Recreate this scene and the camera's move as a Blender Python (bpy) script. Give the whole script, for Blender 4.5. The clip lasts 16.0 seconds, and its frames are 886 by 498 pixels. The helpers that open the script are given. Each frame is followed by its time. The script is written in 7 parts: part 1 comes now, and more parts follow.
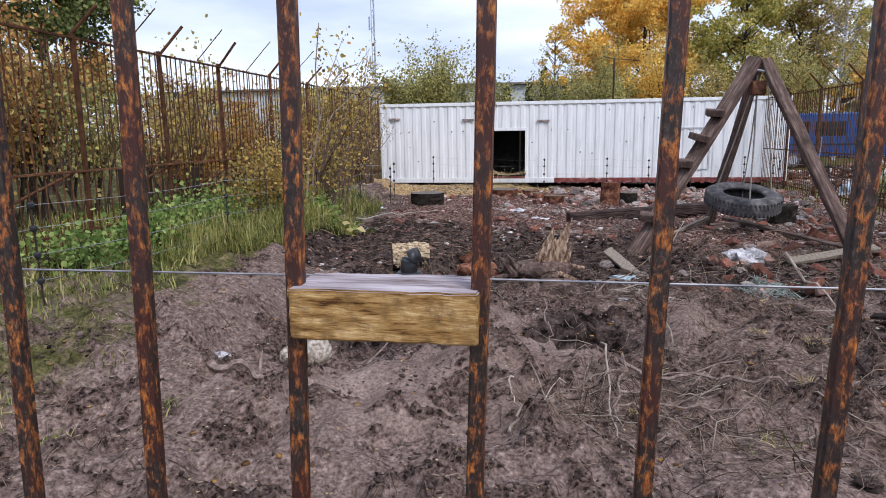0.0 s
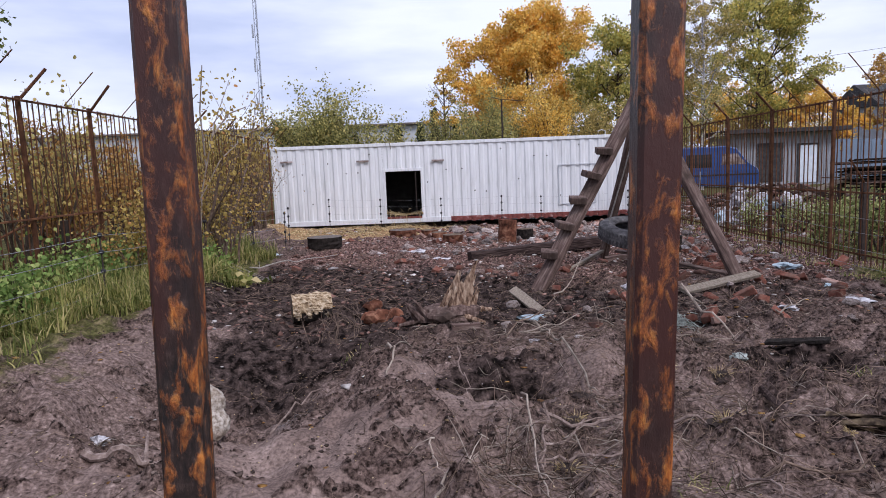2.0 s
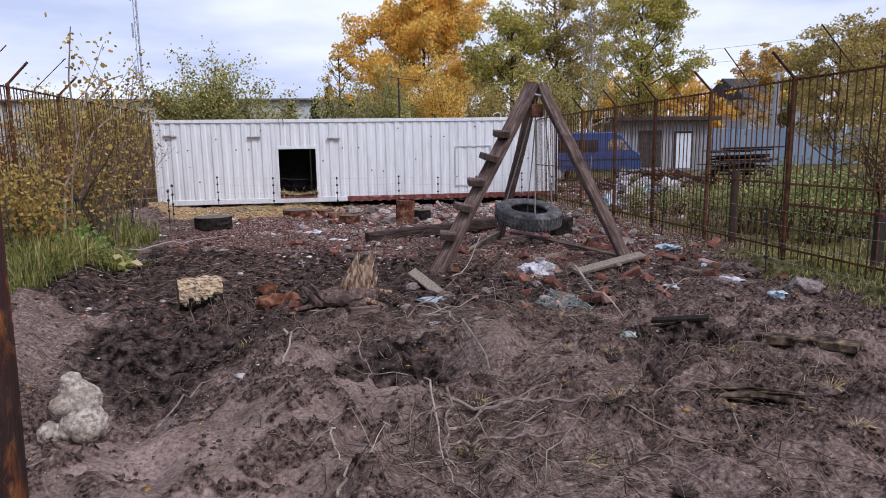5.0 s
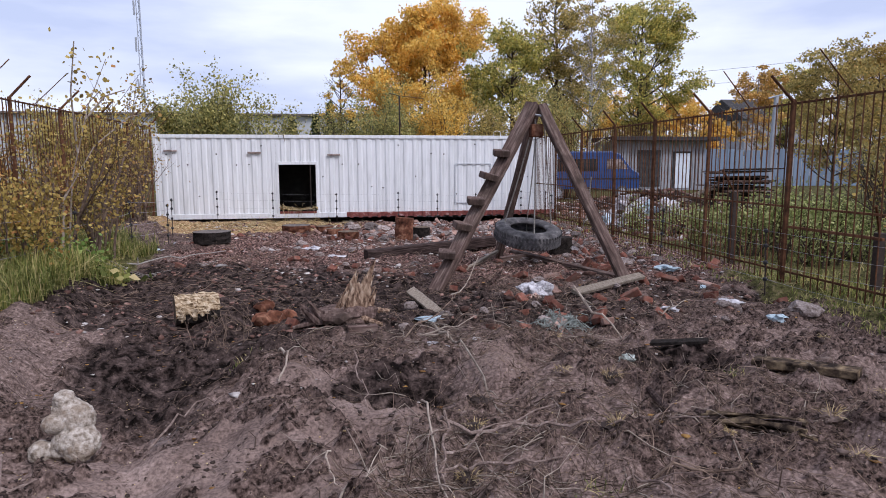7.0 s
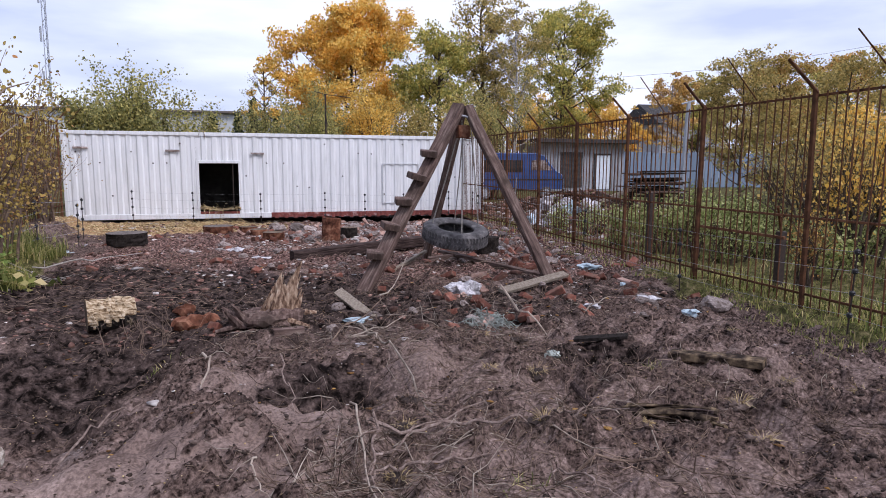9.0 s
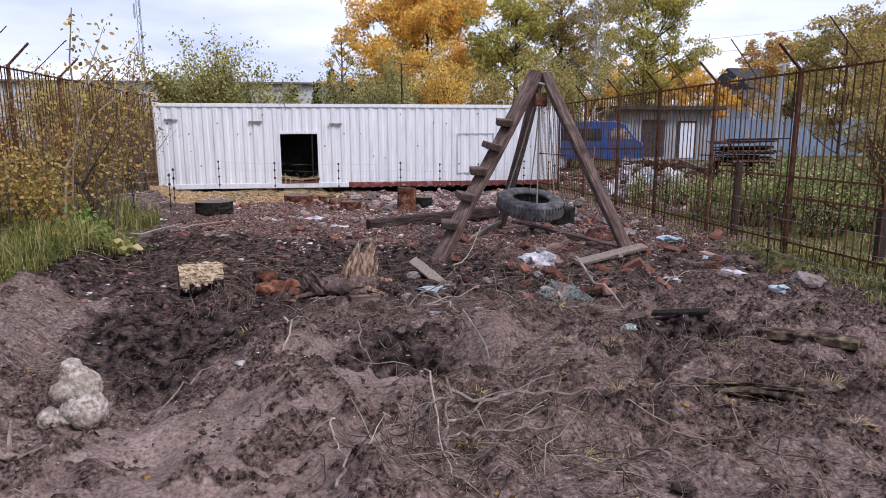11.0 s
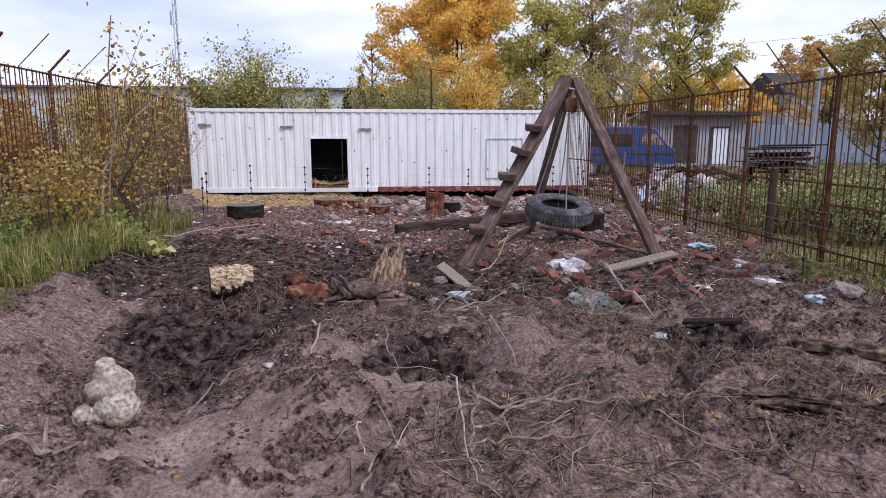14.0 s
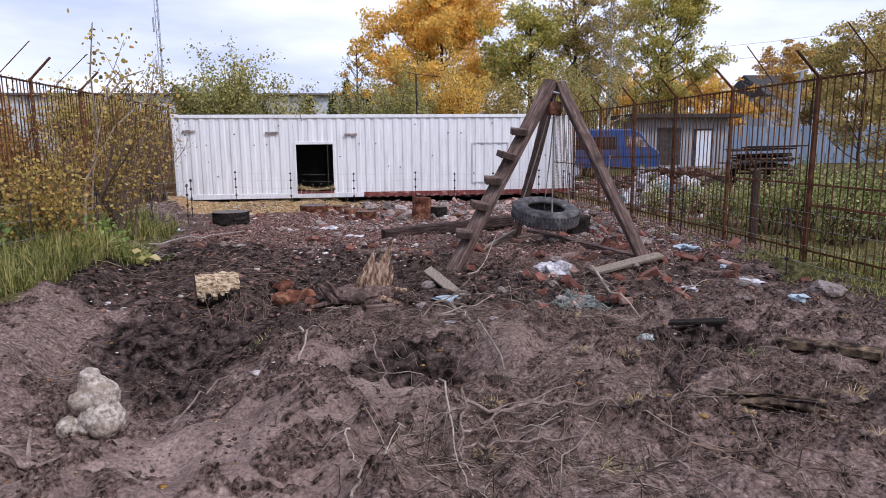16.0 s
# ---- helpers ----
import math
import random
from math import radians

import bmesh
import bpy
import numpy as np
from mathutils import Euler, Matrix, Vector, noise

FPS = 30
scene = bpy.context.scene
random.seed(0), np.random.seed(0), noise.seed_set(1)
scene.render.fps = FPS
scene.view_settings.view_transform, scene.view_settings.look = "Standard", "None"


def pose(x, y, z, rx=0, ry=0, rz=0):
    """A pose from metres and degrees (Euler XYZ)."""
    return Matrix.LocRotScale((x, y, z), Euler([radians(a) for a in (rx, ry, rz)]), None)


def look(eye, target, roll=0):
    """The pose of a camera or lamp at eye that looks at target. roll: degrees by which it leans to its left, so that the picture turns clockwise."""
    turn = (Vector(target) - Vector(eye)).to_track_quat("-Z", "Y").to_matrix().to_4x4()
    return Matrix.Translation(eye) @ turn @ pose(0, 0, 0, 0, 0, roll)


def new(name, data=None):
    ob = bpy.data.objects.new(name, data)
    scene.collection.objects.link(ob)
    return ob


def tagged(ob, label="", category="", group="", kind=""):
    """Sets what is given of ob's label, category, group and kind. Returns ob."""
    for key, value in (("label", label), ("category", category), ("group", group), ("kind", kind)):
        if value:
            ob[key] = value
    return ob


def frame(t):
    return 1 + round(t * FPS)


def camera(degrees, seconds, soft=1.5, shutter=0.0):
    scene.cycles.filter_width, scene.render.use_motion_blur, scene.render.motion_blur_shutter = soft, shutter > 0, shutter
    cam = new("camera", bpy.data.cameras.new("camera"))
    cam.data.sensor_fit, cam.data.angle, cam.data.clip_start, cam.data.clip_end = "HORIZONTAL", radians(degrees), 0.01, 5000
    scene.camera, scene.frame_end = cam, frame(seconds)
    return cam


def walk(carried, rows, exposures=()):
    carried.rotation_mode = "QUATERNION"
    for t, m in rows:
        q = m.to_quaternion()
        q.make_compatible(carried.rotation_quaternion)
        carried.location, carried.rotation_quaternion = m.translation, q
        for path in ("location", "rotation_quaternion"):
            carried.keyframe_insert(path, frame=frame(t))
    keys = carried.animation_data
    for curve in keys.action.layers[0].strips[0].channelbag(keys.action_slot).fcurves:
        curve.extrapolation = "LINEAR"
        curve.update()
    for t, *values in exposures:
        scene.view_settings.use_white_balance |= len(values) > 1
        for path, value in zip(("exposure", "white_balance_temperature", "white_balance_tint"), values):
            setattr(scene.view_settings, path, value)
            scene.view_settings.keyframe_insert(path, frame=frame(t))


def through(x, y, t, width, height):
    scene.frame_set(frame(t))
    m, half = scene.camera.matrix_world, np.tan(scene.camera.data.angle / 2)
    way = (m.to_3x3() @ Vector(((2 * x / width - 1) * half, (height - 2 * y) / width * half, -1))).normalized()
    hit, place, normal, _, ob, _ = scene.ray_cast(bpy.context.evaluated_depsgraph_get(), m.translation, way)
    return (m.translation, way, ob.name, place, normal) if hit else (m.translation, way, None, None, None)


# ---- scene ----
cam = camera(69.6, 16.0, soft=0.95)
PATH = [
    (0, pose(-0.6635, -0.1153, 1.611, 79.857, 0.798, 9.615)),
    (0.5, pose(-0.6656, -0.0988, 1.6103, 78.959, 1.362, 7.000)),
    (1, pose(-0.7053, -0.0795, 1.6128, 78.717, 1.034, 4.869)),
    (1.5, pose(-0.7379, 0.0031, 1.632, 80.862, 0.933, 3.792)),
    (2, pose(-0.7625, 0.1266, 1.6616, 83.045, 2.236, 0.107)),
    (2.5, pose(-0.7535, 0.1229, 1.6485, 83.409, 2.585, -2.764)),
    (3, pose(-0.7740, 0.1471, 1.6576, 84.306, 3.639, -8.127)),
    (3.5, pose(-0.7868, 0.1671, 1.6477, 83.492, 1.302, -9.324)),
    (5.8, pose(-0.7988, 0.2585, 1.6919, 80.725, 0.676, -8.980)),
    (6, pose(-0.7971, 0.2598, 1.6967, 82.076, 0.116, -9.347)),
    (6.5, pose(-0.7992, 0.2638, 1.7002, 82.379, 0.277, -8.891)),
    (7, pose(-0.7985, 0.2593, 1.6994, 82.453, 0.167, -9.187)),
    (7.5, pose(-0.7997, 0.2605, 1.7005, 82.562, 0.324, -9.472)),
    (8, pose(-0.7964, 0.2580, 1.7003, 82.375, -0.137, -13.150)),
    (8.5, pose(-0.7978, 0.2558, 1.7000, 82.486, -0.549, -16.240)),
    (9, pose(-0.7989, 0.2568, 1.6998, 82.479, -0.290, -15.632)),
    (9.5, pose(-0.7990, 0.2551, 1.6956, 77.526, 0.861, -12.459)),
    (10, pose(-0.7987, 0.2588, 1.6979, 76.540, 0.113, -12.090)),
    (10.2, pose(-0.8013, 0.2579, 1.6983, 78.051, -0.330, -10.964)),
    (12.5, pose(-0.8014, 0.2628, 1.7019, 80.513, 1.088, -7.512)),
    (13, pose(-0.8001, 0.2620, 1.7020, 80.722, 0.788, -7.879)),
    (13.5, pose(-0.8011, 0.2619, 1.7018, 80.695, 0.567, -8.090)),
    (14, pose(-0.8010, 0.2648, 1.7005, 80.226, -0.035, -6.415)),
    (14.5, pose(-0.8007, 0.2638, 1.7005, 80.305, 0.034, -6.183)),
    (15, pose(-0.8012, 0.2515, 1.7005, 80.890, 0.231, -6.805)),
    (15.5, pose(-0.8015, 0.2487, 1.7016, 81.006, 0.358, -6.843)),
    (16, pose(-0.7987, 0.2632, 1.7020, 80.610, 0.491, -7.667)),
]
walk(cam, PATH, [(t, e, 6100, k) for t, e, k in ((0, 0.54, 13), (1, 0.54, 13), (1.5, 0.46, 16), (2.5, 0.24, 20), (3.5, 0.12, 19), (6, 0.44, 18), (7, 0.37, 18), (8.5, 0.43, 19), (10, 0.5, 20), (12.5, 0.5, 20), (16, 0.49, 20))])

# ---- sky and sun: bright overcast ----
SUN_EL, SUN_AZ = radians(48), radians(142)
world = bpy.data.worlds.new("overcast_sky")
scene.world = world
world.use_nodes = True
wn, wl = world.node_tree.nodes, world.node_tree.links
wn.clear()
w_out = wn.new("ShaderNodeOutputWorld")
w_bg = wn.new("ShaderNodeBackground")
w_sky = wn.new("ShaderNodeTexSky")
w_sky.sky_type, w_sky.sun_disc = "NISHITA", False
w_sky.sun_elevation, w_sky.sun_rotation = SUN_EL, SUN_AZ
w_sky.air_density, w_sky.dust_density = 1.0, 3.0
w_tc = wn.new("ShaderNodeTexCoord")
w_map = wn.new("ShaderNodeMapping")
w_map.inputs["Scale"].default_value = (1.6, 1.6, 7.0)
w_map.inputs["Location"].default_value = (0.7, 0.2, 0.55)
w_no = wn.new("ShaderNodeTexNoise")
w_no.inputs["Scale"].default_value, w_no.inputs["Detail"].default_value = 1.5, 6
w_no.inputs["Roughness"].default_value = 0.5
w_ramp = wn.new("ShaderNodeValToRGB")
w_ramp.color_ramp.elements[0].position, w_ramp.color_ramp.elements[0].color = 0.36, (4.8, 5.5, 7.1, 1)
w_ramp.color_ramp.elements[1].position, w_ramp.color_ramp.elements[1].color = 0.62, (7.9, 8.4, 9.3, 1)
w_mix = wn.new("ShaderNodeMixRGB")
w_mix.inputs[0].default_value = 0.9
wl.new(w_tc.outputs["Generated"], w_map.inputs["Vector"])
wl.new(w_map.outputs[0], w_no.inputs["Vector"])
wl.new(w_no.outputs["Fac"], w_ramp.inputs[0])
wl.new(w_sky.outputs[0], w_mix.inputs[1])
wl.new(w_ramp.outputs[0], w_mix.inputs[2])
wl.new(w_mix.outputs[0], w_bg.inputs["Color"])
w_bg.inputs["Strength"].default_value = 0.1
wl.new(w_bg.outputs[0], w_out.inputs["Surface"])
sun = new("sun", bpy.data.lights.new("sun", "SUN"))
sun.data.energy, sun.data.angle, sun.data.color = 1.9, radians(14), (1.0, 0.97, 0.93)
sun.matrix_world = look((0, 0, 30), Vector((0, 0, 30)) - Vector((math.sin(SUN_AZ) * math.cos(SUN_EL), math.cos(SUN_AZ) * math.cos(SUN_EL), math.sin(SUN_EL))))

# ---- materials ----


def ramp_node(nt, fac, stops):
    r = nt.nodes.new("ShaderNodeValToRGB")
    els = r.color_ramp.elements
    while len(els) < len(stops):
        els.new(0.5)
    for e, (pos, col) in zip(els, stops):
        e.position, e.color = pos, (*col, 1)
    nt.links.new(fac, r.inputs[0])
    return r.outputs[0]


def noise_node(nt, vec, scale, detail=4.0, rough=0.6, dist=0.0):
    n = nt.nodes.new("ShaderNodeTexNoise")
    n.inputs["Scale"].default_value, n.inputs["Detail"].default_value = scale, detail
    n.inputs["Roughness"].default_value, n.inputs["Distortion"].default_value = rough, dist
    if vec is not None:
        nt.links.new(vec, n.inputs["Vector"])
    return n.outputs["Fac"]


def mix_node(nt, fac, a, b, mode="MIX"):
    m = nt.nodes.new("ShaderNodeMixRGB")
    m.blend_type = mode
    for sock, v in zip(m.inputs, (fac, a, b)):
        if isinstance(v, (int, float)):
            sock.default_value = v
        elif isinstance(v, tuple):
            sock.default_value = (*v, 1)
        else:
            nt.links.new(v, sock)
    return m.outputs[0]


def base_mat(name):
    m = bpy.data.materials.new(name)
    m.use_nodes = True
    nt = m.node_tree
    b = nt.nodes["Principled BSDF"]
    tc = nt.nodes.new("ShaderNodeTexCoord")
    return m, nt, b, tc.outputs["Object"]


def bump_to(nt, b, height, strength, distance):
    bp = nt.nodes.new("ShaderNodeBump")
    bp.inputs["Strength"].default_value, bp.inputs["Distance"].default_value = strength, distance
    nt.links.new(height, bp.inputs["Height"])
    nt.links.new(bp.outputs[0], b.inputs["Normal"])


def surf(name, stops, scale=8.0, rough=0.8, bump=0.4, dist=0.01, metal=0.0, stretch=(1, 1, 1), vary=0.0, island=0.0, dirt=None, dirt_scale=2.0):
    """Surface with grain and larger stains; vary: tone differs between objects, island: between loose pieces."""
    m, nt, b, vec = base_mat(name)
    mp = nt.nodes.new("ShaderNodeMapping")
    mp.inputs["Scale"].default_value = stretch
    nt.links.new(vec, mp.inputs["Vector"])
    f = noise_node(nt, mp.outputs[0], scale, 6)
    col = ramp_node(nt, f, stops)
    if dirt:
        g = noise_node(nt, vec, dirt_scale, 5, 0.65)
        g = ramp_node(nt, g, [(0.46, (0, 0, 0)), (0.66, (1, 1, 1))])
        col = mix_node(nt, g, col, dirt)
    for amount, src in ((vary, "ShaderNodeObjectInfo"), (island, "ShaderNodeNewGeometry")):
        if amount:
            n = nt.nodes.new(src)
            r = n.outputs["Random" if src.endswith("Info") else "Random Per Island"]
            t = ramp_node(nt, r, [(0, (1 - amount,) * 3), (1, (1 + amount * 0.5,) * 3)])
            col = mix_node(nt, 1.0, col, t, "MULTIPLY")
    nt.links.new(col, b.inputs["Base Color"])
    b.inputs["Roughness"].default_value, b.inputs["Metallic"].default_value = rough, metal
    b.inputs["Specular IOR Level"].default_value = 0.06 if rough >= 0.7 else 0.35
    if bump:
        bump_to(nt, b, noise_node(nt, mp.outputs[0], scale * 3, 4), bump, dist)
    return m


def leafy(name, stops, rough=0.55, through=0.35):
    """Leaves: tone by loose piece, some light through the blade."""
    m, nt, b, vec = base_mat(name)
    g = nt.nodes.new("ShaderNodeNewGeometry")
    col = ramp_node(nt, g.outputs["Random Per Island"], stops)
    tone = ramp_node(nt, noise_node(nt, vec, 0.7, 3, 0.6), [(0.36, (0.88, 0.88, 0.88)), (0.62, (1.25, 1.22, 1.15))])
    col = mix_node(nt, 1.0, col, tone, "MULTIPLY")
    nt.links.new(col, b.inputs["Base Color"])
    b.inputs["Roughness"].default_value = rough
    b.inputs["Specular IOR Level"].default_value = 0.12
    tr = nt.nodes.new("ShaderNodeBsdfTranslucent")
    nt.links.new(col, tr.inputs["Color"])
    mx = nt.nodes.new("ShaderNodeMixShader")
    mx.inputs[0].default_value = through
    nt.links.new(b.outputs[0], mx.inputs[1])
    nt.links.new(tr.outputs[0], mx.inputs[2])
    nt.links.new(mx.outputs[0], nt.nodes["Material Output"].inputs["Surface"])
    return m


def rust_mat():
    """Old brown paint flaked down to orange rust."""
    m, nt, b, vec = base_mat("rusty_steel")
    mp = nt.nodes.new("ShaderNodeMapping")
    mp.inputs["Scale"].default_value = (1, 1, 0.42)
    nt.links.new(vec, mp.inputs["Vector"])
    oi = nt.nodes.new("ShaderNodeObjectInfo")
    ad = nt.nodes.new("ShaderNodeVectorMath")
    nt.links.new(mp.outputs[0], ad.inputs[0])
    sc = nt.nodes.new("ShaderNodeVectorMath")
    sc.operation = "SCALE"
    sc.inputs[0].default_value = (31, 17, 47)
    nt.links.new(oi.outputs["Random"], sc.inputs["Scale"])
    nt.links.new(sc.outputs[0], ad.inputs[1])
    patch = noise_node(nt, ad.outputs[0], 170, 7, 0.68, 0.4)
    fine = noise_node(nt, ad.outputs[0], 420, 5, 0.7)
    paint = ramp_node(nt, fine, [(0.36, (0.008, 0.0055, 0.005)), (0.52, (0.024, 0.014, 0.011)), (0.7, (0.085, 0.055, 0.046))])
    rust = ramp_node(nt, fine, [(0.34, (0.08, 0.02, 0.007)), (0.5, (0.36, 0.105, 0.018)), (0.68, (0.62, 0.25, 0.05))])
    mask = ramp_node(nt, patch, [(0.5, (0, 0, 0)), (0.64, (1, 1, 1))])
    wine = noise_node(nt, ad.outputs[0], 30, 3, 0.5)
    paint = mix_node(nt, ramp_node(nt, wine, [(0.45, (0, 0, 0)), (0.6, (1, 1, 1))]), paint, (0.045, 0.011, 0.007))
    nt.links.new(mix_node(nt, mask, paint, rust), b.inputs["Base Color"])
    b.inputs["Roughness"].default_value, b.inputs["Metallic"].default_value = 0.55, 0.1
    hi = mix_node(nt, 0.5, mask, fine)
    bump_to(nt, b, hi, 0.6, 0.0012)
    return m


def ground_mat():
    m, nt, b, vec = base_mat("churned_soil")

    def mask(key):
        a = nt.nodes.new("ShaderNodeAttribute")
        a.attribute_name = key
        return a.outputs["Fac"]
    n1 = noise_node(nt, vec, 2.2, 8, 0.7)
    n2 = noise_node(nt, vec, 10, 5, 0.62)
    n3 = noise_node(nt, vec, 48, 3, 0.6)
    n4 = noise_node(nt, vec, 26, 6, 0.7)
    sand = ramp_node(nt, n4, [(0.34, (0.045, 0.032, 0.027)), (0.45, (0.125, 0.091, 0.078)), (0.57, (0.185, 0.139, 0.121)), (0.7, (0.31, 0.243, 0.213))])
    pale = ramp_node(nt, n1, [(0.3, (0.085, 0.062, 0.053)), (0.42, (0.15, 0.111, 0.095)), (0.56, (0.195, 0.147, 0.127)), (0.7, (0.27, 0.21, 0.183))])
    loose = ramp_node(nt, n4, [(0.38, (0.014, 0.0095, 0.008)), (0.49, (0.08, 0.057, 0.048)), (0.6, (0.14, 0.102, 0.087)), (0.74, (0.25, 0.19, 0.165))])
    dark = ramp_node(nt, n2, [(0.4, (0.006, 0.0045, 0.004)), (0.53, (0.046, 0.034, 0.03)), (0.7, (0.11, 0.082, 0.072))])
    red = ramp_node(nt, n4, [(0.41, (0.014, 0.008, 0.007)), (0.51, (0.105, 0.06, 0.049)), (0.63, (0.4, 0.28, 0.24))])
    chips = ramp_node(nt, n2, [(0.3, (0.16, 0.1, 0.055)), (0.55, (0.34, 0.23, 0.12)), (0.75, (0.48, 0.36, 0.22))])
    green = ramp_node(nt, n2, [(0.34, (0.03, 0.028, 0.014)), (0.5, (0.075, 0.075, 0.028)), (0.66, (0.16, 0.135, 0.07))])

    def soft(key, sharp=0.35):
        s = nt.nodes.new("ShaderNodeMath")
        s.operation = "ADD"
        nt.links.new(mask(key), s.inputs[0])
        nt.links.new(n1, s.inputs[1])
        return ramp_node(nt, s.outputs[0], [(0.75, (0, 0, 0)), (min(1.0, 0.75 + sharp), (1, 1, 1))])
    col = sand
    for key, c in (("sand", pale), ("crumb", loose), ("rubble", red), ("dark", dark), ("chips", chips), ("grass", green)):
        col = mix_node(nt, soft(key, 0.14), col, c)
    grain = ramp_node(nt, n3, [(0.34, (0.6, 0.565, 0.56)), (0.48, (0.97, 0.935, 0.935)), (0.64, (1.36, 1.31, 1.31))])
    col = mix_node(nt, 1.0, col, grain, "MULTIPLY")
    nt.links.new(col, b.inputs["Base Color"])
    ro = ramp_node(nt, mask("wet"), [(0.2, (0.92,) * 3), (0.8, (0.12,) * 3)])
    nt.links.new(ro, b.inputs["Roughness"])
    sp = ramp_node(nt, mask("wet"), [(0.2, (0.03,) * 3), (0.8, (0.5,) * 3)])
    nt.links.new(sp, b.inputs["Specular IOR Level"])
    bump_to(nt, b, mix_node(nt, 0.5, n4, n3), 0.7, 0.02)
    return m


def white_paint():
    """White container paint: streaks, scuffs and rust at the foot."""
    m, nt, b, vec = base_mat("white_container_paint")
    mp = nt.nodes.new("ShaderNodeMapping")
    mp.inputs["Scale"].default_value = (6, 6, 0.5)
    nt.links.new(vec, mp.inputs["Vector"])
    streak = noise_node(nt, mp.outputs[0], 2.0, 6, 0.65)
    blot = noise_node(nt, vec, 1.3, 6, 0.65)
    col = ramp_node(nt, streak, [(0.3, (0.56, 0.57, 0.57)), (0.55, (0.71, 0.72, 0.73))])
    sc = ramp_node(nt, noise_node(nt, mp.outputs[0], 5.0, 8, 0.8), [(0.64, (0, 0, 0)), (0.72, (1, 1, 1))])
    col = mix_node(nt, mix_node(nt, 1.0, sc, ramp_node(nt, blot, [(0.5, (0, 0, 0)), (0.7, (0.6, 0.6, 0.6))]), "MULTIPLY"), col, (0.2, 0.1, 0.06))
    nt.links.new(col, b.inputs["Base Color"])
    b.inputs["Roughness"].default_value = 0.5
    bump_to(nt, b, blot, 0.25, 0.02)
    return m


RUST = rust_mat()
SOIL = ground_mat()
WHITE = white_paint()
RED_RAIL = surf("red_primer_rail", [(0.3, (0.09, 0.03, 0.026)), (0.55, (0.22, 0.07, 0.06)), (0.7, (0.5, 0.4, 0.38))], 5, 0.7, 0.4, 0.004)
LEAF_BROWN = leafy("withered_leaves", [(0, (0.1, 0.06, 0.03)), (0.5, (0.27, 0.17, 0.07)), (1, (0.45, 0.3, 0.12))], 0.6, 0.35)
STEEL_DARK = surf("dark_steel", [(0.3, (0.012, 0.01, 0.01)), (0.7, (0.05, 0.03, 0.022))], 20, 0.6, 0.3, 0.003)
FENCE_RUST = surf("rusty_fence_iron", [(0.3, (0.045, 0.022, 0.014)), (0.55, (0.12, 0.055, 0.03)), (0.75, (0.2, 0.1, 0.05))], 9, 0.75, 0.4, 0.002, vary=0.35)
INTERIOR = surf("dark_container_interior", [(0.3, (0.03, 0.028, 0.026)), (0.7, (0.07, 0.065, 0.06))], 4, 0.9, 0.2, 0.01)
OLD_WOOD = surf("weathered_grey_wood", [(0.3, (0.04, 0.026, 0.022)), (0.5, (0.125, 0.083, 0.071)), (0.72, (0.27, 0.205, 0.175))], 6, 0.8, 0.5, 0.004, stretch=(5, 5, 0.5), vary=0.25, dirt=(0.05, 0.035, 0.028))
PLANK_WOOD = surf("pale_grey_plank", [(0.3, (0.14, 0.11, 0.085)), (0.55, (0.3, 0.25, 0.2)), (0.75, (0.45, 0.39, 0.32))], 6, 0.8, 0.5, 0.004, stretch=(1, 9, 9), vary=0.3)
BLOCK_WOOD = surf("sawn_pine_block", [(0.34, (0.07, 0.032, 0.012)), (0.44, (0.27, 0.15, 0.05)), (0.58, (0.44, 0.28, 0.115)), (0.72, (0.6, 0.43, 0.22))], 70, 0.75, 0.7, 0.0012, stretch=(0.55, 3, 3.4), dirt=(0.2, 0.115, 0.045), dirt_scale=70)
BLOCK_TOP = surf("weathered_block_top", [(0.36, (0.12, 0.085, 0.08)), (0.5, (0.3, 0.255, 0.27)), (0.66, (0.47, 0.42, 0.44))], 30, 0.7, 0.5, 0.0006, stretch=(0.4, 4, 3))
BARK = surf("tree_bark", [(0.3, (0.03, 0.022, 0.017)), (0.7, (0.12, 0.09, 0.07))], 12, 0.9, 0.8, 0.02, stretch=(3, 3, 0.6))
BIRCH = surf("birch_bark", [(0.38, (0.08, 0.07, 0.06)), (0.5, (0.42, 0.4, 0.38)), (0.7, (0.6, 0.58, 0.55))], 3, 0.8, 0.3, 0.01, stretch=(1, 1, 4))
SPLIT_LOG = surf("peeled_log", [(0.36, (0.09, 0.05, 0.028)), (0.47, (0.36, 0.26, 0.155)), (0.64, (0.64, 0.53, 0.39))], 12, 0.8, 0.8, 0.015, stretch=(0.8, 4, 4))
END_GRAIN = surf("dark_log_end", [(0.3, (0.05, 0.035, 0.025)), (0.7, (0.2, 0.15, 0.11))], 14, 0.85, 0.5, 0.005)
STUMP_WOOD = surf("splintered_stump_wood", [(0.36, (0.045, 0.025, 0.018)), (0.47, (0.2, 0.125, 0.085)), (0.58, (0.4, 0.285, 0.2)), (0.72, (0.62, 0.51, 0.41))], 12, 0.85, 0.9, 0.012, stretch=(2.2, 2.2, 0.7), island=0.4)
ROT_LOG = surf("red_rotten_log", [(0.32, (0.035, 0.016, 0.011)), (0.52, (0.15, 0.06, 0.036)), (0.72, (0.36, 0.19, 0.12))], 9, 0.85, 0.7, 0.01, vary=0.4)
ROT_WOOD = surf("rotten_split_wood", [(0.4, (0.02, 0.014, 0.011)), (0.5, (0.09, 0.064, 0.044)), (0.7, (0.34, 0.25, 0.15))], 9, 0.85, 0.7, 0.008, vary=0.3)
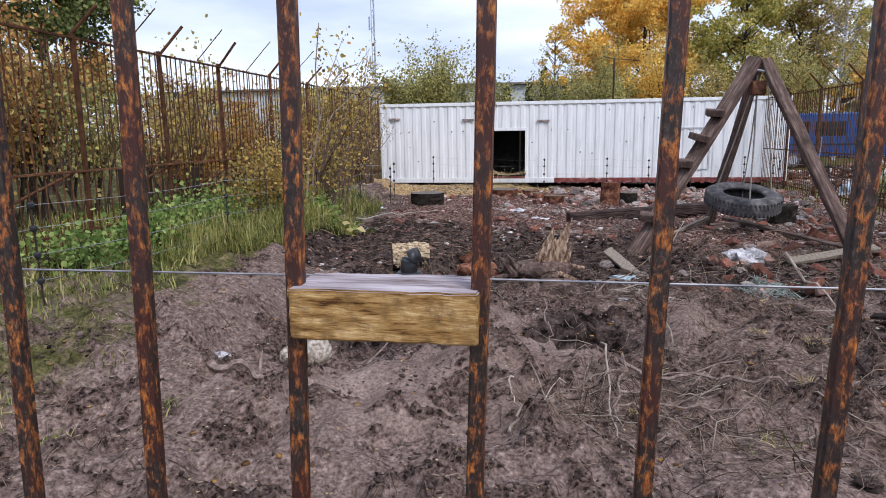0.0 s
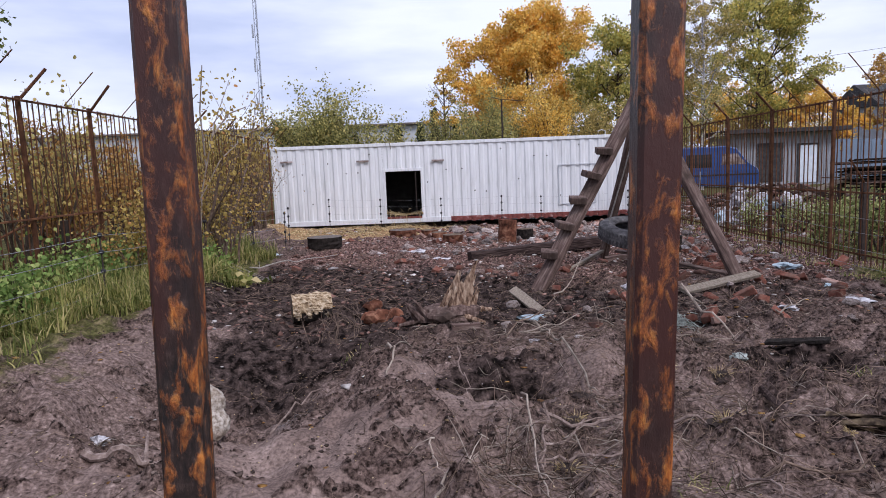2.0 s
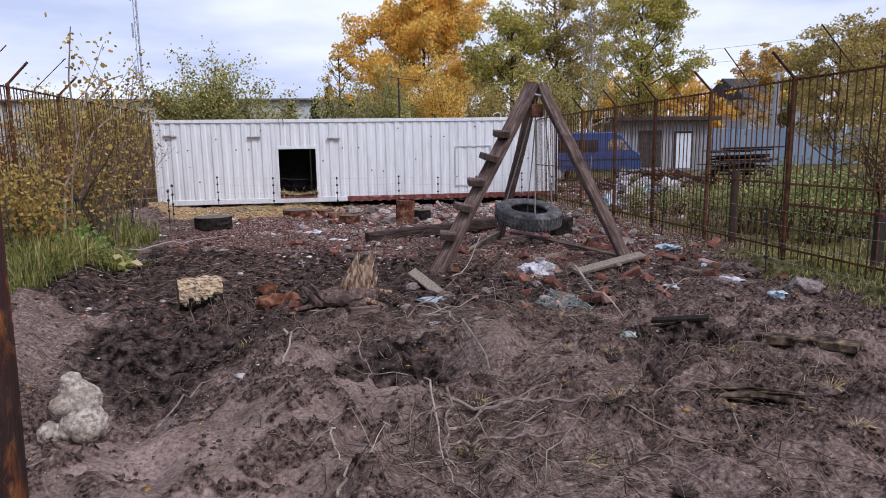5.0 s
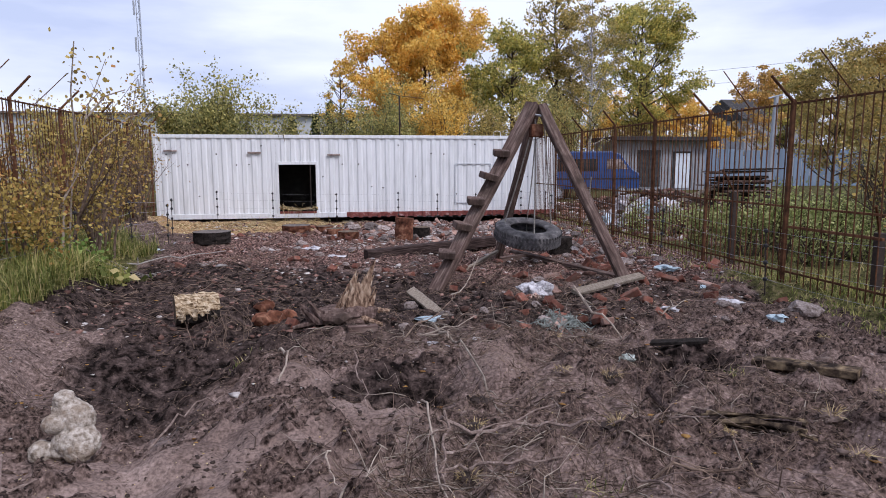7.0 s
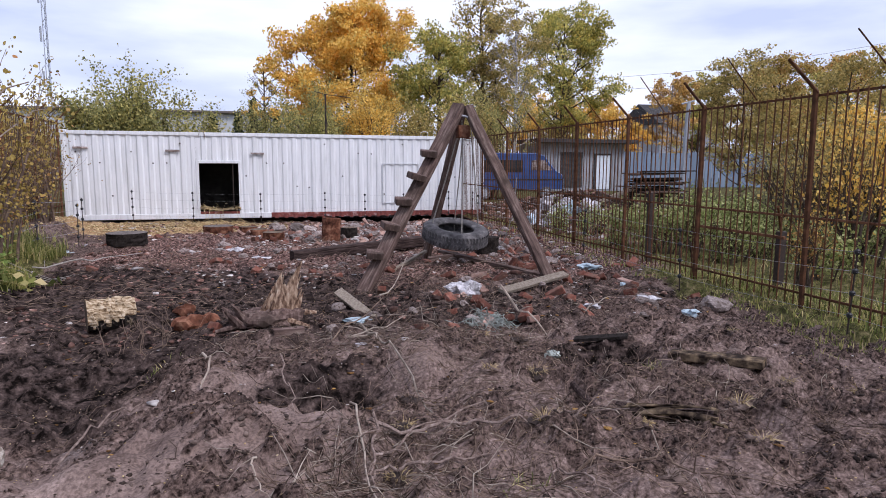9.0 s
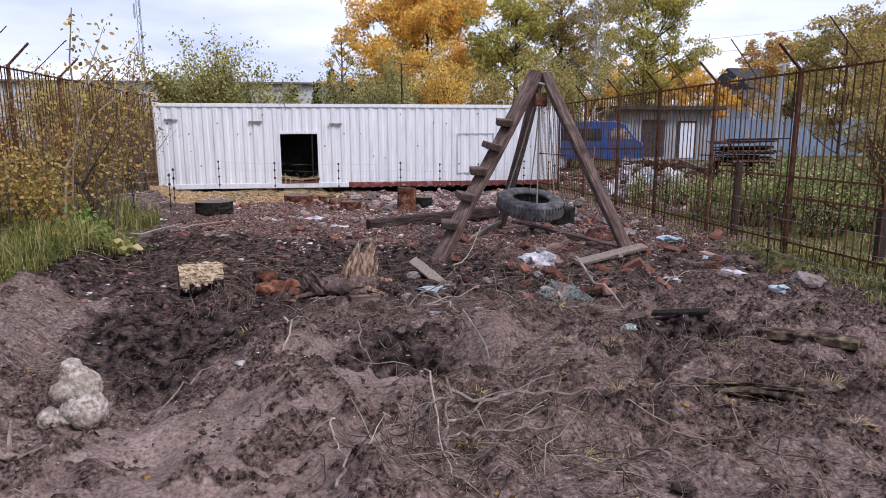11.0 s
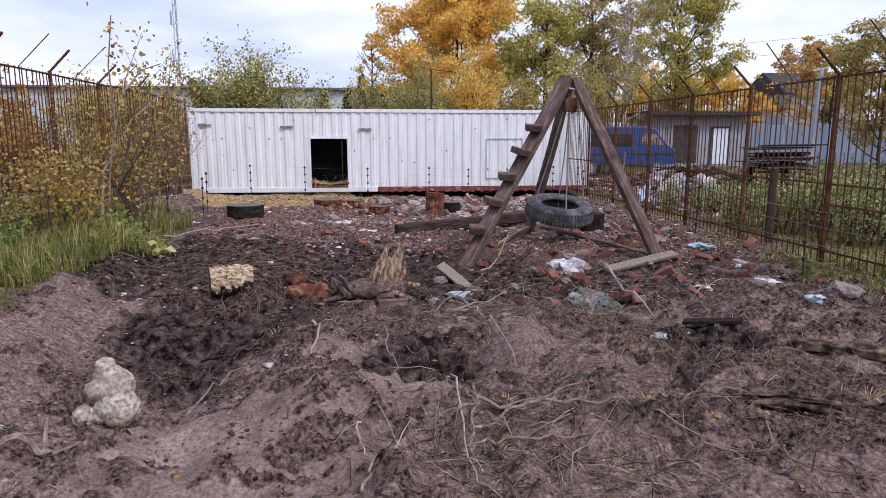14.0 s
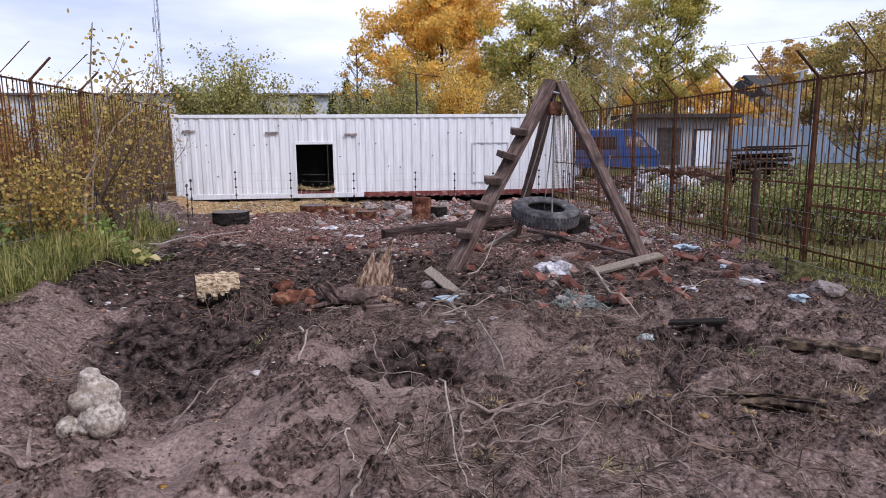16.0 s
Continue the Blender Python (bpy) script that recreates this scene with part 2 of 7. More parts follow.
ROUND_WOOD = surf("grey_log_round", [(0.3, (0.06, 0.05, 0.045)), (0.7, (0.22, 0.19, 0.17))], 10, 0.85, 0.5, 0.01)
DARK_WOOD = surf("soaked_dark_timber", [(0.34, (0.014, 0.01, 0.009)), (0.5, (0.042, 0.028, 0.025)), (0.68, (0.1, 0.072, 0.064))], 6, 0.8, 0.6, 0.006, stretch=(9, 9, 0.7))
BLACK_BARK = surf("charred_bark", [(0.3, (0.008, 0.007, 0.006)), (0.7, (0.04, 0.032, 0.028))], 16, 0.85, 0.9, 0.02)
RUBBER = surf("tyre_rubber", [(0.3, (0.035, 0.033, 0.034)), (0.52, (0.095, 0.09, 0.092)), (0.72, (0.22, 0.205, 0.2))], 7, 0.85, 0.4, 0.005)
BLACK_PLASTIC = surf("black_plastic", [(0.3, (0.012, 0.012, 0.014)), (0.7, (0.03, 0.03, 0.033))], 60, 0.42, 0.15, 0.0005)
WIRE = surf("galvanised_wire", [(0.3, (0.2, 0.2, 0.22)), (0.7, (0.36, 0.36, 0.39))], 60, 0.55, 0.1, 0.0003, metal=0.3)
ROPE = surf("grey_rope", [(0.3, (0.2, 0.18, 0.16)), (0.7, (0.45, 0.42, 0.38))], 60, 0.9, 0.4, 0.002)
PLUSH = surf("dirty_white_plush", [(0.36, (0.2, 0.16, 0.125)), (0.5, (0.42, 0.365, 0.31)), (0.66, (0.62, 0.56, 0.5))], 34, 0.95, 1.0, 0.012, dirt=(0.25, 0.19, 0.14), dirt_scale=7)
STONE = surf("grey_stone", [(0.3, (0.14, 0.11, 0.1)), (0.55, (0.32, 0.265, 0.245)), (0.75, (0.54, 0.48, 0.45))], 10, 0.85, 0.6, 0.01, vary=0.5, dirt=(0.1, 0.07, 0.055), dirt_scale=3)
BRICK = surf("broken_red_brick", [(0.3, (0.08, 0.035, 0.027)), (0.55, (0.21, 0.082, 0.058)), (0.78, (0.36, 0.2, 0.155))], 14, 0.9, 0.6, 0.006, vary=0.5, dirt=(0.14, 0.09, 0.07), dirt_scale=6)
PINK_BRICK = surf("mortar_caked_brick", [(0.3, (0.2, 0.11, 0.085)), (0.52, (0.42, 0.27, 0.22)), (0.72, (0.62, 0.5, 0.44))], 11, 0.9, 0.6, 0.006, vary=0.4, dirt=(0.16, 0.09, 0.07), dirt_scale=5)
BITS_RED = surf("brick_crumbs", [(0.3, (0.07, 0.04, 0.033)), (0.55, (0.2, 0.11, 0.088)), (0.75, (0.42, 0.32, 0.28))], 14, 0.9, 0.5, 0.006, island=0.85)
BITS_PALE = surf("plaster_crumbs", [(0.3, (0.28, 0.24, 0.22)), (0.7, (0.66, 0.62, 0.6))], 14, 0.85, 0.4, 0.006, island=0.5)
CLOD = surf("soil_clods", [(0.3, (0.05, 0.036, 0.03)), (0.55, (0.13, 0.095, 0.08)), (0.75, (0.22, 0.17, 0.145))], 18, 0.95, 0.7, 0.01, island=0.7)
CLOD_DARK = surf("peat_clods", [(0.3, (0.016, 0.013, 0.0115)), (0.6, (0.055, 0.041, 0.036)), (0.8, (0.12, 0.092, 0.078))], 18, 0.95, 0.7, 0.01, island=0.6)
TWIG = surf("dry_twigs", [(0.3, (0.07, 0.047, 0.036)), (0.7, (0.29, 0.21, 0.16))], 10, 0.9, 0.3, 0.002, island=0.8)
BRANCH_WOOD = surf("grey_brown_branch", [(0.3, (0.1, 0.07, 0.06)), (0.55, (0.24, 0.18, 0.155)), (0.75, (0.38, 0.31, 0.275))], 30, 0.85, 0.4, 0.002)
PALE_TWIG = surf("bleached_branch", [(0.3, (0.2, 0.15, 0.12)), (0.7, (0.42, 0.36, 0.3))], 14, 0.85, 0.4, 0.003, vary=0.4)
SHRUB_STEM = surf("brown_shrub_stems", [(0.3, (0.07, 0.045, 0.035)), (0.7, (0.22, 0.16, 0.12))], 14, 0.85, 0.3, 0.003)
LEAF_OCHRE = leafy("ochre_leaves", [(0, (0.16, 0.11, 0.035)), (0.5, (0.36, 0.26, 0.075)), (0.85, (0.5, 0.38, 0.12)), (1, (0.42, 0.2, 0.08))], 0.55, 0.4)
LEAF_AMBER = leafy("amber_leaves", [(0, (0.3, 0.19, 0.06)), (0.5, (0.55, 0.36, 0.12)), (1, (0.75, 0.52, 0.2))], 0.55, 0.48)
LEAF_DARK = leafy("dark_green_leaves", [(0, (0.05, 0.07, 0.02)), (0.5, (0.11, 0.14, 0.045)), (1, (0.24, 0.24, 0.09))], 0.6, 0.3)
LEAF_NETTLE = leafy("green_weed_leaves", [(0, (0.07, 0.12, 0.03)), (0.5, (0.17, 0.26, 0.07)), (1, (0.36, 0.42, 0.15))], 0.6, 0.35)
STRAW = leafy("straw", [(0, (0.24, 0.168, 0.084)), (0.6, (0.456, 0.348, 0.18)), (1, (0.6, 0.504, 0.324))], 0.8, 0.15)
BAG = surf("white_plastic_bag", [(0.36, (0.2, 0.19, 0.2)), (0.52, (0.48, 0.46, 0.48)), (0.68, (0.72, 0.7, 0.72))], 14, 0.5, 0.8, 0.03)
BAG_BLUE = surf("pale_blue_plastic", [(0.3, (0.25, 0.33, 0.38)), (0.7, (0.48, 0.57, 0.62))], 9, 0.4, 0.7, 0.02, vary=0.2)
BAG_GREEN = surf("grey_green_netting", [(0.3, (0.1, 0.11, 0.095)), (0.7, (0.4, 0.44, 0.41))], 14, 0.7, 0.7, 0.02, island=0.6)
GRASS = leafy("grass_blades", [(0, (0.065, 0.08, 0.022)), (0.35, (0.15, 0.18, 0.05)), (0.65, (0.31, 0.31, 0.1)), (0.9, (0.42, 0.36, 0.16)), (1, (0.55, 0.45, 0.25))], 0.6, 0.35)
LEAF_YELLOW = leafy("golden_leaves", [(0, (0.5, 0.29, 0.06)), (0.4, (0.74, 0.48, 0.1)), (0.8, (0.85, 0.62, 0.19)), (1, (0.66, 0.54, 0.19))], 0.55, 0.48)
LEAF_GREEN = leafy("green_leaves", [(0, (0.18, 0.19, 0.05)), (0.5, (0.42, 0.4, 0.12)), (0.85, (0.62, 0.53, 0.16)), (1, (0.75, 0.56, 0.16))], 0.55, 0.48)
LEAF_WEED = leafy("weed_leaves", [(0, (0.1, 0.135, 0.04)), (0.5, (0.25, 0.29, 0.1)), (1, (0.45, 0.45, 0.22))], 0.6, 0.35)
LEAF_OLIVE = leafy("olive_leaves", [(0, (0.18, 0.155, 0.06)), (0.5, (0.4, 0.33, 0.12)), (0.85, (0.52, 0.4, 0.14)), (1, (0.66, 0.5, 0.2))], 0.55, 0.42)
LEAF_WILLOW = leafy("willow_leaves", [(0, (0.14, 0.15, 0.06)), (0.5, (0.32, 0.31, 0.12)), (1, (0.55, 0.47, 0.18))], 0.55, 0.42)
LEAF_RUSSET = leafy("russet_leaves", [(0, (0.14, 0.07, 0.03)), (0.5, (0.34, 0.185, 0.06)), (1, (0.56, 0.34, 0.11))], 0.55, 0.42)
LEAF_SPRUCE = leafy("spruce_needles", [(0, (0.02, 0.035, 0.018)), (1, (0.07, 0.09, 0.04))], 0.7, 0.1)
VAN_BLUE = surf("blue_van_paint", [(0.3, (0.018, 0.05, 0.15)), (0.7, (0.03, 0.075, 0.21))], 2, 0.3, 0.0)
GLASS_DARK = surf("dark_glass", [(0.3, (0.01, 0.012, 0.014)), (0.7, (0.03, 0.033, 0.036))], 2, 0.08, 0.0)
SHED_WALL = surf("grey_shed_wall", [(0.3, (0.22, 0.23, 0.25)), (0.7, (0.36, 0.37, 0.4))], 3, 0.75, 0.3, 0.01, stretch=(4, 4, 0.5))
SHED_DOOR = surf("pale_door_paint", [(0.3, (0.55, 0.6, 0.68)), (0.7, (0.7, 0.75, 0.8))], 3, 0.6, 0.1, 0.01)
ROOF_FELT = surf("dark_roof_felt", [(0.3, (0.03, 0.03, 0.032)), (0.7, (0.08, 0.075, 0.075))], 5, 0.9, 0.4, 0.01)
BLUE_SHEET = surf("grey_blue_sheet_fence", [(0.3, (0.13, 0.18, 0.25)), (0.7, (0.2, 0.26, 0.34))], 1, 0.55, 0.1, 0.01, stretch=(1, 1, 0.2), vary=0.12)
FAR_WALL = surf("pale_grey_cladding", [(0.3, (0.4, 0.42, 0.44)), (0.7, (0.52, 0.54, 0.56))], 0.5, 0.7, 0.1, 0.02, stretch=(4, 4, 0.3))
MAST = surf("galvanised_mast", [(0.3, (0.25, 0.27, 0.3)), (0.7, (0.4, 0.42, 0.45))], 2, 0.6, 0.0)

# ---- mesh helpers ----
rng = np.random.default_rng(7)


class Build:
    """Gathers verts and faces for one mesh."""

    def __init__(self):
        self.v, self.f = [], []

    def add(self, verts, faces):
        o = len(self.v)
        self.v.extend(tuple(p) for p in verts)
        self.f.extend(tuple(i + o for i in f) for f in faces)
        return self

    def box(self, lo, hi, m=None, bevel=0.0):
        """A box; with bevel its long edges are cut."""
        (x0, y0, z0), (x1, y1, z1) = lo, hi
        if bevel:
            c = bevel
            ring = [(x0 + c, y0), (x1 - c, y0), (x1, y0 + c), (x1, y1 - c), (x1 - c, y1), (x0 + c, y1), (x0, y1 - c), (x0, y0 + c)]
            cx, cy = (x0 + x1) / 2, (y0 + y1) / 2
            k = [(cx + (x - cx) * max(0.2, 1 - 2 * c / (x1 - x0)), cy + (y - cy) * max(0.2, 1 - 2 * c / (y1 - y0))) for x, y in ring]
            vs = [Vector((x, y, z0)) for x, y in k] + [Vector((x, y, z0 + c)) for x, y in ring] + [Vector((x, y, z1 - c)) for x, y in ring] + [Vector((x, y, z1)) for x, y in k]
            fs = [tuple(range(7, -1, -1)), tuple(range(24, 32))]
            for r in range(3):
                fs += [(r * 8 + i, r * 8 + (i + 1) % 8, r * 8 + 8 + (i + 1) % 8, r * 8 + 8 + i) for i in range(8)]
        else:
            vs = [Vector((x, y, z)) for z in (z0, z1) for x, y in ((x0, y0), (x1, y0), (x1, y1), (x0, y1))]
            fs = [(3, 2, 1, 0), (4, 5, 6, 7), (0, 1, 5, 4), (1, 2, 6, 5), (2, 3, 7, 6), (3, 0, 4, 7)]
        return self.add([m @ p for p in vs] if m else vs, fs)

    def tube(self, pts, radii, sides=6, cap=True):
        pts = [Vector(p) for p in pts]
        if isinstance(radii, (int, float)):
            radii = [radii] * len(pts)
        vs, fs = [], []
        for i, p in enumerate(pts):
            d = (pts[min(i + 1, len(pts) - 1)] - pts[max(i - 1, 0)])
            d = d.normalized() if d.length > 1e-9 else Vector((0, 0, 1))
            a = d.cross(Vector((0, 0, 1)) if abs(d.z) < 0.9 else Vector((1, 0, 0))).normalized()
            b = d.cross(a)
            for k in range(sides):
                t = 2 * math.pi * k / sides
                vs.append(p + (a * math.cos(t) + b * math.sin(t)) * radii[i])
        for i in range(len(pts) - 1):
            for k in range(sides):
                k2 = (k + 1) % sides
                fs.append((i * sides + k, i * sides + k2, (i + 1) * sides + k2, (i + 1) * sides + k))
        if cap:
            fs += [tuple(range(sides - 1, -1, -1)), tuple(range((len(pts) - 1) * sides, len(pts) * sides))]
        return self.add(vs, fs)

    def lump(self, c, size, seed, rough=0.25, cuts=1):
        """An uneven stone-like lump."""
        bm = bmesh.new()
        bmesh.ops.create_icosphere(bm, subdivisions=cuts, radius=1)
        s = Vector(size)
        off = Vector((seed * 3.7, seed * 1.3, seed * 2.1))
        vs = []
        for v in bm.verts:
            k = 1 + rough * 2 * noise.noise(v.co * 1.3 + off) + rough * 0.7 * noise.noise(v.co * 3.1 + off)
            vs.append(Vector(c) + Vector((v.co.x * s.x, v.co.y * s.y, v.co.z * s.z)) * k)
        bm.verts.index_update()
        fs = [tuple(v.index for v in f.verts) for f in bm.faces]
        bm.free()
        return self.add(vs, fs)

    def mesh(self, name, material, smooth=False):
        me = bpy.data.meshes.new(name)
        me.from_pydata(self.v, [], self.f)
        me.materials.append(material)
        if smooth:
            me.shade_smooth()
        me.update()
        return me


def part(name, b, material, parent=None, label="", smooth=False):
    ob = new(name, b if isinstance(b, bpy.types.Mesh) else b.mesh(name, material, smooth))
    if parent:
        ob.parent = parent
    return tagged(ob, label) if label else ob


def thing(name, label, category, group="", kind="", at=(0, 0, 0)):
    e = new(name)
    e.location = at
    return tagged(e, label, category, group, kind)


def solo(name, b, material, label, category, group="", kind="", smooth=False):
    return tagged(part(name, b, material, None, "", smooth), label, category, group, kind)


def lattice(x, y, seed):
    """Smooth value noise in about -1..1 on arrays."""
    r = np.random.default_rng(seed).random((128, 128)) * 2 - 1
    xi, yi = np.floor(x).astype(int), np.floor(y).astype(int)
    fx, fy = x - xi, y - yi
    fx, fy = fx * fx * (3 - 2 * fx), fy * fy * (3 - 2 * fy)
    g = lambda a, b: r[(xi + a) % 128, (yi + b) % 128]
    return (g(0, 0) * (1 - fx) + g(1, 0) * fx) * (1 - fy) + (g(0, 1) * (1 - fx) + g(1, 1) * fx) * fy


def step(a, b, v):
    t = np.clip((v - a) / (b - a), 0, 1)
    return t * t * (3 - 2 * t)


def bump2(x, y, cx, cy, rx, ry):
    return np.exp(-((x - cx) / rx) ** 2 - ((y - cy) / ry) ** 2)


def sandy(x, y):
    """Where smooth pale sand lies, 0 to 1."""
    s = 0.55 * bump2(x, y, -1.15, 5.2, 0.5, 0.55) + 0.9 * bump2(x, y, -1.5, 3.8, 1.1, 0.55) + 0.7 * bump2(x, y, -0.6, 4.3, 0.7, 0.25) + 0.5 * bump2(x, y, 2.7, 4.6, 0.5, 0.5) + 0.45 * bump2(x, y, 0.4, 5.4, 0.5, 0.5) + 0.1 * step(4.5, 3, y) + 0.1 * bump2(x, y, -3.3, 7.2, 0.6, 0.8)
    return np.clip(s, 0, 1) * (1 - 0.6 * step(0.2, 1.2, x) * step(5.5, 3.5, y))


def crumbly(x, y):
    """Ragged patches of loose dark crumbs between trodden pale soil, 0 to 1."""
    wx, wy = x + 0.14 * lattice(x * 3.1, y * 3.1, 41), y + 0.14 * lattice(x * 3.1, y * 3.1, 42)
    n = 0.35 * lattice(wx * 1.7, wy * 2.3, 43) + 0.4 * lattice(wx * 5.3, wy * 6.7, 44) + 0.4 * lattice(wx * 13, wy * 16, 45)
    inside = step(-2.2, -0.4, y) * (1 - step(20, 23, y)) * (1 - step(6.2, 8.0, np.abs(x)))
    return inside * step(-0.12, 0.36, n + 0.1 * step(0, 1.5, x) - 0.38 * sandy(x, y) + 0.1 * step(6.5, 8.5, y))


def height(x, y):
    """The ground's height: dug-over sandy yard with pits, a grassy bank on the west side."""
    x, y = np.asarray(x, float), np.asarray(y, float)
    yard = step(-7.5, -6, x) * (1 - step(5.5, 7, x)) * (1 - step(19.2, 21, y)) * step(-4, -1, y)
    crumb = 0.35 + 0.65 * yard
    z = 0.05 * lattice(x * 1.1, y * 1.1, 1) + 0.075 * lattice(x * 2.7, y * 2.7, 2)
    loose = 0.12 + 0.88 * crumbly(x, y)
    z = z + crumb * (0.085 * np.abs(lattice(x * 4.3, y * 4.3, 3)) + 0.012 * loose + loose * (0.05 * np.abs(lattice(x * 9.1, y * 9.1, 4)) + 0.056 * np.abs(lattice(x * 17, y * 17, 5)) + 0.04 * np.abs(lattice(x * 29, y * 29, 11))) + 0.024 * lattice(x * 6.3, y * 6.9, 12) + 0.012 * lattice(x * 14, y * 15, 13)) - 0.08
    z = z * (0.55 + 0.45 * step(10, 3, y))
    edge = -3.2 - 0.16 * (y - 4.2) + 0.15 * lattice(y * 2.1, x * 0, 8)
    z = z + 0.2 * step(edge + 0.12, edge - 0.25, x) * step(2.6, 4.2, y) * (1 - step(19, 20.5, y))
    z = z + 0.08 * step(-4.6, -5.6, x)
    for cx, cy, rx, ry, d in ((-2.45, 5.7, 0.7, 1.2, -0.36), (-2.25, 4.55, 0.4, 0.5, -0.14), (-0.4, 5.05, 0.55, 0.4, -0.32), (2.1, 5.2, 0.28, 0.3, -0.32),
                              (1.5, 4.5, 0.3, 0.3, -0.1), (4.7, 7.7, 0.35, 0.4, -0.22), (1.2, 8.7, 0.4, 0.3, -0.12), (-3.9, 10.6, 0.8, 0.6, -0.12),
                              (-0.9, 4.2, 0.9, 0.35, 0.13), (0.6, 5.6, 0.45, 0.5, 0.14), (2.9, 4.7, 0.55, 0.5, 0.15), (-1.3, 5.4, 0.3, 0.6, 0.12), (3.6, 5.6, 0.5, 0.4, 0.08), (3.3, 3.9, 0.35, 0.3, -0.1), (2.7, 3.6, 0.5, 0.4, 0.07), (0.2, 4.1, 0.5, 0.4, 0.05),
                              (-0.7, 7.3, 0.7, 0.5, 0.06), (2.2, 9.6, 1.3, 1.0, 0.05), (-1.6, 3.6, 0.9, 0.4, 0.06), (-0.2, 3.2, 0.35, 0.5, -0.07)):
        z = z + d * bump2(x, y, cx, cy, rx, ry)
    z = z + 0.07 * bump2(x, y, -3.8, 18.4, 2.6, 1.4) - 0.2 * bump2(x, y, 3.2, 20.5, 3.6, 0.9)
    far = np.hypot(x, y - 10)
    return z + 0.5 * step(60, 300, far) * lattice(x * 0.02, y * 0.02, 6)


def hz(x, y):
    return float(height(np.array([x]), np.array([y]))[0])


def fill(name, verts, faces, material, label, category, kind="stuff"):
    me = bpy.data.meshes.new(name)
    me.vertices.add(len(verts))
    me.vertices.foreach_set("co", np.asarray(verts, np.float32).ravel())
    faces = np.asarray(faces, np.int32)
    n = faces.shape[1]
    me.loops.add(faces.size)
    me.loops.foreach_set("vertex_index", faces.ravel())
    me.polygons.add(len(faces))
    me.polygons.foreach_set("loop_start", np.arange(0, faces.size, n, dtype=np.int32))
    me.materials.append(material)
    me.update(calc_edges=True)
    return tagged(new(name, me), label, category, kind=kind) if label else new(name, me)


# ---- ground ----
def axis_steps(lo, dense_lo, dense_hi, hi, fine, grow=1.22):
    mid = list(np.arange(dense_lo, dense_hi, fine))
    up, s = [mid[-1]], fine
    while up[-1] < hi:
        s *= grow
        up.append(up[-1] + s)
    down, s = [mid[0]], fine
    while down[-1] > lo:
        s *= grow
        down.append(down[-1] - s)
    return np.array(down[:0:-1] + mid + up[1:])


gx = axis_steps(-900, -6.6, 5.8, 900, 0.028)
near_y = np.concatenate([np.arange(0.2, 2.4, 0.05), np.arange(2.4, 7.4, 0.021)])
far_y = 7.4 + np.cumsum(np.linspace(0.022, 0.1, 215))
gy = np.concatenate([axis_steps(-900, 0.1, 0.2, 0.15, 0.05)[:-2], near_y, far_y, far_y[-1] + np.cumsum(0.12 * 1.2 ** np.arange(41))])
gy = np.unique(gy)
X, Y = np.meshgrid(gx, gy)
Z = height(X, Y)
verts = np.stack([X, Y, Z], -1).reshape(-1, 3)
ny, nx = X.shape
q = (np.arange(ny - 1)[:, None] * nx + np.arange(nx - 1)[None, :]).ravel()
ground = fill("ground", verts, np.stack([q, q + 1, q + nx + 1, q + nx], -1), SOIL, "dug-over sandy soil with dark muddy pits and grassy margins", "ground", "structure")
ground.data.shade_smooth()


def masks(x, y):
    grass = step(-4.0, -4.7, x) * step(5.6, 6.8, y) * (1 - step(12, 15, y)) + step(4.6, 5.4, x) * (1 - step(8.5, 10, y)) * 0.9 + step(5.7, 6.4, x) + step(-6.2, -6.8, x) + step(21.5, 24, y) + step(-3, -6, y)
    grass = np.clip(grass + 0.35 * step(-3.2, -4.2, x) * step(1.5, 3.5, y) * (1 - step(5.5, 6.5, y)), 0, 1)
    dark = 0.8 * bump2(x, y, -2.5, 6.1, 0.75, 0.95) + 0.9 * bump2(x, y, -3.6, 9.9, 1.1, 1.5) + 0.2 * bump2(x, y, -1.6, 6.8, 1.4, 0.6) + 0.8 * bump2(x, y, -0.4, 5.2, 0.55, 0.4)
    dark = dark + 0.9 * bump2(x, y, 2.1, 5.25, 0.35, 0.4) + 0.3 * bump2(x, y, 1.2, 7.2, 2.6, 1.4) + 0.5 * bump2(x, y, -1.8, 9.2, 1.8, 1.4) + 0.9 * bump2(x, y, 4.7, 7.7, 0.4, 0.4) + 0.15 * bump2(x, y, 3.2, 5.0, 1.6, 1.0)
    # first term puts the shade of the gap under the container into the soil colour
    dark = dark + 0.8 * bump2(x, y, 3.5, 20.5, 3.6, 0.9) + 0.22 * step(6, 8, y) * (1 - step(11, 14, y))
    rubble = step(8.0, 9.5, y) * (1 - step(19.5, 20.5, y)) * step(-5.0, -3.5, x) * 0.38 + 0.34 * bump2(x, y, 0.9, 7.2, 1.7, 0.9)
    chips = bump2(x, y, -3.4, 18.3, 2.4, 1.5) * 1.1
    sand = sandy(x, y)
    wet = bump2(x, y, -2.05, 4.95, 0.16, 0.22) + bump2(x, y, -0.35, 4.92, 0.2, 0.1)
    return dict(grass=grass, sand=sand, dark=np.clip(dark, 0, 1) * (1 - grass), rubble=rubble * (1 - grass), chips=np.clip(chips, 0, 1), wet=wet, crumb=crumbly(x, y) * (1 - 0.5 * grass))


for key, val in masks(X, Y).items():
    at = ground.data.attributes.new(key, "FLOAT", "POINT")
    at.data.foreach_set("value", np.asarray(val, np.float32).ravel())

# ---- shipping container ----
CX0, CX1, CY, CZ0, CZ1, CD = -6.095, 6.095, 20.0, 0.06, 2.59, 2.44
DX0, DX1, DZ0, DZ1 = -2.59, -1.5, 0.34, 1.71


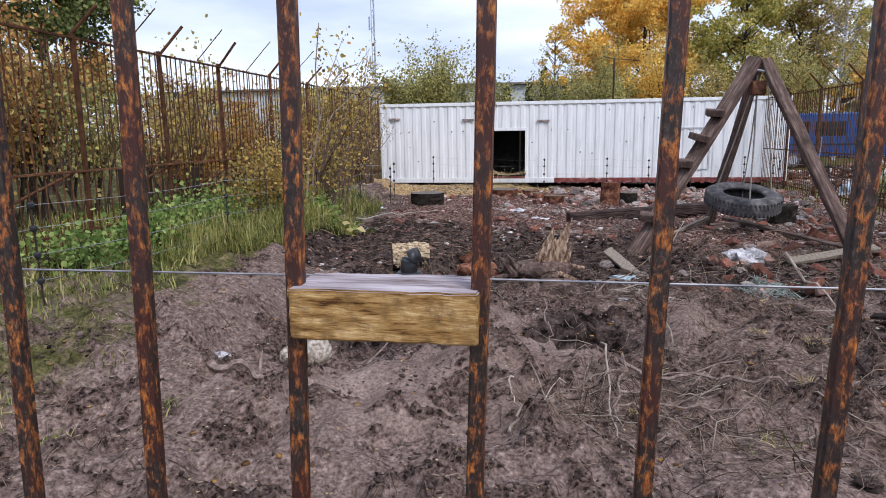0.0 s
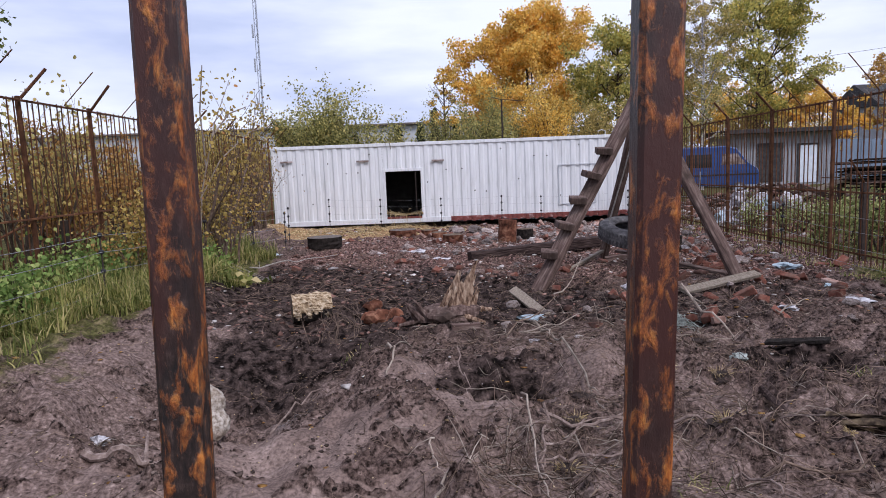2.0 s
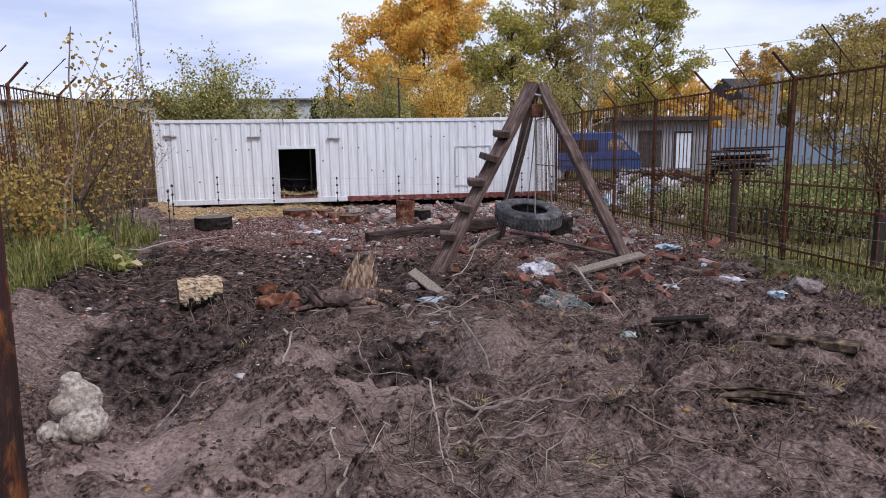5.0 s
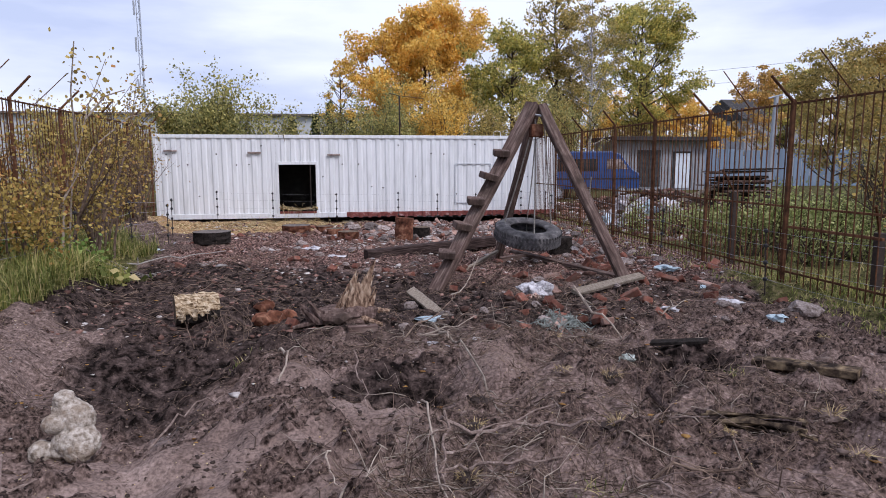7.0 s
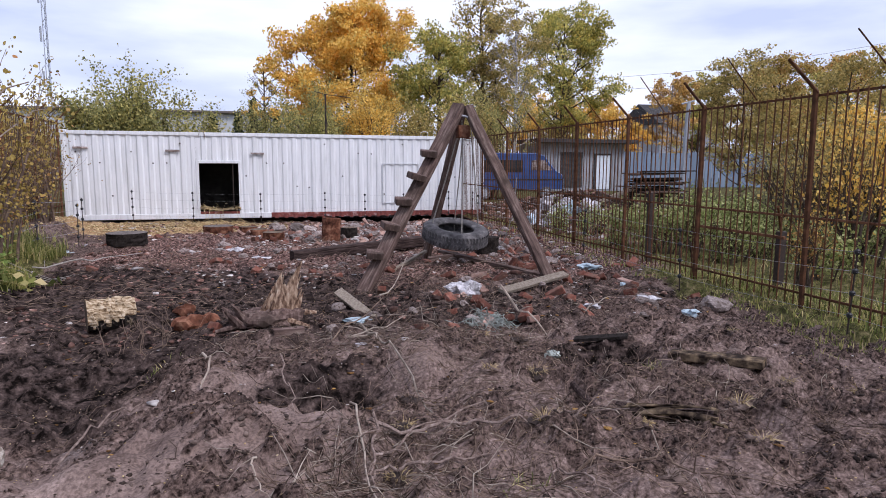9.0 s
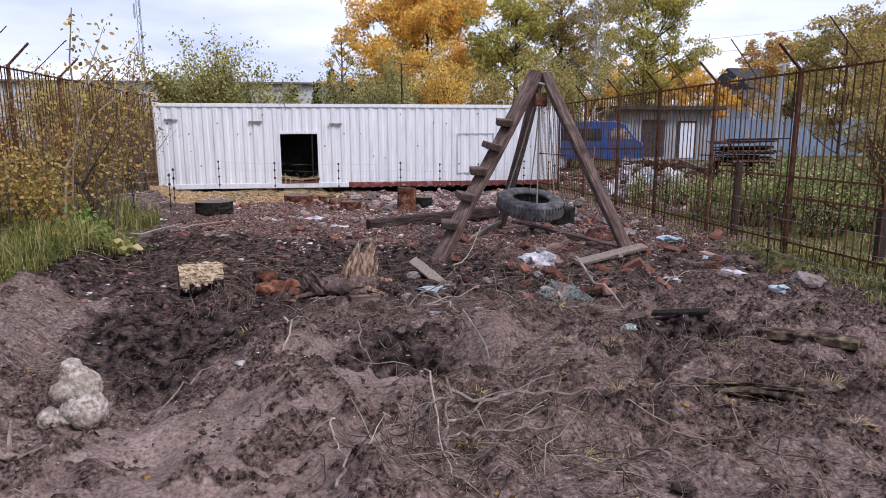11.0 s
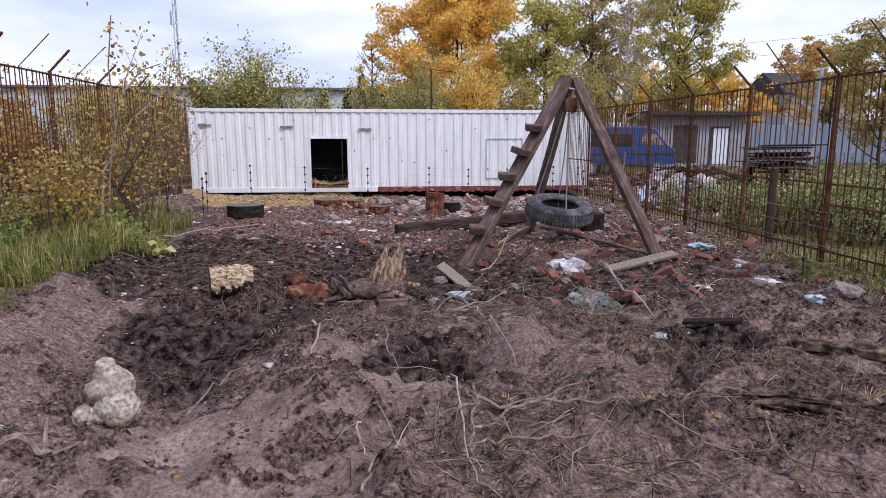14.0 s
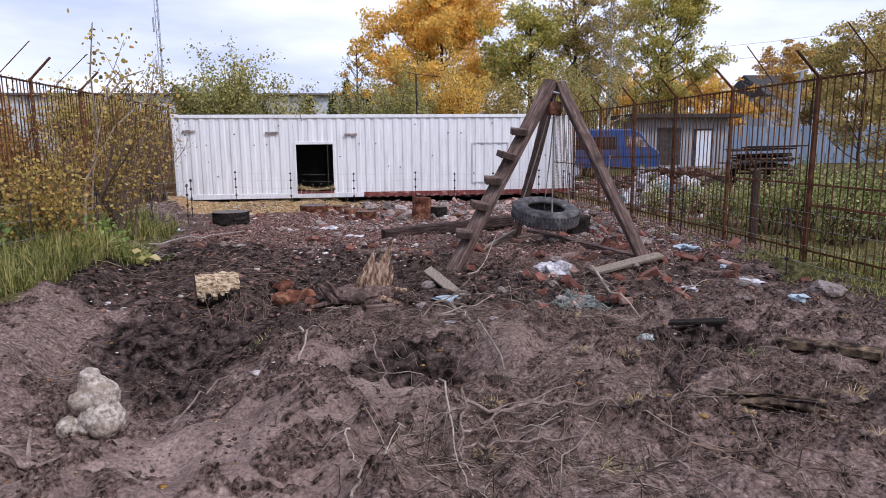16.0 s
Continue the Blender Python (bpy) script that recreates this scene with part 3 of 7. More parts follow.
def corrugated(b, x0, x1, z0, z1, y, depth=0.026, pitch=0.283, lip=0.0):
    """A trapezoid sheet facing -y, with a back face 3 mm behind."""
    xs, ds = [x0], [0.0]
    k = math.floor((x0 - CX0) / pitch)
    while True:
        base = CX0 + k * pitch
        for frac, d in ((0.12, 0.0), (0.26, depth), (0.62, depth), (0.76, 0.0)):
            xx = base + frac * pitch
            if x0 + 0.004 < xx < x1 - 0.004:
                xs.append(xx)
                ds.append(d)
        k += 1
        if CX0 + k * pitch > x1:
            break
    xs.append(x1)
    ds.append(ds[-1])
    ds[0] = ds[1]
    n = len(xs)
    vs = [(x, y + d, z) for z in (z0, z1) for x, d in zip(xs, ds)] + [(x, y + d + 0.003, z) for z in (z0, z1) for x, d in zip(xs, ds)]
    fs = []
    for i in range(n - 1):
        fs += [(i, i + 1, n + i + 1, n + i), (2 * n + i + 1, 2 * n + i, 3 * n + i, 3 * n + i + 1)]
    b.add(vs, fs)


box40 = thing("shipping_container", "white forty-foot shipping container with a cut doorway, on the yard's soil", "container")
front = Build()
ft, fb = CZ1 - 0.1, CZ0 + 0.2
corrugated(front, CX0 + 0.09, DX0 - 0.07, fb, ft, CY + 0.01)
corrugated(front, DX0 - 0.07, DX1 + 0.07, DZ1 + 0.08, ft, CY + 0.01)
corrugated(front, DX1 + 0.07, CX1 - 0.09, fb, ft, CY + 0.01)
part("front_wall", front, WHITE, box40)
part("top_rail", Build().box((CX0 + 0.08, CY - 0.012, CZ1 - 0.1), (CX1 - 0.08, CY + 0.06, CZ1), bevel=0.006), WHITE, box40)
rail = Build().box((CX0 + 0.08, CY - 0.015, CZ0 + 0.05), (-0.6, CY + 0.07, CZ0 + 0.2), bevel=0.006)
part("bottom_rail", rail, WHITE, box40)
part("bottom_rail", Build().box((-0.6, CY - 0.013, CZ0 + 0.06), (CX1 - 0.08, CY + 0.07, CZ0 + 0.2), bevel=0.006), RED_RAIL, box40, "rusty red primed bottom rail")
lip = Build().box((0, -0.035, 0.03), (0.1, -0.01, 0.16), bevel=0.004).mesh("rail_bracket", RED_RAIL)
for i in range(23):
    part("rail_bracket", lip, RED_RAIL, box40).location = (-0.5 + i * 0.28, CY, CZ0)
for x in (CX0, CX1 - 0.09):
    part("corner_post", Build().box((x, CY - 0.02, CZ0), (x + 0.09, CY + 0.1, CZ1 + 0.008), bevel=0.01), WHITE, box40)
for x in (CX0 - 0.01, CX1 - 0.15):
    for z in (CZ0 - 0.02, CZ1 - 0.1):
        part("corner_casting", Build().box((x, CY - 0.03, z), (x + 0.16, CY + 0.14, z + 0.115), bevel=0.012), STEEL_DARK if z < 1 else WHITE, box40)
jamb = 0.075
part("door_frame", Build().box((DX0 - jamb, CY - 0.02, DZ0 - 0.1), (DX0, CY + 0.06, DZ1 + 0.09), bevel=0.004), WHITE, box40)
part("door_frame", Build().box((DX1, CY - 0.02, DZ0 - 0.1), (DX1 + jamb, CY + 0.06, DZ1 + 0.09), bevel=0.004), WHITE, box40)
part("door_frame", Build().box((DX0, CY - 0.018, DZ1), (DX1, CY + 0.06, DZ1 + 0.088), bevel=0.004), WHITE, box40)
part("door_sill", Build().box((DX0, CY - 0.018, DZ0 - 0.1), (DX1, CY + 0.3, DZ0 - 0.03), bevel=0.004), RED_RAIL, box40, "rusty worn doorway sill")
part("door_bar", Build().tube([(DX1 - 0.16, CY + 0.03, DZ0 - 0.03), (DX1 - 0.16, CY + 0.03, DZ1)], 0.016, 8), STEEL_DARK, box40)
for lo, hi in (((CX0 + 0.05, CY + CD - 0.05, CZ0 + 0.1), (CX1 - 0.05, CY + CD, CZ1 - 0.03)), ((CX0, CY + 0.12, CZ0 + 0.1), (CX0 + 0.05, CY + CD, CZ1 - 0.03)), ((CX1 - 0.05, CY + 0.12, CZ0 + 0.1), (CX1, CY + CD, CZ1 - 0.03))):
    part("inner_wall", Build().box(lo, hi), INTERIOR, box40, "dark interior wall")
for x in (CX0 - 0.012, CX1 + 0.004):
    part("end_panel", Build().box((x, CY + 0.14, CZ0 + 0.12), (x + 0.006, CY + CD, CZ1 - 0.04)), WHITE, box40)
part("roof", Build().box((CX0 + 0.02, CY + 0.055, CZ1 - 0.03), (CX1 - 0.02, CY + CD, CZ1 - 0.004)), WHITE, box40)
part("container_floor", Build().box((CX0 + 0.06, CY + 0.08, CZ0 + 0.12), (CX1 - 0.06, CY + CD - 0.05, DZ0 - 0.02)), INTERIOR, box40)
for x, z in ((-5.62, 2.12), (-3.27, 2.06), (-0.95, 2.0)):
    part("vent_cover", Build().box((x - 0.19, CY - 0.05, z - 0.025), (x + 0.19, CY + 0.0, z + 0.03), bevel=0.008), STONE, box40, "grey vent cover")
hatch = Build()
hx0, hx1, hz0, hz1 = 2.77, 3.92, 0.5, 1.73
for lo, hi in (((hx0, CY - 0.012, hz1 - 0.02), (hx1, CY + 0.012, hz1)), ((hx0, CY - 0.012, hz0), (hx1, CY + 0.012, hz0 + 0.02)), ((hx0, CY - 0.012, hz0 + 0.02), (hx0 + 0.02, CY + 0.012, hz1 - 0.02)), ((hx1 - 0.02, CY - 0.012, hz0 + 0.02), (hx1, CY + 0.012, hz1 - 0.02))):
    hatch.box(lo, hi)
part("welded_hatch_seam", hatch, FAR_WALL, box40, "welded seam of a closed hatch")
bolt = Build().tube([(0, -0.006, 0), (0, 0.006, 0)], [0.022, 0.022], 7).mesh("bolt", STEEL_DARK)
r2 = random.Random(3)
for k in range(26):
    x, z = CX0 + 0.4 + k * 0.45 + r2.uniform(-0.1, 0.1), r2.choice((0.75, 1.0, 1.35, 1.7, 2.05, 2.3)) + r2.uniform(-0.05, 0.05)
    if DX0 - 0.1 < x < DX1 + 0.1 and z < 1.9:
        continue
    o = part("bolt", bolt, STEEL_DARK, box40)
    o.location = (x, CY + 0.002, z)
part("roof_hook", Build().tube([(4.0, CY, 2.58), (4.0, CY - 0.02, 2.7), (4.12, CY - 0.02, 2.74), (4.22, CY - 0.02, 2.7), (4.22, CY, 2.58)], 0.012, 6), WHITE, box40)
part("roof_hook", Build().tube([(-2.55, CY - 0.02, 2.52), (-2.52, CY - 0.03, 2.64), (-2.42, CY - 0.03, 2.64), (-2.38, CY - 0.03, 2.4)], 0.012, 6), PLANK_WOOD, box40)

# ---- bar fences ----


def fence(name, label, p0, p1, post_at, base, top, rails, inward, bar_step=0.13, bar_r=0.009, arms=True, group="enclosure fences"):
    """Welded iron fence from p0 to p1: square posts, flat rails, round bars, slanted arms."""
    root = thing(name, label, "fence", group)
    p0, p1 = Vector(p0), Vector(p1)
    d = (p1 - p0)
    L = d.length
    d.normalize()
    side = Vector((inward[0], inward[1], 0))
    r = random.Random(name)
    turn = math.degrees(math.atan2(d.y, d.x))
    post_me = Build().box((-0.025, -0.025, base - 0.3), (0.025, 0.025, top + 0.03), bevel=0.005).mesh("post", FENCE_RUST)
    for s in post_at:
        o = part("post", post_me, FENCE_RUST, root)
        o.matrix_basis = pose(p0.x + d.x * s, p0.y + d.y * s, 0, r.uniform(-0.6, 0.6), r.uniform(-0.6, 0.6), turn)
    for z in rails:
        b = Build().box((0, -0.034, z - 0.014), (L, -0.012, z + 0.014), bevel=0.003)
        o = part("rail", b, FENCE_RUST, root)
        o.matrix_basis = pose(p0.x, p0.y, 0, 0, 0, turn)
    bar_me = Build().tube([(0, 0, base + 0.02), (0, 0, top)], bar_r, 6).mesh("bar", FENCE_RUST)
    n = int(L / bar_step)
    for i in range(n):
        s = (i + 0.5) * bar_step
        if min(abs(s - q) for q in post_at) < 0.045:
            continue
        o = part("bar", bar_me, FENCE_RUST, root)
        o.matrix_basis = pose(p0.x + d.x * s, p0.y + d.y * s, r.uniform(-0.01, 0.01), r.uniform(-0.35, 0.35), r.uniform(-0.35, 0.35), 0)
    if arms:
        for k, s in enumerate(post_at):
            for off in (0.0, 0.95):
                a = p0 + d * (s + off) + Vector((0, 0, top))
                ln = r.uniform(0.6, 0.75) if off else r.uniform(0.42, 0.5)
                b = Build().tube([a, a + side * ln * 0.72 + d * r.uniform(-0.06, 0.1) + Vector((0, 0, ln * 0.75))], 0.008 if off else 0.02, 6)
                part("slanted_arm", b, FENCE_RUST, root)
    return root


west = fence("fence_west", "tall rusty iron bar fence with slanted top arms", (-6.15, 0.3, 0), (-6.15, 20.1, 0), [0.4, 2.4, 4.4, 6.4, 8.15, 9.8, 11.7, 13.7, 15.7, 17.7, 19.6], 0.2, 2.8, (0.55, 1.25, 2.77), (1, 0))
east = fence("fence_east", "tall rusty iron bar fence with slanted top arms", (5.4, 0.3, 0), (5.4, 21.5, 0), [0.1, 2.1, 4.1, 6.05, 8.05, 10.05, 11.95, 13.8, 15.8, 17.8, 19.8], 0.0, 2.55, (0.18, 1.1, 2.52), (-1, 0))
for z, s0, s1 in ((0.8, 6.4, 8.0),):
    part("rail", Build().box((5.41, 0.3 + s0, z), (5.44, 0.3 + s1, z + 0.035)), FENCE_RUST, east)
for k, (x, y, top) in enumerate(((5.9, 10.3, 1.25), (5.85, 7.2, 0.85), (5.9, 4.7, 0.7), (-6.75, 8.2, 0.95), (-6.75, 10.1, 0.85), (-6.7, 6.0, 0.9))):
    st = thing("support_post", "short black square steel post behind the fence", "post", "fence support posts")
    part("post_tube", Build().box((x - 0.05, y - 0.05, -0.2), (x + 0.05, y + 0.05, top + hz(x, y)), bevel=0.008), STEEL_DARK, st)
    fx = 5.43 if x > 0 else -6.18
    part("brace", Build().tube([(x, y, top - 0.05), (fx, y - 0.35 if x > 0 else y + 0.6, top + 0.35)], 0.018, 6), FENCE_RUST, st)

# near fence of thick rusty rods; the camera looks between two of them
north = thing("bar_fence_front", "close row of square rusty iron rods with flaking paint", "fence", "enclosure fences")
rod_x = [-0.479, -0.592, -0.7065, -0.8375, -0.957, -1.068]
rod_x = [-0.479 + 0.116 * k for k in range(50, 0, -1)] + rod_x + [-1.068 - 0.116 * k for k in range(1, 44)]
rod_me = Build()
lv = np.linspace(-0.1, 2.7, 57)
half, cut = 0.0058, 0.0014
edge = [(-half + cut, -half), (half - cut, -half), (half, -half + cut), (half, half - cut), (half - cut, half), (-half + cut, half), (-half, half - cut), (-half, -half + cut)]
rings = [[(x * (1 + 0.025 * math.sin(z * 41 + k)) + 0.0005 * math.sin(z * 9), y * (1 + 0.025 * math.cos(z * 37 + k)) + 0.0005 * math.cos(z * 7), z) for k, (x, y) in enumerate(edge)] for z in lv]
rod_me.add([v for r in rings for v in r], [(i * 8 + k, i * 8 + (k + 1) % 8, i * 8 + 8 + (k + 1) % 8, i * 8 + 8 + k) for i in range(56) for k in range(8)] + [tuple(range(7, -1, -1)), tuple(range(448, 456))])
rod_mesh = rod_me.mesh("rod", RUST)
for x in rod_x:
    o = part("rod", rod_mesh, RUST, north)
    o.matrix_basis = Matrix.Translation((x, 0.3, 1.645)) @ Matrix.Rotation(radians(1.5), 4, "Y") @ pose(0, 0, -1.645, 0, 0, 4 * math.sin(57 * x))
for z in (0.12, 2.62):
    part("cross_rail", Build().box((-6.1, 0.31, z - 0.02), (5.35, 0.335, z + 0.02), bevel=0.004), RUST, north)

block = thing("wooden_block", "short sawn pine block wedged between two rusty rods", "wood block")
bb = bmesh.new()
bmesh.ops.create_cube(bb, size=1.0)
bmesh.ops.scale(bb, vec=(0.131, 0.054, 0.036), verts=bb.verts)
bmesh.ops.bevel(bb, geom=bb.edges[:], offset=0.0012, segments=2, affect="EDGES")
bmesh.ops.subdivide_edges(bb, edges=[e for e in bb.edges if e.calc_length() > 0.02], cuts=14, use_grid_fill=True)
for v in bb.verts:
    v.co += Vector((0.0006, 0.0006, 0.0005)) * noise.noise(v.co * Vector((60, 260, 260)).length * 0.35) * 1.6
bme = bpy.data.meshes.new("block_body")
bb.to_mesh(bme)
bb.free()
bme.materials.append(BLOCK_WOOD)
bme.materials.append(BLOCK_TOP)
for f in bme.polygons:
    f.material_index = 1 if f.normal.z > 0.8 else 0
o = part("block_body", bme, BLOCK_WOOD, block)
o.matrix_basis = pose(-0.7755, 0.312, 1.491, 0, 0, 0)
ins = thing("wire_insulator", "small black plastic elbow insulator screwed to the block's back", "insulator")
ix, iy = -0.772, 0.358
part("insulator_elbow", Build().tube([(ix, iy, 1.49), (ix, iy, 1.511), (ix + 0.001, iy, 1.5155), (ix + 0.0035, iy - 0.001, 1.519), (ix + 0.0075, iy - 0.002, 1.5205)], [0.0066, 0.0066, 0.0066, 0.0064, 0.006], 18), BLACK_PLASTIC, ins, smooth=True)
part("insulator_collar", Build().tube([(ix, iy, 1.5005), (ix, iy, 1.5025), (ix, iy, 1.5055), (ix, iy, 1.507)], [0.0088, 0.0102, 0.0102, 0.0086], 18), BLACK_PLASTIC, ins)
part("screw_peg", Build().tube([(ix, 0.334, 1.497), (ix, 0.346, 1.495), (ix, iy, 1.493)], 0.0028, 8), STEEL_DARK, ins, "black steel screw peg")


def wire(name, pts, r, label, sag=0.0, mat=None):
    out = []
    for a, b in zip(pts, pts[1:]):
        a, b = Vector(a), Vector(b)
        for k in range(8):
            t = k / 8
            out.append(a.lerp(b, t) - Vector((0, 0, sag * 4 * t * (1 - t))))
    out.append(Vector(pts[-1]))
    return solo(name, Build().tube(out, r, 5), mat or WIRE, label, "wire", "electric fence wires")


wire("fence_wire", [(-6.1, 0.36, 1.512), (-3, 0.36, 1.505), (-0.775, 0.36, 1.502), (2.5, 0.36, 1.505), (5.35, 0.36, 1.51)], 0.0009, "thin galvanised wire stretched just inside the rods", 0.003)

# ---- tripod swing ----
APEX, FEET = Vector((2.27, 10.05, 2.6)), [Vector((0.44, 8.75, 0.0)), Vector((3.1, 8.4, 0.0)), Vector((2.04, 11.6, 0.0))]


def beam_between(a, b, w, h, roll=0.0, bevel=0.012, wobble=0.006, seed=1):
    """A square timber from a to b, slightly crooked, along its own z."""
    a, b = Vector(a), Vector(b)
    L = (b - a).length
    m = Matrix.Translation(a) @ (b - a).to_track_quat("Z", "Y").to_matrix().to_4x4() @ pose(0, 0, 0, 0, 0, roll)
    bd, n = Build(), 9
    c = bevel
    prof = [(-w / 2 + c, -h / 2), (w / 2 - c, -h / 2), (w / 2, -h / 2 + c), (w / 2, h / 2 - c), (w / 2 - c, h / 2), (-w / 2 + c, h / 2), (-w / 2, h / 2 - c), (-w / 2, -h / 2 + c)]
    vs, fs = [], []
    for i in range(n):
        z = L * i / (n - 1)
        ox, oy = wobble * noise.noise(Vector((z * 1.3, seed, 0))), wobble * noise.noise(Vector((z * 1.3, seed, 9)))
        vs += [m @ Vector((x + ox + 0.3 * wobble * noise.noise(Vector((z * 4, k, seed))), y + oy, z)) for k, (x, y) in enumerate(prof)]
    for i in range(n - 1):
        fs += [(i * 8 + k, i * 8 + (k + 1) % 8, i * 8 + 8 + (k + 1) % 8, i * 8 + 8 + k) for k in range(8)]
    fs += [tuple(range(7, -1, -1)), tuple(range((n - 1) * 8, n * 8))]
    return bd.add(vs, fs)


def local_wood(bd, a, b, name, mat, parent, label=""):
    """Links a timber whose material runs along its own axis: the mesh is stored in the timber's frame."""
    a, b = Vector(a), Vector(b)
    m = Matrix.Translation(a) @ (b - a).to_track_quat("Z", "Y").to_matrix().to_4x4()
    inv = m.inverted()
    bd.v = [tuple(inv @ Vector(v)) for v in bd.v]
    o = part(name, bd, mat, parent, label)
    o.matrix_basis = m
    return o


swing = thing("tripod_frame", "weathered grey timber tripod with step cleats, standing on rubble", "climbing frame")
tops = [APEX + Vector((-0.07, -0.03, 0.02)), APEX + Vector((0.06, -0.05, 0.0)), APEX + Vector((0.0, 0.09, -0.06))]
for k, (f, t, w, h) in enumerate(zip(FEET, tops, (0.2, 0.16, 0.15), (0.12, 0.11, 0.1))):
    foot = Vector((f.x, f.y, hz(f.x, f.y) - 0.06))
    local_wood(beam_between(foot, t, w, h, (12, -20, 10)[k], 0.012, 0.02, k + 2), foot, t, "leg", OLD_WOOD, swing)
a0, a1 = Vector((FEET[0].x, FEET[0].y, hz(0.44, 8.75))), tops[0]
along = (a1 - a0).normalized()
up_side = along.cross(Vector((0, 1, 0)).cross(along)).normalized()
for k, s in enumerate((0.16, 0.3, 0.43, 0.56, 0.69)):
    c = a0.lerp(a1, s) + Vector((-0.07, -0.07, 0.06))
    m = Matrix.Translation(c) @ pose(0, 0, 0, 8, (5, 12, 2, 14, 4)[k], (-8, 6, -4, 10, -6)[k])
    o = part("step_cleat", Build().box((-0.12, -0.13, -0.045), (0.11, 0.1, 0.045), bevel=0.005), OLD_WOOD, swing)
    o.matrix_basis = m
part("brace_block", Build().box((2.16, 9.96, 2.12), (2.36, 10.1, 2.32), bevel=0.012), ROT_LOG, swing, "reddish brace block under the apex")
part("apex_strap", Build().tube([(2.12, 9.95, 2.48), (2.3, 9.9, 2.44), (2.46, 10.0, 2.4)], 0.018, 6), WIRE, swing, "steel strap round the apex")

TY = Vector((2.29, 10.5, 0.55))
tyre = thing("truck_tyre", "large worn black truck tyre hung flat from ropes", "tyre", at=TY)
tyre.rotation_euler = (radians(13), radians(3), 0)


def lathe(profile, n):
    bd = Build()
    m = len(profile)
    bd.add([(r * math.cos(2 * math.pi * k / n), r * math.sin(2 * math.pi * k / n), z) for k in range(n) for r, z in profile],
           [(k * m + i, ((k + 1) % n) * m + i, ((k + 1) % n) * m + (i + 1) % m, k * m + (i + 1) % m) for k in range(n) for i in range(m)])
    return bd


prof = [(0.30, -0.1), (0.33, -0.125), (0.42, -0.145), (0.5, -0.13), (0.545, -0.1), (0.555, -0.05), (0.557, 0.05), (0.545, 0.1), (0.5, 0.13), (0.42, 0.145), (0.33, 0.125), (0.30, 0.1), (0.315, 0.06), (0.43, 0.09), (0.52, 0.0), (0.43, -0.09), (0.315, -0.06)]
part("carcass", lathe(prof, 64), RUBBER, tyre, smooth=True)
lug = Build().box((-0.008, -0.012, -0.045), (0.008, 0.012, 0.045), bevel=0.003).mesh("tread_lug", RUBBER)
for k in range(54):
    for s in (-1, 1):
        a = 2 * math.pi * (k + (0.25 if s > 0 else 0)) / 54
        o = part("tread_lug", lug, RUBBER, tyre)
        o.matrix_basis = pose(0.555 * math.cos(a), 0.555 * math.sin(a), s * 0.06, 0, 0, math.degrees(a)) @ pose(0, 0, 0, s * 25, 0, 0)
for k, (dx, dy, tp) in enumerate(((-0.38, 0.12, (-0.05, 0, -0.3)), (-0.02, -0.42, (-0.02, 0, -0.2)), (0.42, 0.05, (0.12, 0, -0.22)), (0.1, 0.4, (0.02, 0.05, -0.3)))):
    p, q = TY + Vector((dx, dy, 0.14)), APEX + Vector(tp)
    solo("rope", Build().tube([p - Vector((0, 0, 0.24)), p, p.lerp(q, 0.5) + Vector((0.01, 0, -0.01)), q], 0.011, 6), ROPE, "grey rope holding the hanging tyre", "rope", "swing ropes")
solo("rope", Build().tube([(3.05, 9.7, 1.5), (3.1, 9.9, 0.95), (3.05, 10.2, 0.45), (3.0, 10.4, 0.3)], 0.009, 5), ROPE, "loose grey rope end hanging from a leg", "rope", "swing ropes")


def lying(name, a, b, w, h, mat, label, cat="timber", lift=0.0, group="", roll=0.0):
    """A timber lying on the ground between two places."""
    pa, pb = Vector((a[0], a[1], hz(*a[:2]) + h / 2 + lift + (a[2] if len(a) > 2 else 0))), Vector((b[0], b[1], hz(*b[:2]) + h / 2 + lift + (b[2] if len(b) > 2 else 0)))
    o = local_wood(beam_between(pa, pb, w, h, roll, min(w, h) * 0.12, 0.012, a[0]), pa, pb, name, mat, None)
    return tagged(o, label, cat, group)


lying("timber_beam", (-0.35, 11.9), (2.3, 12.9), 0.2, 0.21, DARK_WOOD, "dark weathered timber beam lying on the soil")
lying("timber_board", (2.25, 11.3, 0.1), (3.3, 8.75, 0.02), 0.13, 0.05, OLD_WOOD, "thin weathered board propped between the tripod feet", group="loose boards")
lying("timber_board", (2.0, 11.4, 0.14), (1.1, 10.2, 0.0), 0.06, 0.05, PLANK_WOOD, "thin pale lath under the tripod", group="loose boards")
lying("timber_board", (2.12, 7.85, 0.02), (3.25, 8.3, 0.1), 0.13, 0.045, PLANK_WOOD, "pale grey plank lying by the tripod foot", group="loose boards", roll=18)
lying("timber_board", (0.05, 8.1, 0.12), (0.36, 7.3, -0.02), 0.12, 0.045, PLANK_WOOD, "broken pale board leaning on rubble", group="loose boards", roll=30)
lying("timber_board", (1.95, 11.0), (2.5, 10.9), 0.16, 0.1, OLD_WOOD, "short dark timber offcut on rubble", group="loose boards")
lying("timber_board", (2.1, 5.78, 0.05), (2.5, 5.48, 0.05), 0.14, 0.03, BLACK_BARK, "short dark board over a dug hole", group="loose boards")
lying("timber_board", (-0.45, 6.75, 0), (-0.75, 6.7, 0), 0.1, 0.07, OLD_WOOD, "grey wooden offcut half sunk in soil", group="loose boards")
rot = thing("rotten_log", "rotten dark split trunk lying in the soil", "log")
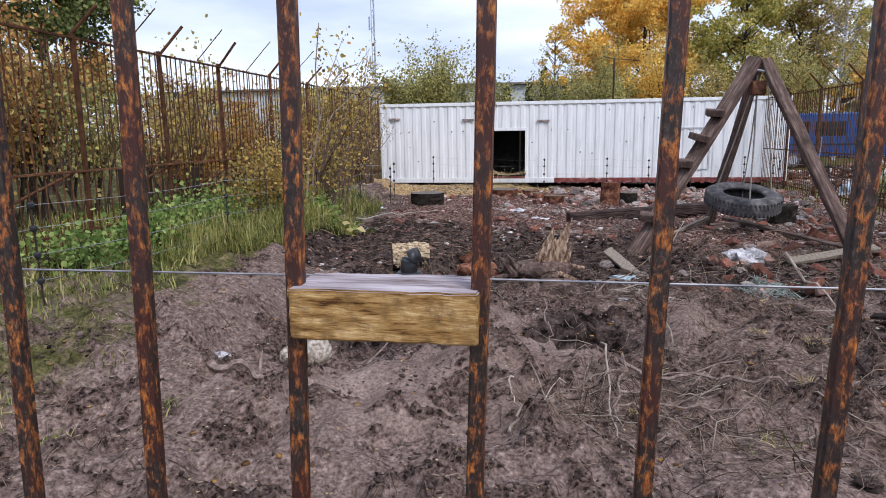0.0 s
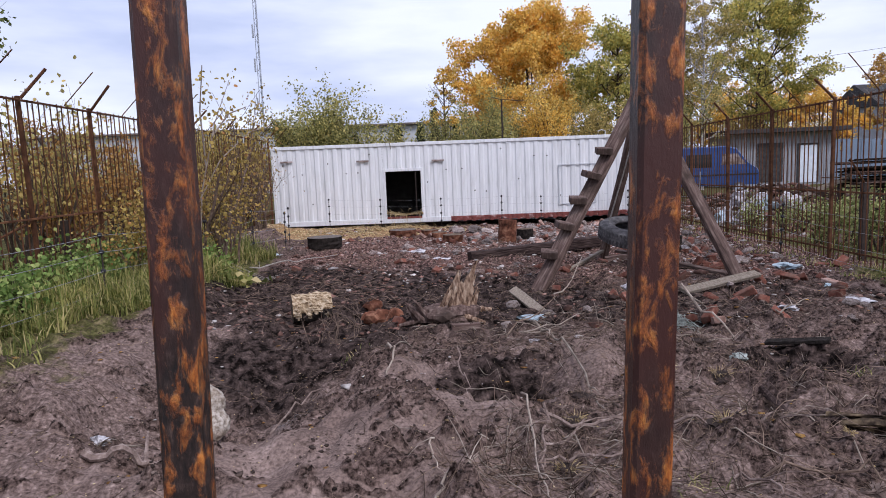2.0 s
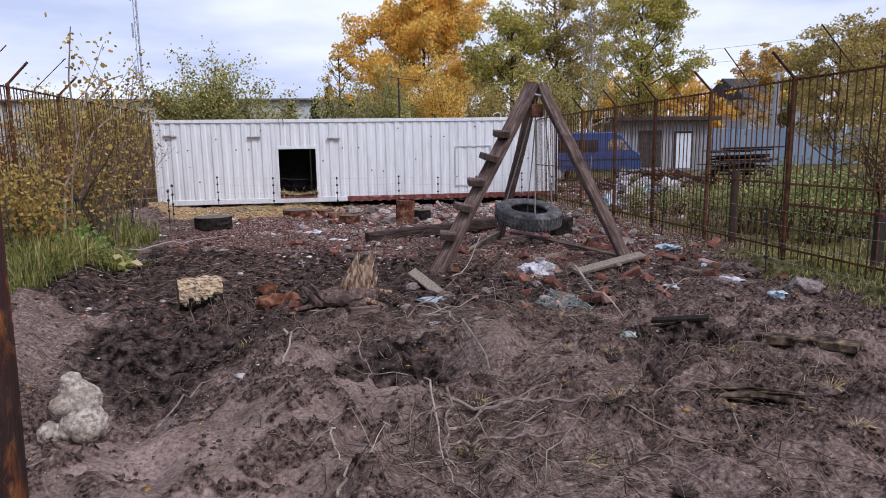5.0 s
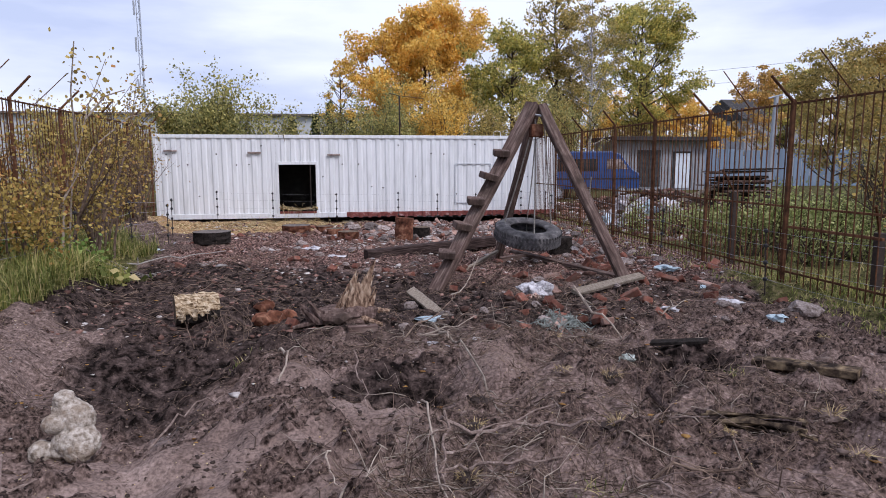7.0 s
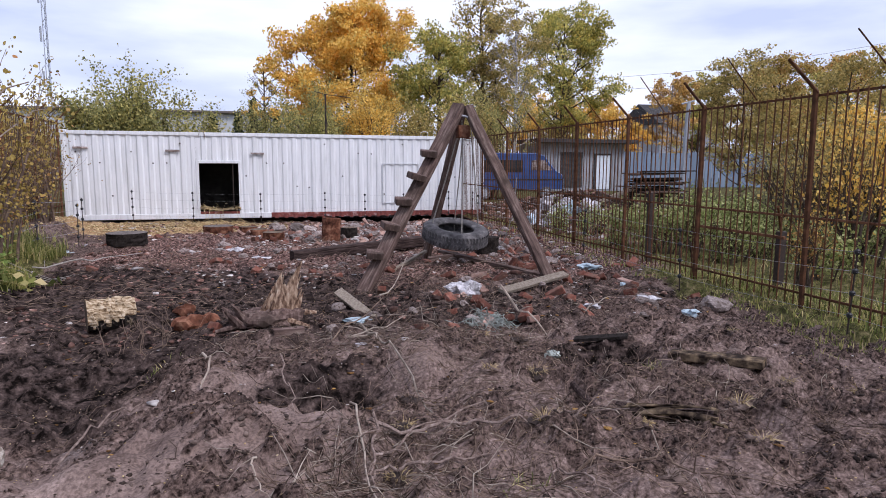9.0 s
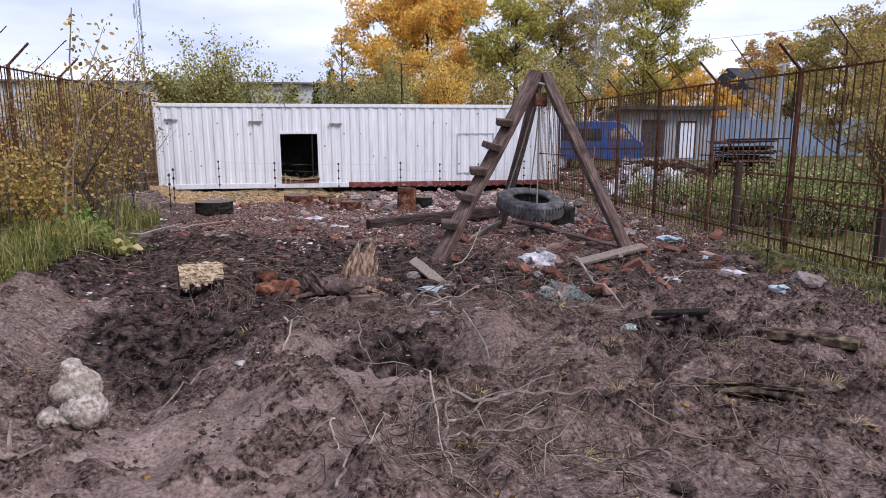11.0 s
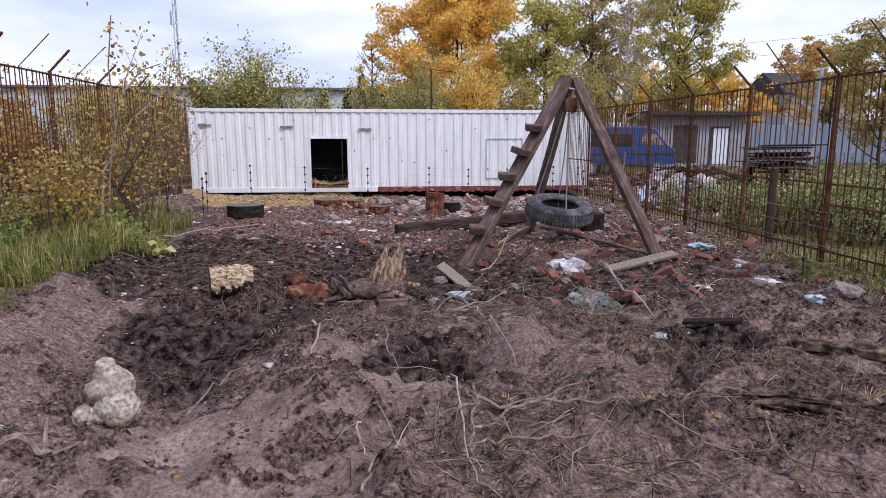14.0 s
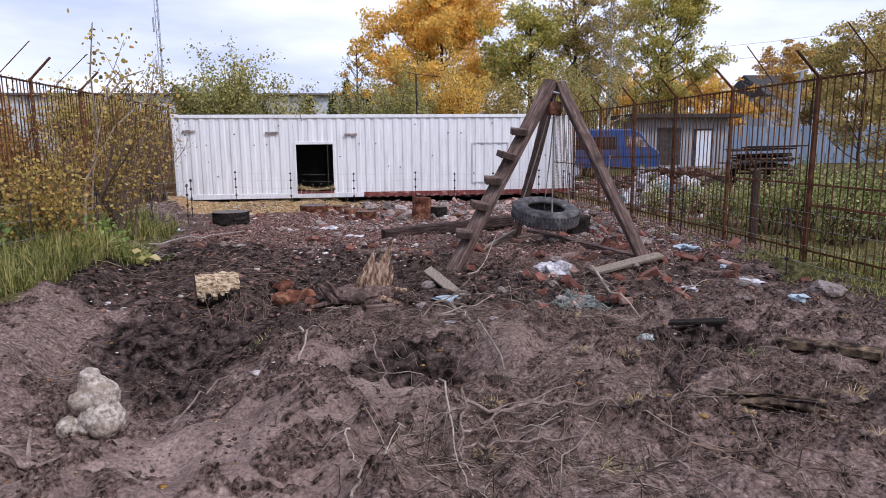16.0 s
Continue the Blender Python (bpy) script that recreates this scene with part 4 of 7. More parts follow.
for k in range(18):
    r3 = random.Random(k)
    ox, oy = r3.uniform(-0.09, 0.09), r3.uniform(-0.07, 0.07)
    a = Vector((1.55 + ox * 0.7 + r3.uniform(-0.05, 0.1), 4.25 + oy - r3.uniform(0, 0.15), 0))
    b = Vector((2.03 + ox * 0.7 - r3.uniform(0, 0.1), 3.56 + oy * 0.8 + r3.uniform(0, 0.15), 0))
    a.z, b.z = hz(a.x, a.y) + r3.uniform(-0.02, 0.04), hz(b.x, b.y) + r3.uniform(-0.02, 0.04)
    a.z, b.z = a.z + 0.025, b.z + 0.025
    part("split_slab", beam_between(a.lerp(b, r3.uniform(0, 0.35)), b, r3.uniform(0.02, 0.06), 0.018, r3.uniform(-50, 50), 0.005, 0.1, k), (ROT_WOOD, DARK_WOOD, ROT_WOOD, ROT_WOOD)[k % 4], rot)
core = [Vector((1.53, 4.7, 0)), Vector((1.53, 4.35, 0)), Vector((1.62, 4.12, 0)), Vector((1.82, 3.82, 0)), Vector((2.04, 3.55, 0))]
for k, v in enumerate(core):
    v.z = hz(v.x, v.y) + (0.0, 0.012, 0.02, 0.015, -0.02)[k]
part("split_trunk", Build().tube(core, [0.025, 0.04, 0.045, 0.04, 0.02], 9), DARK_WOOD, rot)


lying("rotten_slab", (2.6, 4.95, -0.01), (3.05, 4.35, -0.02), 0.16, 0.07, ROT_WOOD, "dark rotten slab half sunk in soil", "timber")


def log(name, a, b, r, side, end, label, cat="log", group="", sides=18, rough=0.08, under=None):
    """A log with an uneven bark side and flat ends."""
    root = thing(name, label, cat, group)
    a, b = Vector(a), Vector(b)
    bd = Build()
    n = 6 if under is None else 20
    d = (b - a).normalized()
    u = d.cross(Vector((0, 0, 1)) if abs(d.z) < 0.9 else Vector((1, 0, 0))).normalized()
    w = d.cross(u)
    vs = []
    for i in range(n):
        for k in range(sides):
            t = 2 * math.pi * k / sides
            rr = r * (1 + rough * noise.noise(Vector((math.cos(t) * 2, math.sin(t) * 2, i * 0.6 + a.x * 3))) + rough * 0.6 * noise.noise(Vector((math.cos(t) * 6, math.sin(t) * 6, i * 1.9 + a.y))))
            vs.append(a.lerp(b, i / (n - 1)) + (u * math.cos(t) + w * math.sin(t)) * rr)
    fs = [(i * sides + k, i * sides + (k + 1) % sides, (i + 1) * sides + (k + 1) % sides, (i + 1) * sides + k) for i in range(n - 1) for k in range(sides)]
    body = part("log_side", Build().add(vs, fs), side, root)
    if under:
        body.data.materials.append(under)
        for f in body.data.polygons:
            low = (f.center.z - (a.z + b.z) / 2) / r + 0.9 * noise.noise(f.center * 11)
            f.material_index = 1 if low < -0.3 else 0
    for base, c in ((0, a), ((n - 1) * sides, b)):
        e = Build().add([c] + vs[base:base + sides], [(0, 1 + k, 1 + (k + 1) % sides) for k in range(sides)])
        part("cut_end", e, end, root)
    return root


def upright(x, y, r, h, side, end, label, group="log rounds", sink=0.03, name="log_round", tilt=(0, 0)):
    z = hz(x, y) - sink
    return log(name, (x, y, z), (x + tilt[0], y + tilt[1], z + h), r, side, end, label, "log", group)


z = hz(-2.4, 7.5)
log("peeled_log", (-2.6, 7.42, z + 0.16), (-2.17, 7.56, z + 0.16), 0.165, SPLIT_LOG, END_GRAIN, "short pale peeled log lying on dark soil", sides=36, rough=0.2, under=BLACK_BARK)
upright(-3.55, 14.6, 0.39, 0.24, BLACK_BARK, ROUND_WOOD, "wide dark-barked log round with a grey top")
upright(-1.92, 17.0, 0.36, 0.2, ROT_LOG, ROUND_WOOD, "rotten brown log round by the container")
upright(-1.2, 16.7, 0.22, 0.2, ROT_LOG, END_GRAIN, "small rotten brown log round")
upright(-0.62, 15.2, 0.24, 0.22, ROT_LOG, END_GRAIN, "red rotten log round")
upright(-0.95, 15.9, 0.2, 0.2, ROT_LOG, END_GRAIN, "red rotten log round")
upright(0.62, 14.7, 0.21, 0.52, ROT_LOG, ROT_LOG, "upright reddish rotten log", name="rotten_log", tilt=(0.03, 0.02))
upright(1.12, 15.4, 0.2, 0.28, BLACK_BARK, END_GRAIN, "dark log round beside red logs")
# a dark pot, built from the upright log shape in black bark
upright(3.35, 11.9, 0.24, 0.35, BLACK_BARK, BLACK_BARK, "black tub-like pot beside the tyre", name="dark_pot")
for k, (x, y, r) in enumerate(((-1.72, 7.6, 0.09), (-1.6, 7.45, 0.12), (-1.42, 7.5, 0.09), (-1.7, 7.95, 0.09))):
    solo("rotten_chunk", Build().lump((x, y, hz(x, y) + r * 0.5), (r * 1.3, r, r * 0.8), k + 20, 0.35, 2), ROT_LOG, "crumbling red rotten wood chunk on soil", "wood chunk", "rotten chunks")

stump = thing("splintered_stump", "splintered pale tree stump with torn upright shards", "stump")
r4 = random.Random(12)
sx, sy = -0.78, 7.2
part("root_mass", Build().lump((sx, sy, hz(sx, sy) + 0.02), (0.34, 0.22, 0.12), 41, 0.25, 3), OLD_WOOD, stump)


def torn_wood(base, lean, r, h, seed, flat=0.6):
    """A piece of broken trunk: deep grooves along it and a ragged torn top."""
    n, rows = 34, 8
    vs = []
    for i in range(rows):
        for k in range(n):
            a = 2 * math.pi * k / n
            c, w = math.cos(a), math.sin(a)
            top = h * (0.68 + 0.6 * noise.noise(Vector((c * 1.6, w * 1.6, seed))) + 0.45 * noise.noise(Vector((c * 4, w * 4, seed + 4))))
            z = top * i / (rows - 1)
            groove = 1 + 0.3 * noise.noise(Vector((c * 4, w * 4, seed + z * 1.2))) + 0.16 * noise.noise(Vector((c * 11, w * 11, seed + z * 2)))
            rr = r * groove * (1.15 - 0.3 * i / (rows - 1))
            vs.append(Vector(base) + Vector((c * rr, w * rr * flat, 0)) + Vector(lean) * (z / h) + Vector((0, 0, z)))
    fs = [(i * n + k, i * n + (k + 1) % n, (i + 1) * n + (k + 1) % n, (i + 1) * n + k) for i in range(rows - 1) for k in range(n)]
    vs.append(Vector(base) + Vector(lean) * 0.35 + Vector((0, 0, h * 0.35)))
    fs += [((rows - 1) * n + k, (rows - 1) * n + (k + 1) % n, rows * n) for k in range(n)]
    return Build().add(vs, fs)


z = hz(sx, sy) - 0.04
part("torn_trunk", torn_wood((sx + 0.03, sy, z), (0.22, 0.02, 0), 0.16, 0.56, 3.1), STUMP_WOOD, stump)
part("torn_trunk", torn_wood((sx + 0.2, sy + 0.06, z), (0.1, 0.05, 0), 0.1, 0.36, 7.7), STUMP_WOOD, stump)
part("torn_trunk", torn_wood((sx - 0.24, sy - 0.06, z), (-0.2, -0.06, 0), 0.11, 0.24, 9.2), OLD_WOOD, stump)
for k in range(14):
    t = r4.uniform(0, 6.28)
    bx, by = sx + 0.05 + 0.13 * math.cos(t) * r4.random(), sy + 0.12 * math.sin(t) * r4.random()
    lx = r4.gauss(0.04, 0.055)
    hgt = r4.uniform(0.1, 0.44)
    a = Vector((bx, by, hz(bx, by) - 0.02))
    b = a + Vector((lx * 1.3 + 0.14 * hgt / 0.4, r4.gauss(0, 0.06), hgt))
    sh = Build()
    w = r4.uniform(0.015, 0.045)
    sh.tube([a, a.lerp(b, 0.5) + Vector((r4.gauss(0, 0.012), 0, 0)), a.lerp(b, 0.85), b], [w, w * 0.85, w * 0.5, 0.004], 5)
    part("shard", sh, STUMP_WOOD, stump)
for k, (dx, dy) in enumerate(((-0.55, -0.12), (-0.42, 0.22), (0.5, 0.1), (0.4, -0.22))):
    p = [Vector((sx, sy, hz(sx, sy) + 0.07)), Vector((sx + dx * 0.5, sy + dy * 0.5, hz(sx + dx * 0.5, sy + dy * 0.5) + 0.04)), Vector((sx + dx, sy + dy, hz(sx + dx, sy + dy) + 0.03))]
    part("root", Build().tube(p, [0.055, 0.04, 0.02], 7), OLD_WOOD if k == 0 else STUMP_WOOD, stump)

# ---- plush toy: one plain soft shape ----
px, py = -2.55, 4.45
pz = hz(px, py)
bm = bmesh.new()
for (dx, dy, dz), (sx_, sy_, sz_) in (((0.06, 0.0, 0.12), (0.16, 0.13, 0.13)), ((0.04, 0.05, 0.25), (0.135, 0.12, 0.14)), ((-0.02, 0.06, 0.38), (0.075, 0.075, 0.075)), ((-0.05, 0.0, 0.25), (0.1, 0.09, 0.07)), ((-0.14, -0.03, 0.08), (0.085, 0.085, 0.085)), ((0.1, -0.08, 0.1), (0.1, 0.09, 0.09)), ((0.0, 0.06, 0.32), (0.1, 0.09, 0.09)), ((-0.03, -0.02, 0.08), (0.09, 0.08, 0.07))):
    r = bmesh.ops.create_icosphere(bm, subdivisions=3, radius=0.9)
    for v in r["verts"]:
        k = 1 + 0.05 * noise.noise(v.co * 2.5 + Vector((dx, dy, dz)) * 20)
        v.co = Vector((dx, dy, dz)) + Vector((v.co.x * sx_, v.co.y * sy_, v.co.z * sz_)) * k
me = bpy.data.meshes.new("plush_toy")
bm.to_mesh(me)
bm.free()
me.materials.append(PLUSH)
toy = tagged(new("plush_toy", me), "dirty white plush toy sitting in a muddy pit", "plush toy")
toy.location = (px, py, pz - 0.02)
rm = toy.modifiers.new("merge", "REMESH")
rm.mode, rm.voxel_size, rm.use_smooth_shade = "VOXEL", 0.008, True
dp = toy.modifiers.new("fur", "DISPLACE")
tx = bpy.data.textures.new("fur_clumps", "CLOUDS")
tx.noise_scale = 0.035
dp.texture, dp.strength, dp.mid_level = tx, 0.022, 0.5
me.shade_smooth()

# ---- electric fence posts and wires inside the yard ----
rod_b = Build().tube([(0, 0, -0.1), (0, 0, 0.92)], 0.009, 6)
rod_m = rod_b.mesh("stake", STEEL_DARK)
knob_m = Build().tube([(0, 0, -0.028), (0, 0, -0.014), (0, 0, 0.014), (0, 0, 0.028)], [0.016, 0.03, 0.03, 0.016], 8).mesh("insulator", BLACK_PLASTIC)


def stake(x, y, tilt=0.0):
    root = thing("wire_stake", "thin black steel stake with plastic wire insulators", "stake", "electric fence stakes", at=(x, y, hz(x, y)))
    root.rotation_euler = (radians(tilt), radians(tilt * 0.6), 0)
    part("stake", rod_m, STEEL_DARK, root)
    for zz in (0.22, 0.45, 0.68, 0.88):
        o = part("insulator", knob_m, BLACK_PLASTIC, root)
        o.location = (0, 0, zz)


backs = [-4.32, -2.75, -0.9, 0.95, 2.15, 3.35, 4.8, 5.6]
for x in backs:
    stake(x, 19.6)
lefts = [(-5.0, 4.6), (-4.85, 7.6), (-4.75, 10.6), (-4.75, 13.2), (-4.7, 16.0)]
rights = [(4.9, 3.2), (4.95, 5.3), (4.9, 8.0), (4.95, 11.0), (4.9, 14.0), (4.95, 17.2)]
for k, (x, y) in enumerate(lefts + rights):
    stake(x, y, (2, -3, 1.5, -2)[k % 4])
stake(-4.55, 15.0, 3)
for zz in (0.22, 0.45, 0.68, 0.88):
    for ln in ([(-5.6, 0.6)] + lefts, [(5.2, 0.6)] + rights, [(x, 19.6) for x in backs]):
        wire("fence_wire", [(x, y, hz(x, y) + zz) for x, y in ln], 0.0022 if ln[0][0] > 5 else (0.0012 if ln[0][1] > 19 else 0.003), "sagging grey electric fence wire on stakes", 0.03)
for k in range(3):
    wire("fence_wire", [(-4.75, 10.6, hz(-4.75, 10.6) + 0.2 + 0.1 * k), (-3.9, 10.9, hz(-3.9, 10.9) + 0.05 + 0.02 * k), (-3.0, 12.0 + 0.3 * k, hz(-3, 12) + 0.02)], 0.004, "slack grey wire drooping to the soil", 0.02, ROPE)

# ---- rubble: bricks, stones, plastic ----
r5 = random.Random(21)
brick_mes = []
for k in range(6):
    bb = bmesh.new()
    bmesh.ops.create_cube(bb, size=1.0)
    bmesh.ops.scale(bb, vec=(0.25 if k < 3 else 0.15, 0.12, 0.065 + 0.005 * k), verts=bb.verts)
    bmesh.ops.bevel(bb, geom=bb.edges[:], offset=0.008, segments=1, affect="EDGES")
    for v in bb.verts:
        v.co += Vector((noise.noise(v.co * 14 + Vector((k, 0, 0))), noise.noise(v.co * 14 + Vector((0, k, 5))), noise.noise(v.co * 14 + Vector((3, 0, k))))) * 0.012
    bme = bpy.data.meshes.new("brick")
    bb.to_mesh(bme)
    bb.free()
    bme.materials.append(BRICK)
    brick_mes.append(bme)
pink_mes = []
for bme in brick_mes[:4]:
    pm = bme.copy()
    pm.materials[0] = PINK_BRICK
    pink_mes.append(pm)
stone_mes = [Build().lump((0, 0, 0), (1, 0.8, 0.55), k + 60, 0.3, 2).mesh("stone", STONE) for k in range(5)]
zones = ((3.5, 10.8, 1.0, 1.6, 46), (2.0, 7.4, 1.0, 0.9, 26), (1.2, 6.7, 0.5, 0.4, 10), (3.9, 8.6, 0.6, 1.0, 26), (1.0, 15.8, 1.6, 1.3, 110), (0.6, 9.6, 0.9, 0.9, 16), (4.2, 13.5, 0.6, 2.2, 34), (3.0, 16.4, 1.5, 1.4, 110), (3.3, 13.2, 1.1, 1.0, 60), (-1.2, 12.5, 1.4, 1.6, 24))
for cx, cy, sx2, sy2, n in zones:
    for _ in range(n):
        x, y = min(5.2, r5.gauss(cx, sx2)), r5.gauss(cy, sy2)
        if not (6.2 < y < 19.3 and -4 < x):
            continue
        if r5.random() < 0.55:
            caked = r5.random() < (0.6 if y > 13 else 0.15)
            o = tagged(new("brick", r5.choice(pink_mes if caked else brick_mes)), "broken brick caked with pale mortar" if caked else "broken red brick lying in the rubble", "brick", "rubble bricks")
            o.matrix_basis = pose(x, y, hz(x, y) + 0.02, r5.gauss(0, 22), r5.gauss(0, 22), r5.uniform(0, 360))
        else:
            s = r5.uniform(0.035, 0.11) * (1.35 if y > 14 else 1)
            o = tagged(new("stone", r5.choice(stone_mes)), "grey rubble stone on dark soil", "stone", "rubble stones")
            o.matrix_basis = pose(x, y, hz(x, y) + s * 0.25, r5.gauss(0, 12), r5.gauss(0, 12), r5.uniform(0, 360)) @ Matrix.Diagonal((s, s, s, 1))
for x, y, s in ((4.35, 6.55, 0.2), (0.05, 17.3, 0.3), (0.3, 17.0, 0.2), (3.7, 12.4, 0.24), (4.0, 10.5, 0.22), (1.55, 17.5, 0.2), (4.25, 11.8, 0.2)):
    o = tagged(new("stone", stone_mes[int(s * 100) % 5]), "large pale grey stone in the yard", "stone", "large stones")
    o.matrix_basis = pose(x, y, hz(x, y) + s * 0.2, 0, 0, s * 900) @ Matrix.Diagonal((s, s, s * 0.8, 1))


def crumple(name, x, y, s, mat, label, seed, flat=0.45, group="plastic litter"):
    s *= 0.78
    b = Build().lump((0, 0, 0), (s, s * 0.75, s * flat), seed, 0.55, 3)
    b.v = [tuple(Vector(v) * (1 + 0.25 * noise.noise(Vector(v) * 22 / (s * 6) + Vector((seed, 0, 0))))) for v in b.v]
    o = solo(name, b, mat, label, "plastic bag", group)
    o.location = (x, y, hz(x, y) + s * flat * 0.4)
    return o


crumple("plastic_bag", 1.74, 8.25, 0.25, BAG, "crumpled dirty white plastic bag on rubble", 3, 0.85)
crumple("plastic_bag", 0.2, 7.1, 0.15, BAG_BLUE, "crumpled pale blue plastic scrap", 5, 0.25)
rn = random.Random(77)
net = thing("netting", "tangled grey-green plastic netting in soil", "netting", "plastic litter")
for k in range(90):
    w = rn.uniform(-0.24, 0.24)
    p = [Vector((1.5 + w + rn.gauss(0, 0.05), 6.6 + rn.gauss(0, 0.09), 0))]
    for j in range(5):
        p.append(p[-1] + Vector((rn.gauss(0, 0.06), rn.gauss(0, 0.045), 0)))
    p = [Vector((v.x, v.y, hz(v.x, v.y) + abs(rn.gauss(0, 0.055)) * (1 - min(1, abs(v.x - 1.5) / 0.4)) + 0.004)) for v in p]
    part("strand", Build().tube(p, rn.uniform(0.002, 0.006), 4), BAG_GREEN, net)
crumple("plastic_bag", 0.1, 6.1, 0.14, BAG, "torn white paper scrap in mud", 9, 0.2)
crumple("plastic_bag", 3.7, 6.1, 0.11, BAG_BLUE, "crumpled turquoise plastic scrap", 11, 0.7)
crumple("plastic_bag", 3.9, 7.3, 0.17, BAG, "flattened white plastic sheet scrap", 13, 0.25)
crumple("plastic_bag", 3.45, 11.9, 0.26, BAG, "white plastic bundle beside the tyre", 15, 0.6)
crumple("plastic_bag", -4.3, 14.9, 0.18, BAG, "white rag under a wire stake", 17, 0.3)
crumple("plastic_bag", -4.6, 13.8, 0.25, BAG_BLUE, "flattened pale blue sheet on soil", 19, 0.15)
crumple("plastic_bag", -1.35, 13.3, 0.2, BAG, "dirty white plastic scrap on soil", 23, 0.25)
crumple("plastic_bag", -0.95, 12.7, 0.24, BAG, "dirty white plastic scrap on soil", 25, 0.22)
crumple("plastic_bag", 4.3, 9.5, 0.2, BAG_BLUE, "pale blue plastic scrap by the fence", 27, 0.3)
crumple("plastic_bag", 4.1, 8.2, 0.16, BAG_BLUE, "pale blue plastic scrap on rubble", 29, 0.25)
crumple("plastic_bag", -3.05, 4.05, 0.06, BAG, "small white striped scrap beside a branch", 31, 0.9)
crumple("plastic_bag", 2.9, 6.9, 0.12, BAG, "small white plastic scrap", 33, 0.3)
crumple("plastic_bag", 1.65, 5.35, 0.08, BAG_GREEN, "grey rag at the hole's edge", 35, 0.7)


def branch(pts, r, mat, label, lift=0.02, seed=1, forks=3):
    rr = random.Random(seed)
    root = thing("fallen_branch", label, "branch", "fallen branches")
    P = []
    for a, b in zip(pts, pts[1:]):
        for k in range(5):
            t = k / 5
            x, y = a[0] + (b[0] - a[0]) * t + rr.gauss(0, 0.012), a[1] + (b[1] - a[1]) * t + rr.gauss(0, 0.012)
            P.append(Vector((x, y, hz(x, y) + lift + (a[2] if len(a) > 2 else 0) * (1 - t) + (b[2] if len(b) > 2 else 0) * t)))
    P.append(Vector((pts[-1][0], pts[-1][1], hz(*pts[-1][:2]) + lift + (pts[-1][2] if len(pts[-1]) > 2 else 0))))
    n = len(P)
    r *= 1.05
    part("stem", Build().tube(P, [r * (1 - 0.6 * i / n) for i in range(n)], 6), mat, root)
    for k in range(forks):
        i = rr.randrange(1, n - 1)
        d = (P[i + 1] - P[i]).normalized()
        q = P[i] + d * rr.uniform(0.1, 0.25) + Vector((rr.gauss(0, 0.1), rr.gauss(0, 0.1), rr.uniform(0.0, 0.1)))
        part("side_twig", Build().tube([P[i], P[i].lerp(q, 0.5) + Vector((0, 0, 0.02)), q], [r * 0.5, r * 0.4, r * 0.2], 5), mat, root)


branch([(0.04, 6.43, 0.12), (0.2, 5.94, 0.06), (0.29, 5.07, 0.03), (0.29, 4.4, 0)], 0.014, PALE_TWIG, "long thin bleached branch lying on soil", seed=1)
branch([(0.2, 6.3, 0.05), (-0.1, 5.9, 0.1), (0.6, 6.7, 0.12)], 0.01, PALE_TWIG, "bent bleached branch over rubble", seed=2)
branch([(-0.22, 3.93, 0.03), (0.06, 3.96, 0.07), (0.32, 4.0, 0.06), (0.66, 3.85, 0.03), (1.02, 3.77, 0.02), (1.13, 3.82, 0)], 0.0125, BRANCH_WOOD, "long crooked grey-brown branch lying on soil", seed=3, forks=5)
branch([(-0.24, 3.69, 0.05), (0.04, 3.88, 0.06)], 0.011, BRANCH_WOOD, "crooked grey-brown side branch", seed=21, forks=1)
branch([(-0.32, 3.53, 0.02), (-0.24, 3.61, 0.05), (-0.06, 3.62, 0.06), (0.28, 3.61, 0.03), (0.45, 3.6, 0)], 0.011, BRANCH_WOOD, "crooked brown branch lying on soil", seed=4)
branch([(-0.21, 3.93, 0.06), (-0.25, 3.65, 0.07), (-0.29, 3.41, 0)], 0.009, BRANCH_WOOD, "short forked branch across another", seed=22, forks=2)
branch([(-0.31, 4.07, 0.12), (-0.31, 3.59, 0.1), (-0.28, 3.11, 0)], 0.007, PALE_TWIG, "bent dry branch in the soil", seed=5)
branch([(-0.88, 3.2, 0), (-0.78, 3.33, 0.02), (-0.72, 3.49, 0.03), (-0.67, 3.64, 0.02)], 0.008, PALE_TWIG, "short forked pale branch", seed=6, forks=2)
branch([(-0.91, 3.76, 0.03), (-0.89, 3.57, 0.02), (-0.81, 3.34, 0)], 0.006, PALE_TWIG, "thin crooked dry branch", seed=23, forks=1)
branch([(0.74, 3.42, 0.02), (0.89, 3.21, 0.03), (0.95, 2.91, 0)], 0.008, BRANCH_WOOD, "thin grey-brown branch on soil", seed=24, forks=3)
branch([(-3.2, 4.0, 0.0), (-2.95, 3.95, 0.01), (-2.75, 4.0, 0)], 0.009, PALE_TWIG, "pale branch lying by the bank", seed=7, forks=1)
branch([(-2.95, 3.66, 0.0), (-2.73, 3.74, 0.02), (-2.58, 3.81, 0.02), (-2.38, 3.83, 0.0)], 0.026, BRANCH_WOOD, "thick dark branch half sunk in soil", seed=8, forks=2)
branch([(-2.12, 4.66, 0.06), (-1.9, 5.05, 0.1), (-1.74, 5.37, 0.03)], 0.008, BRANCH_WOOD, "thin straight stick over the pit", seed=9, forks=0)
branch([(-1.35, 5.9, 0.02), (-1.25, 5.5, 0.1), (-1.3, 5.2, 0)], 0.012, PALE_TWIG, "short crooked bleached branch", seed=10, forks=2)
branch([(-0.7, 5.2, 0.42), (-0.69, 4.83, 0.24), (-0.65, 4.26, 0.0)], 0.006, BRANCH_WOOD, "thin leaning dry stem", seed=11, forks=1)
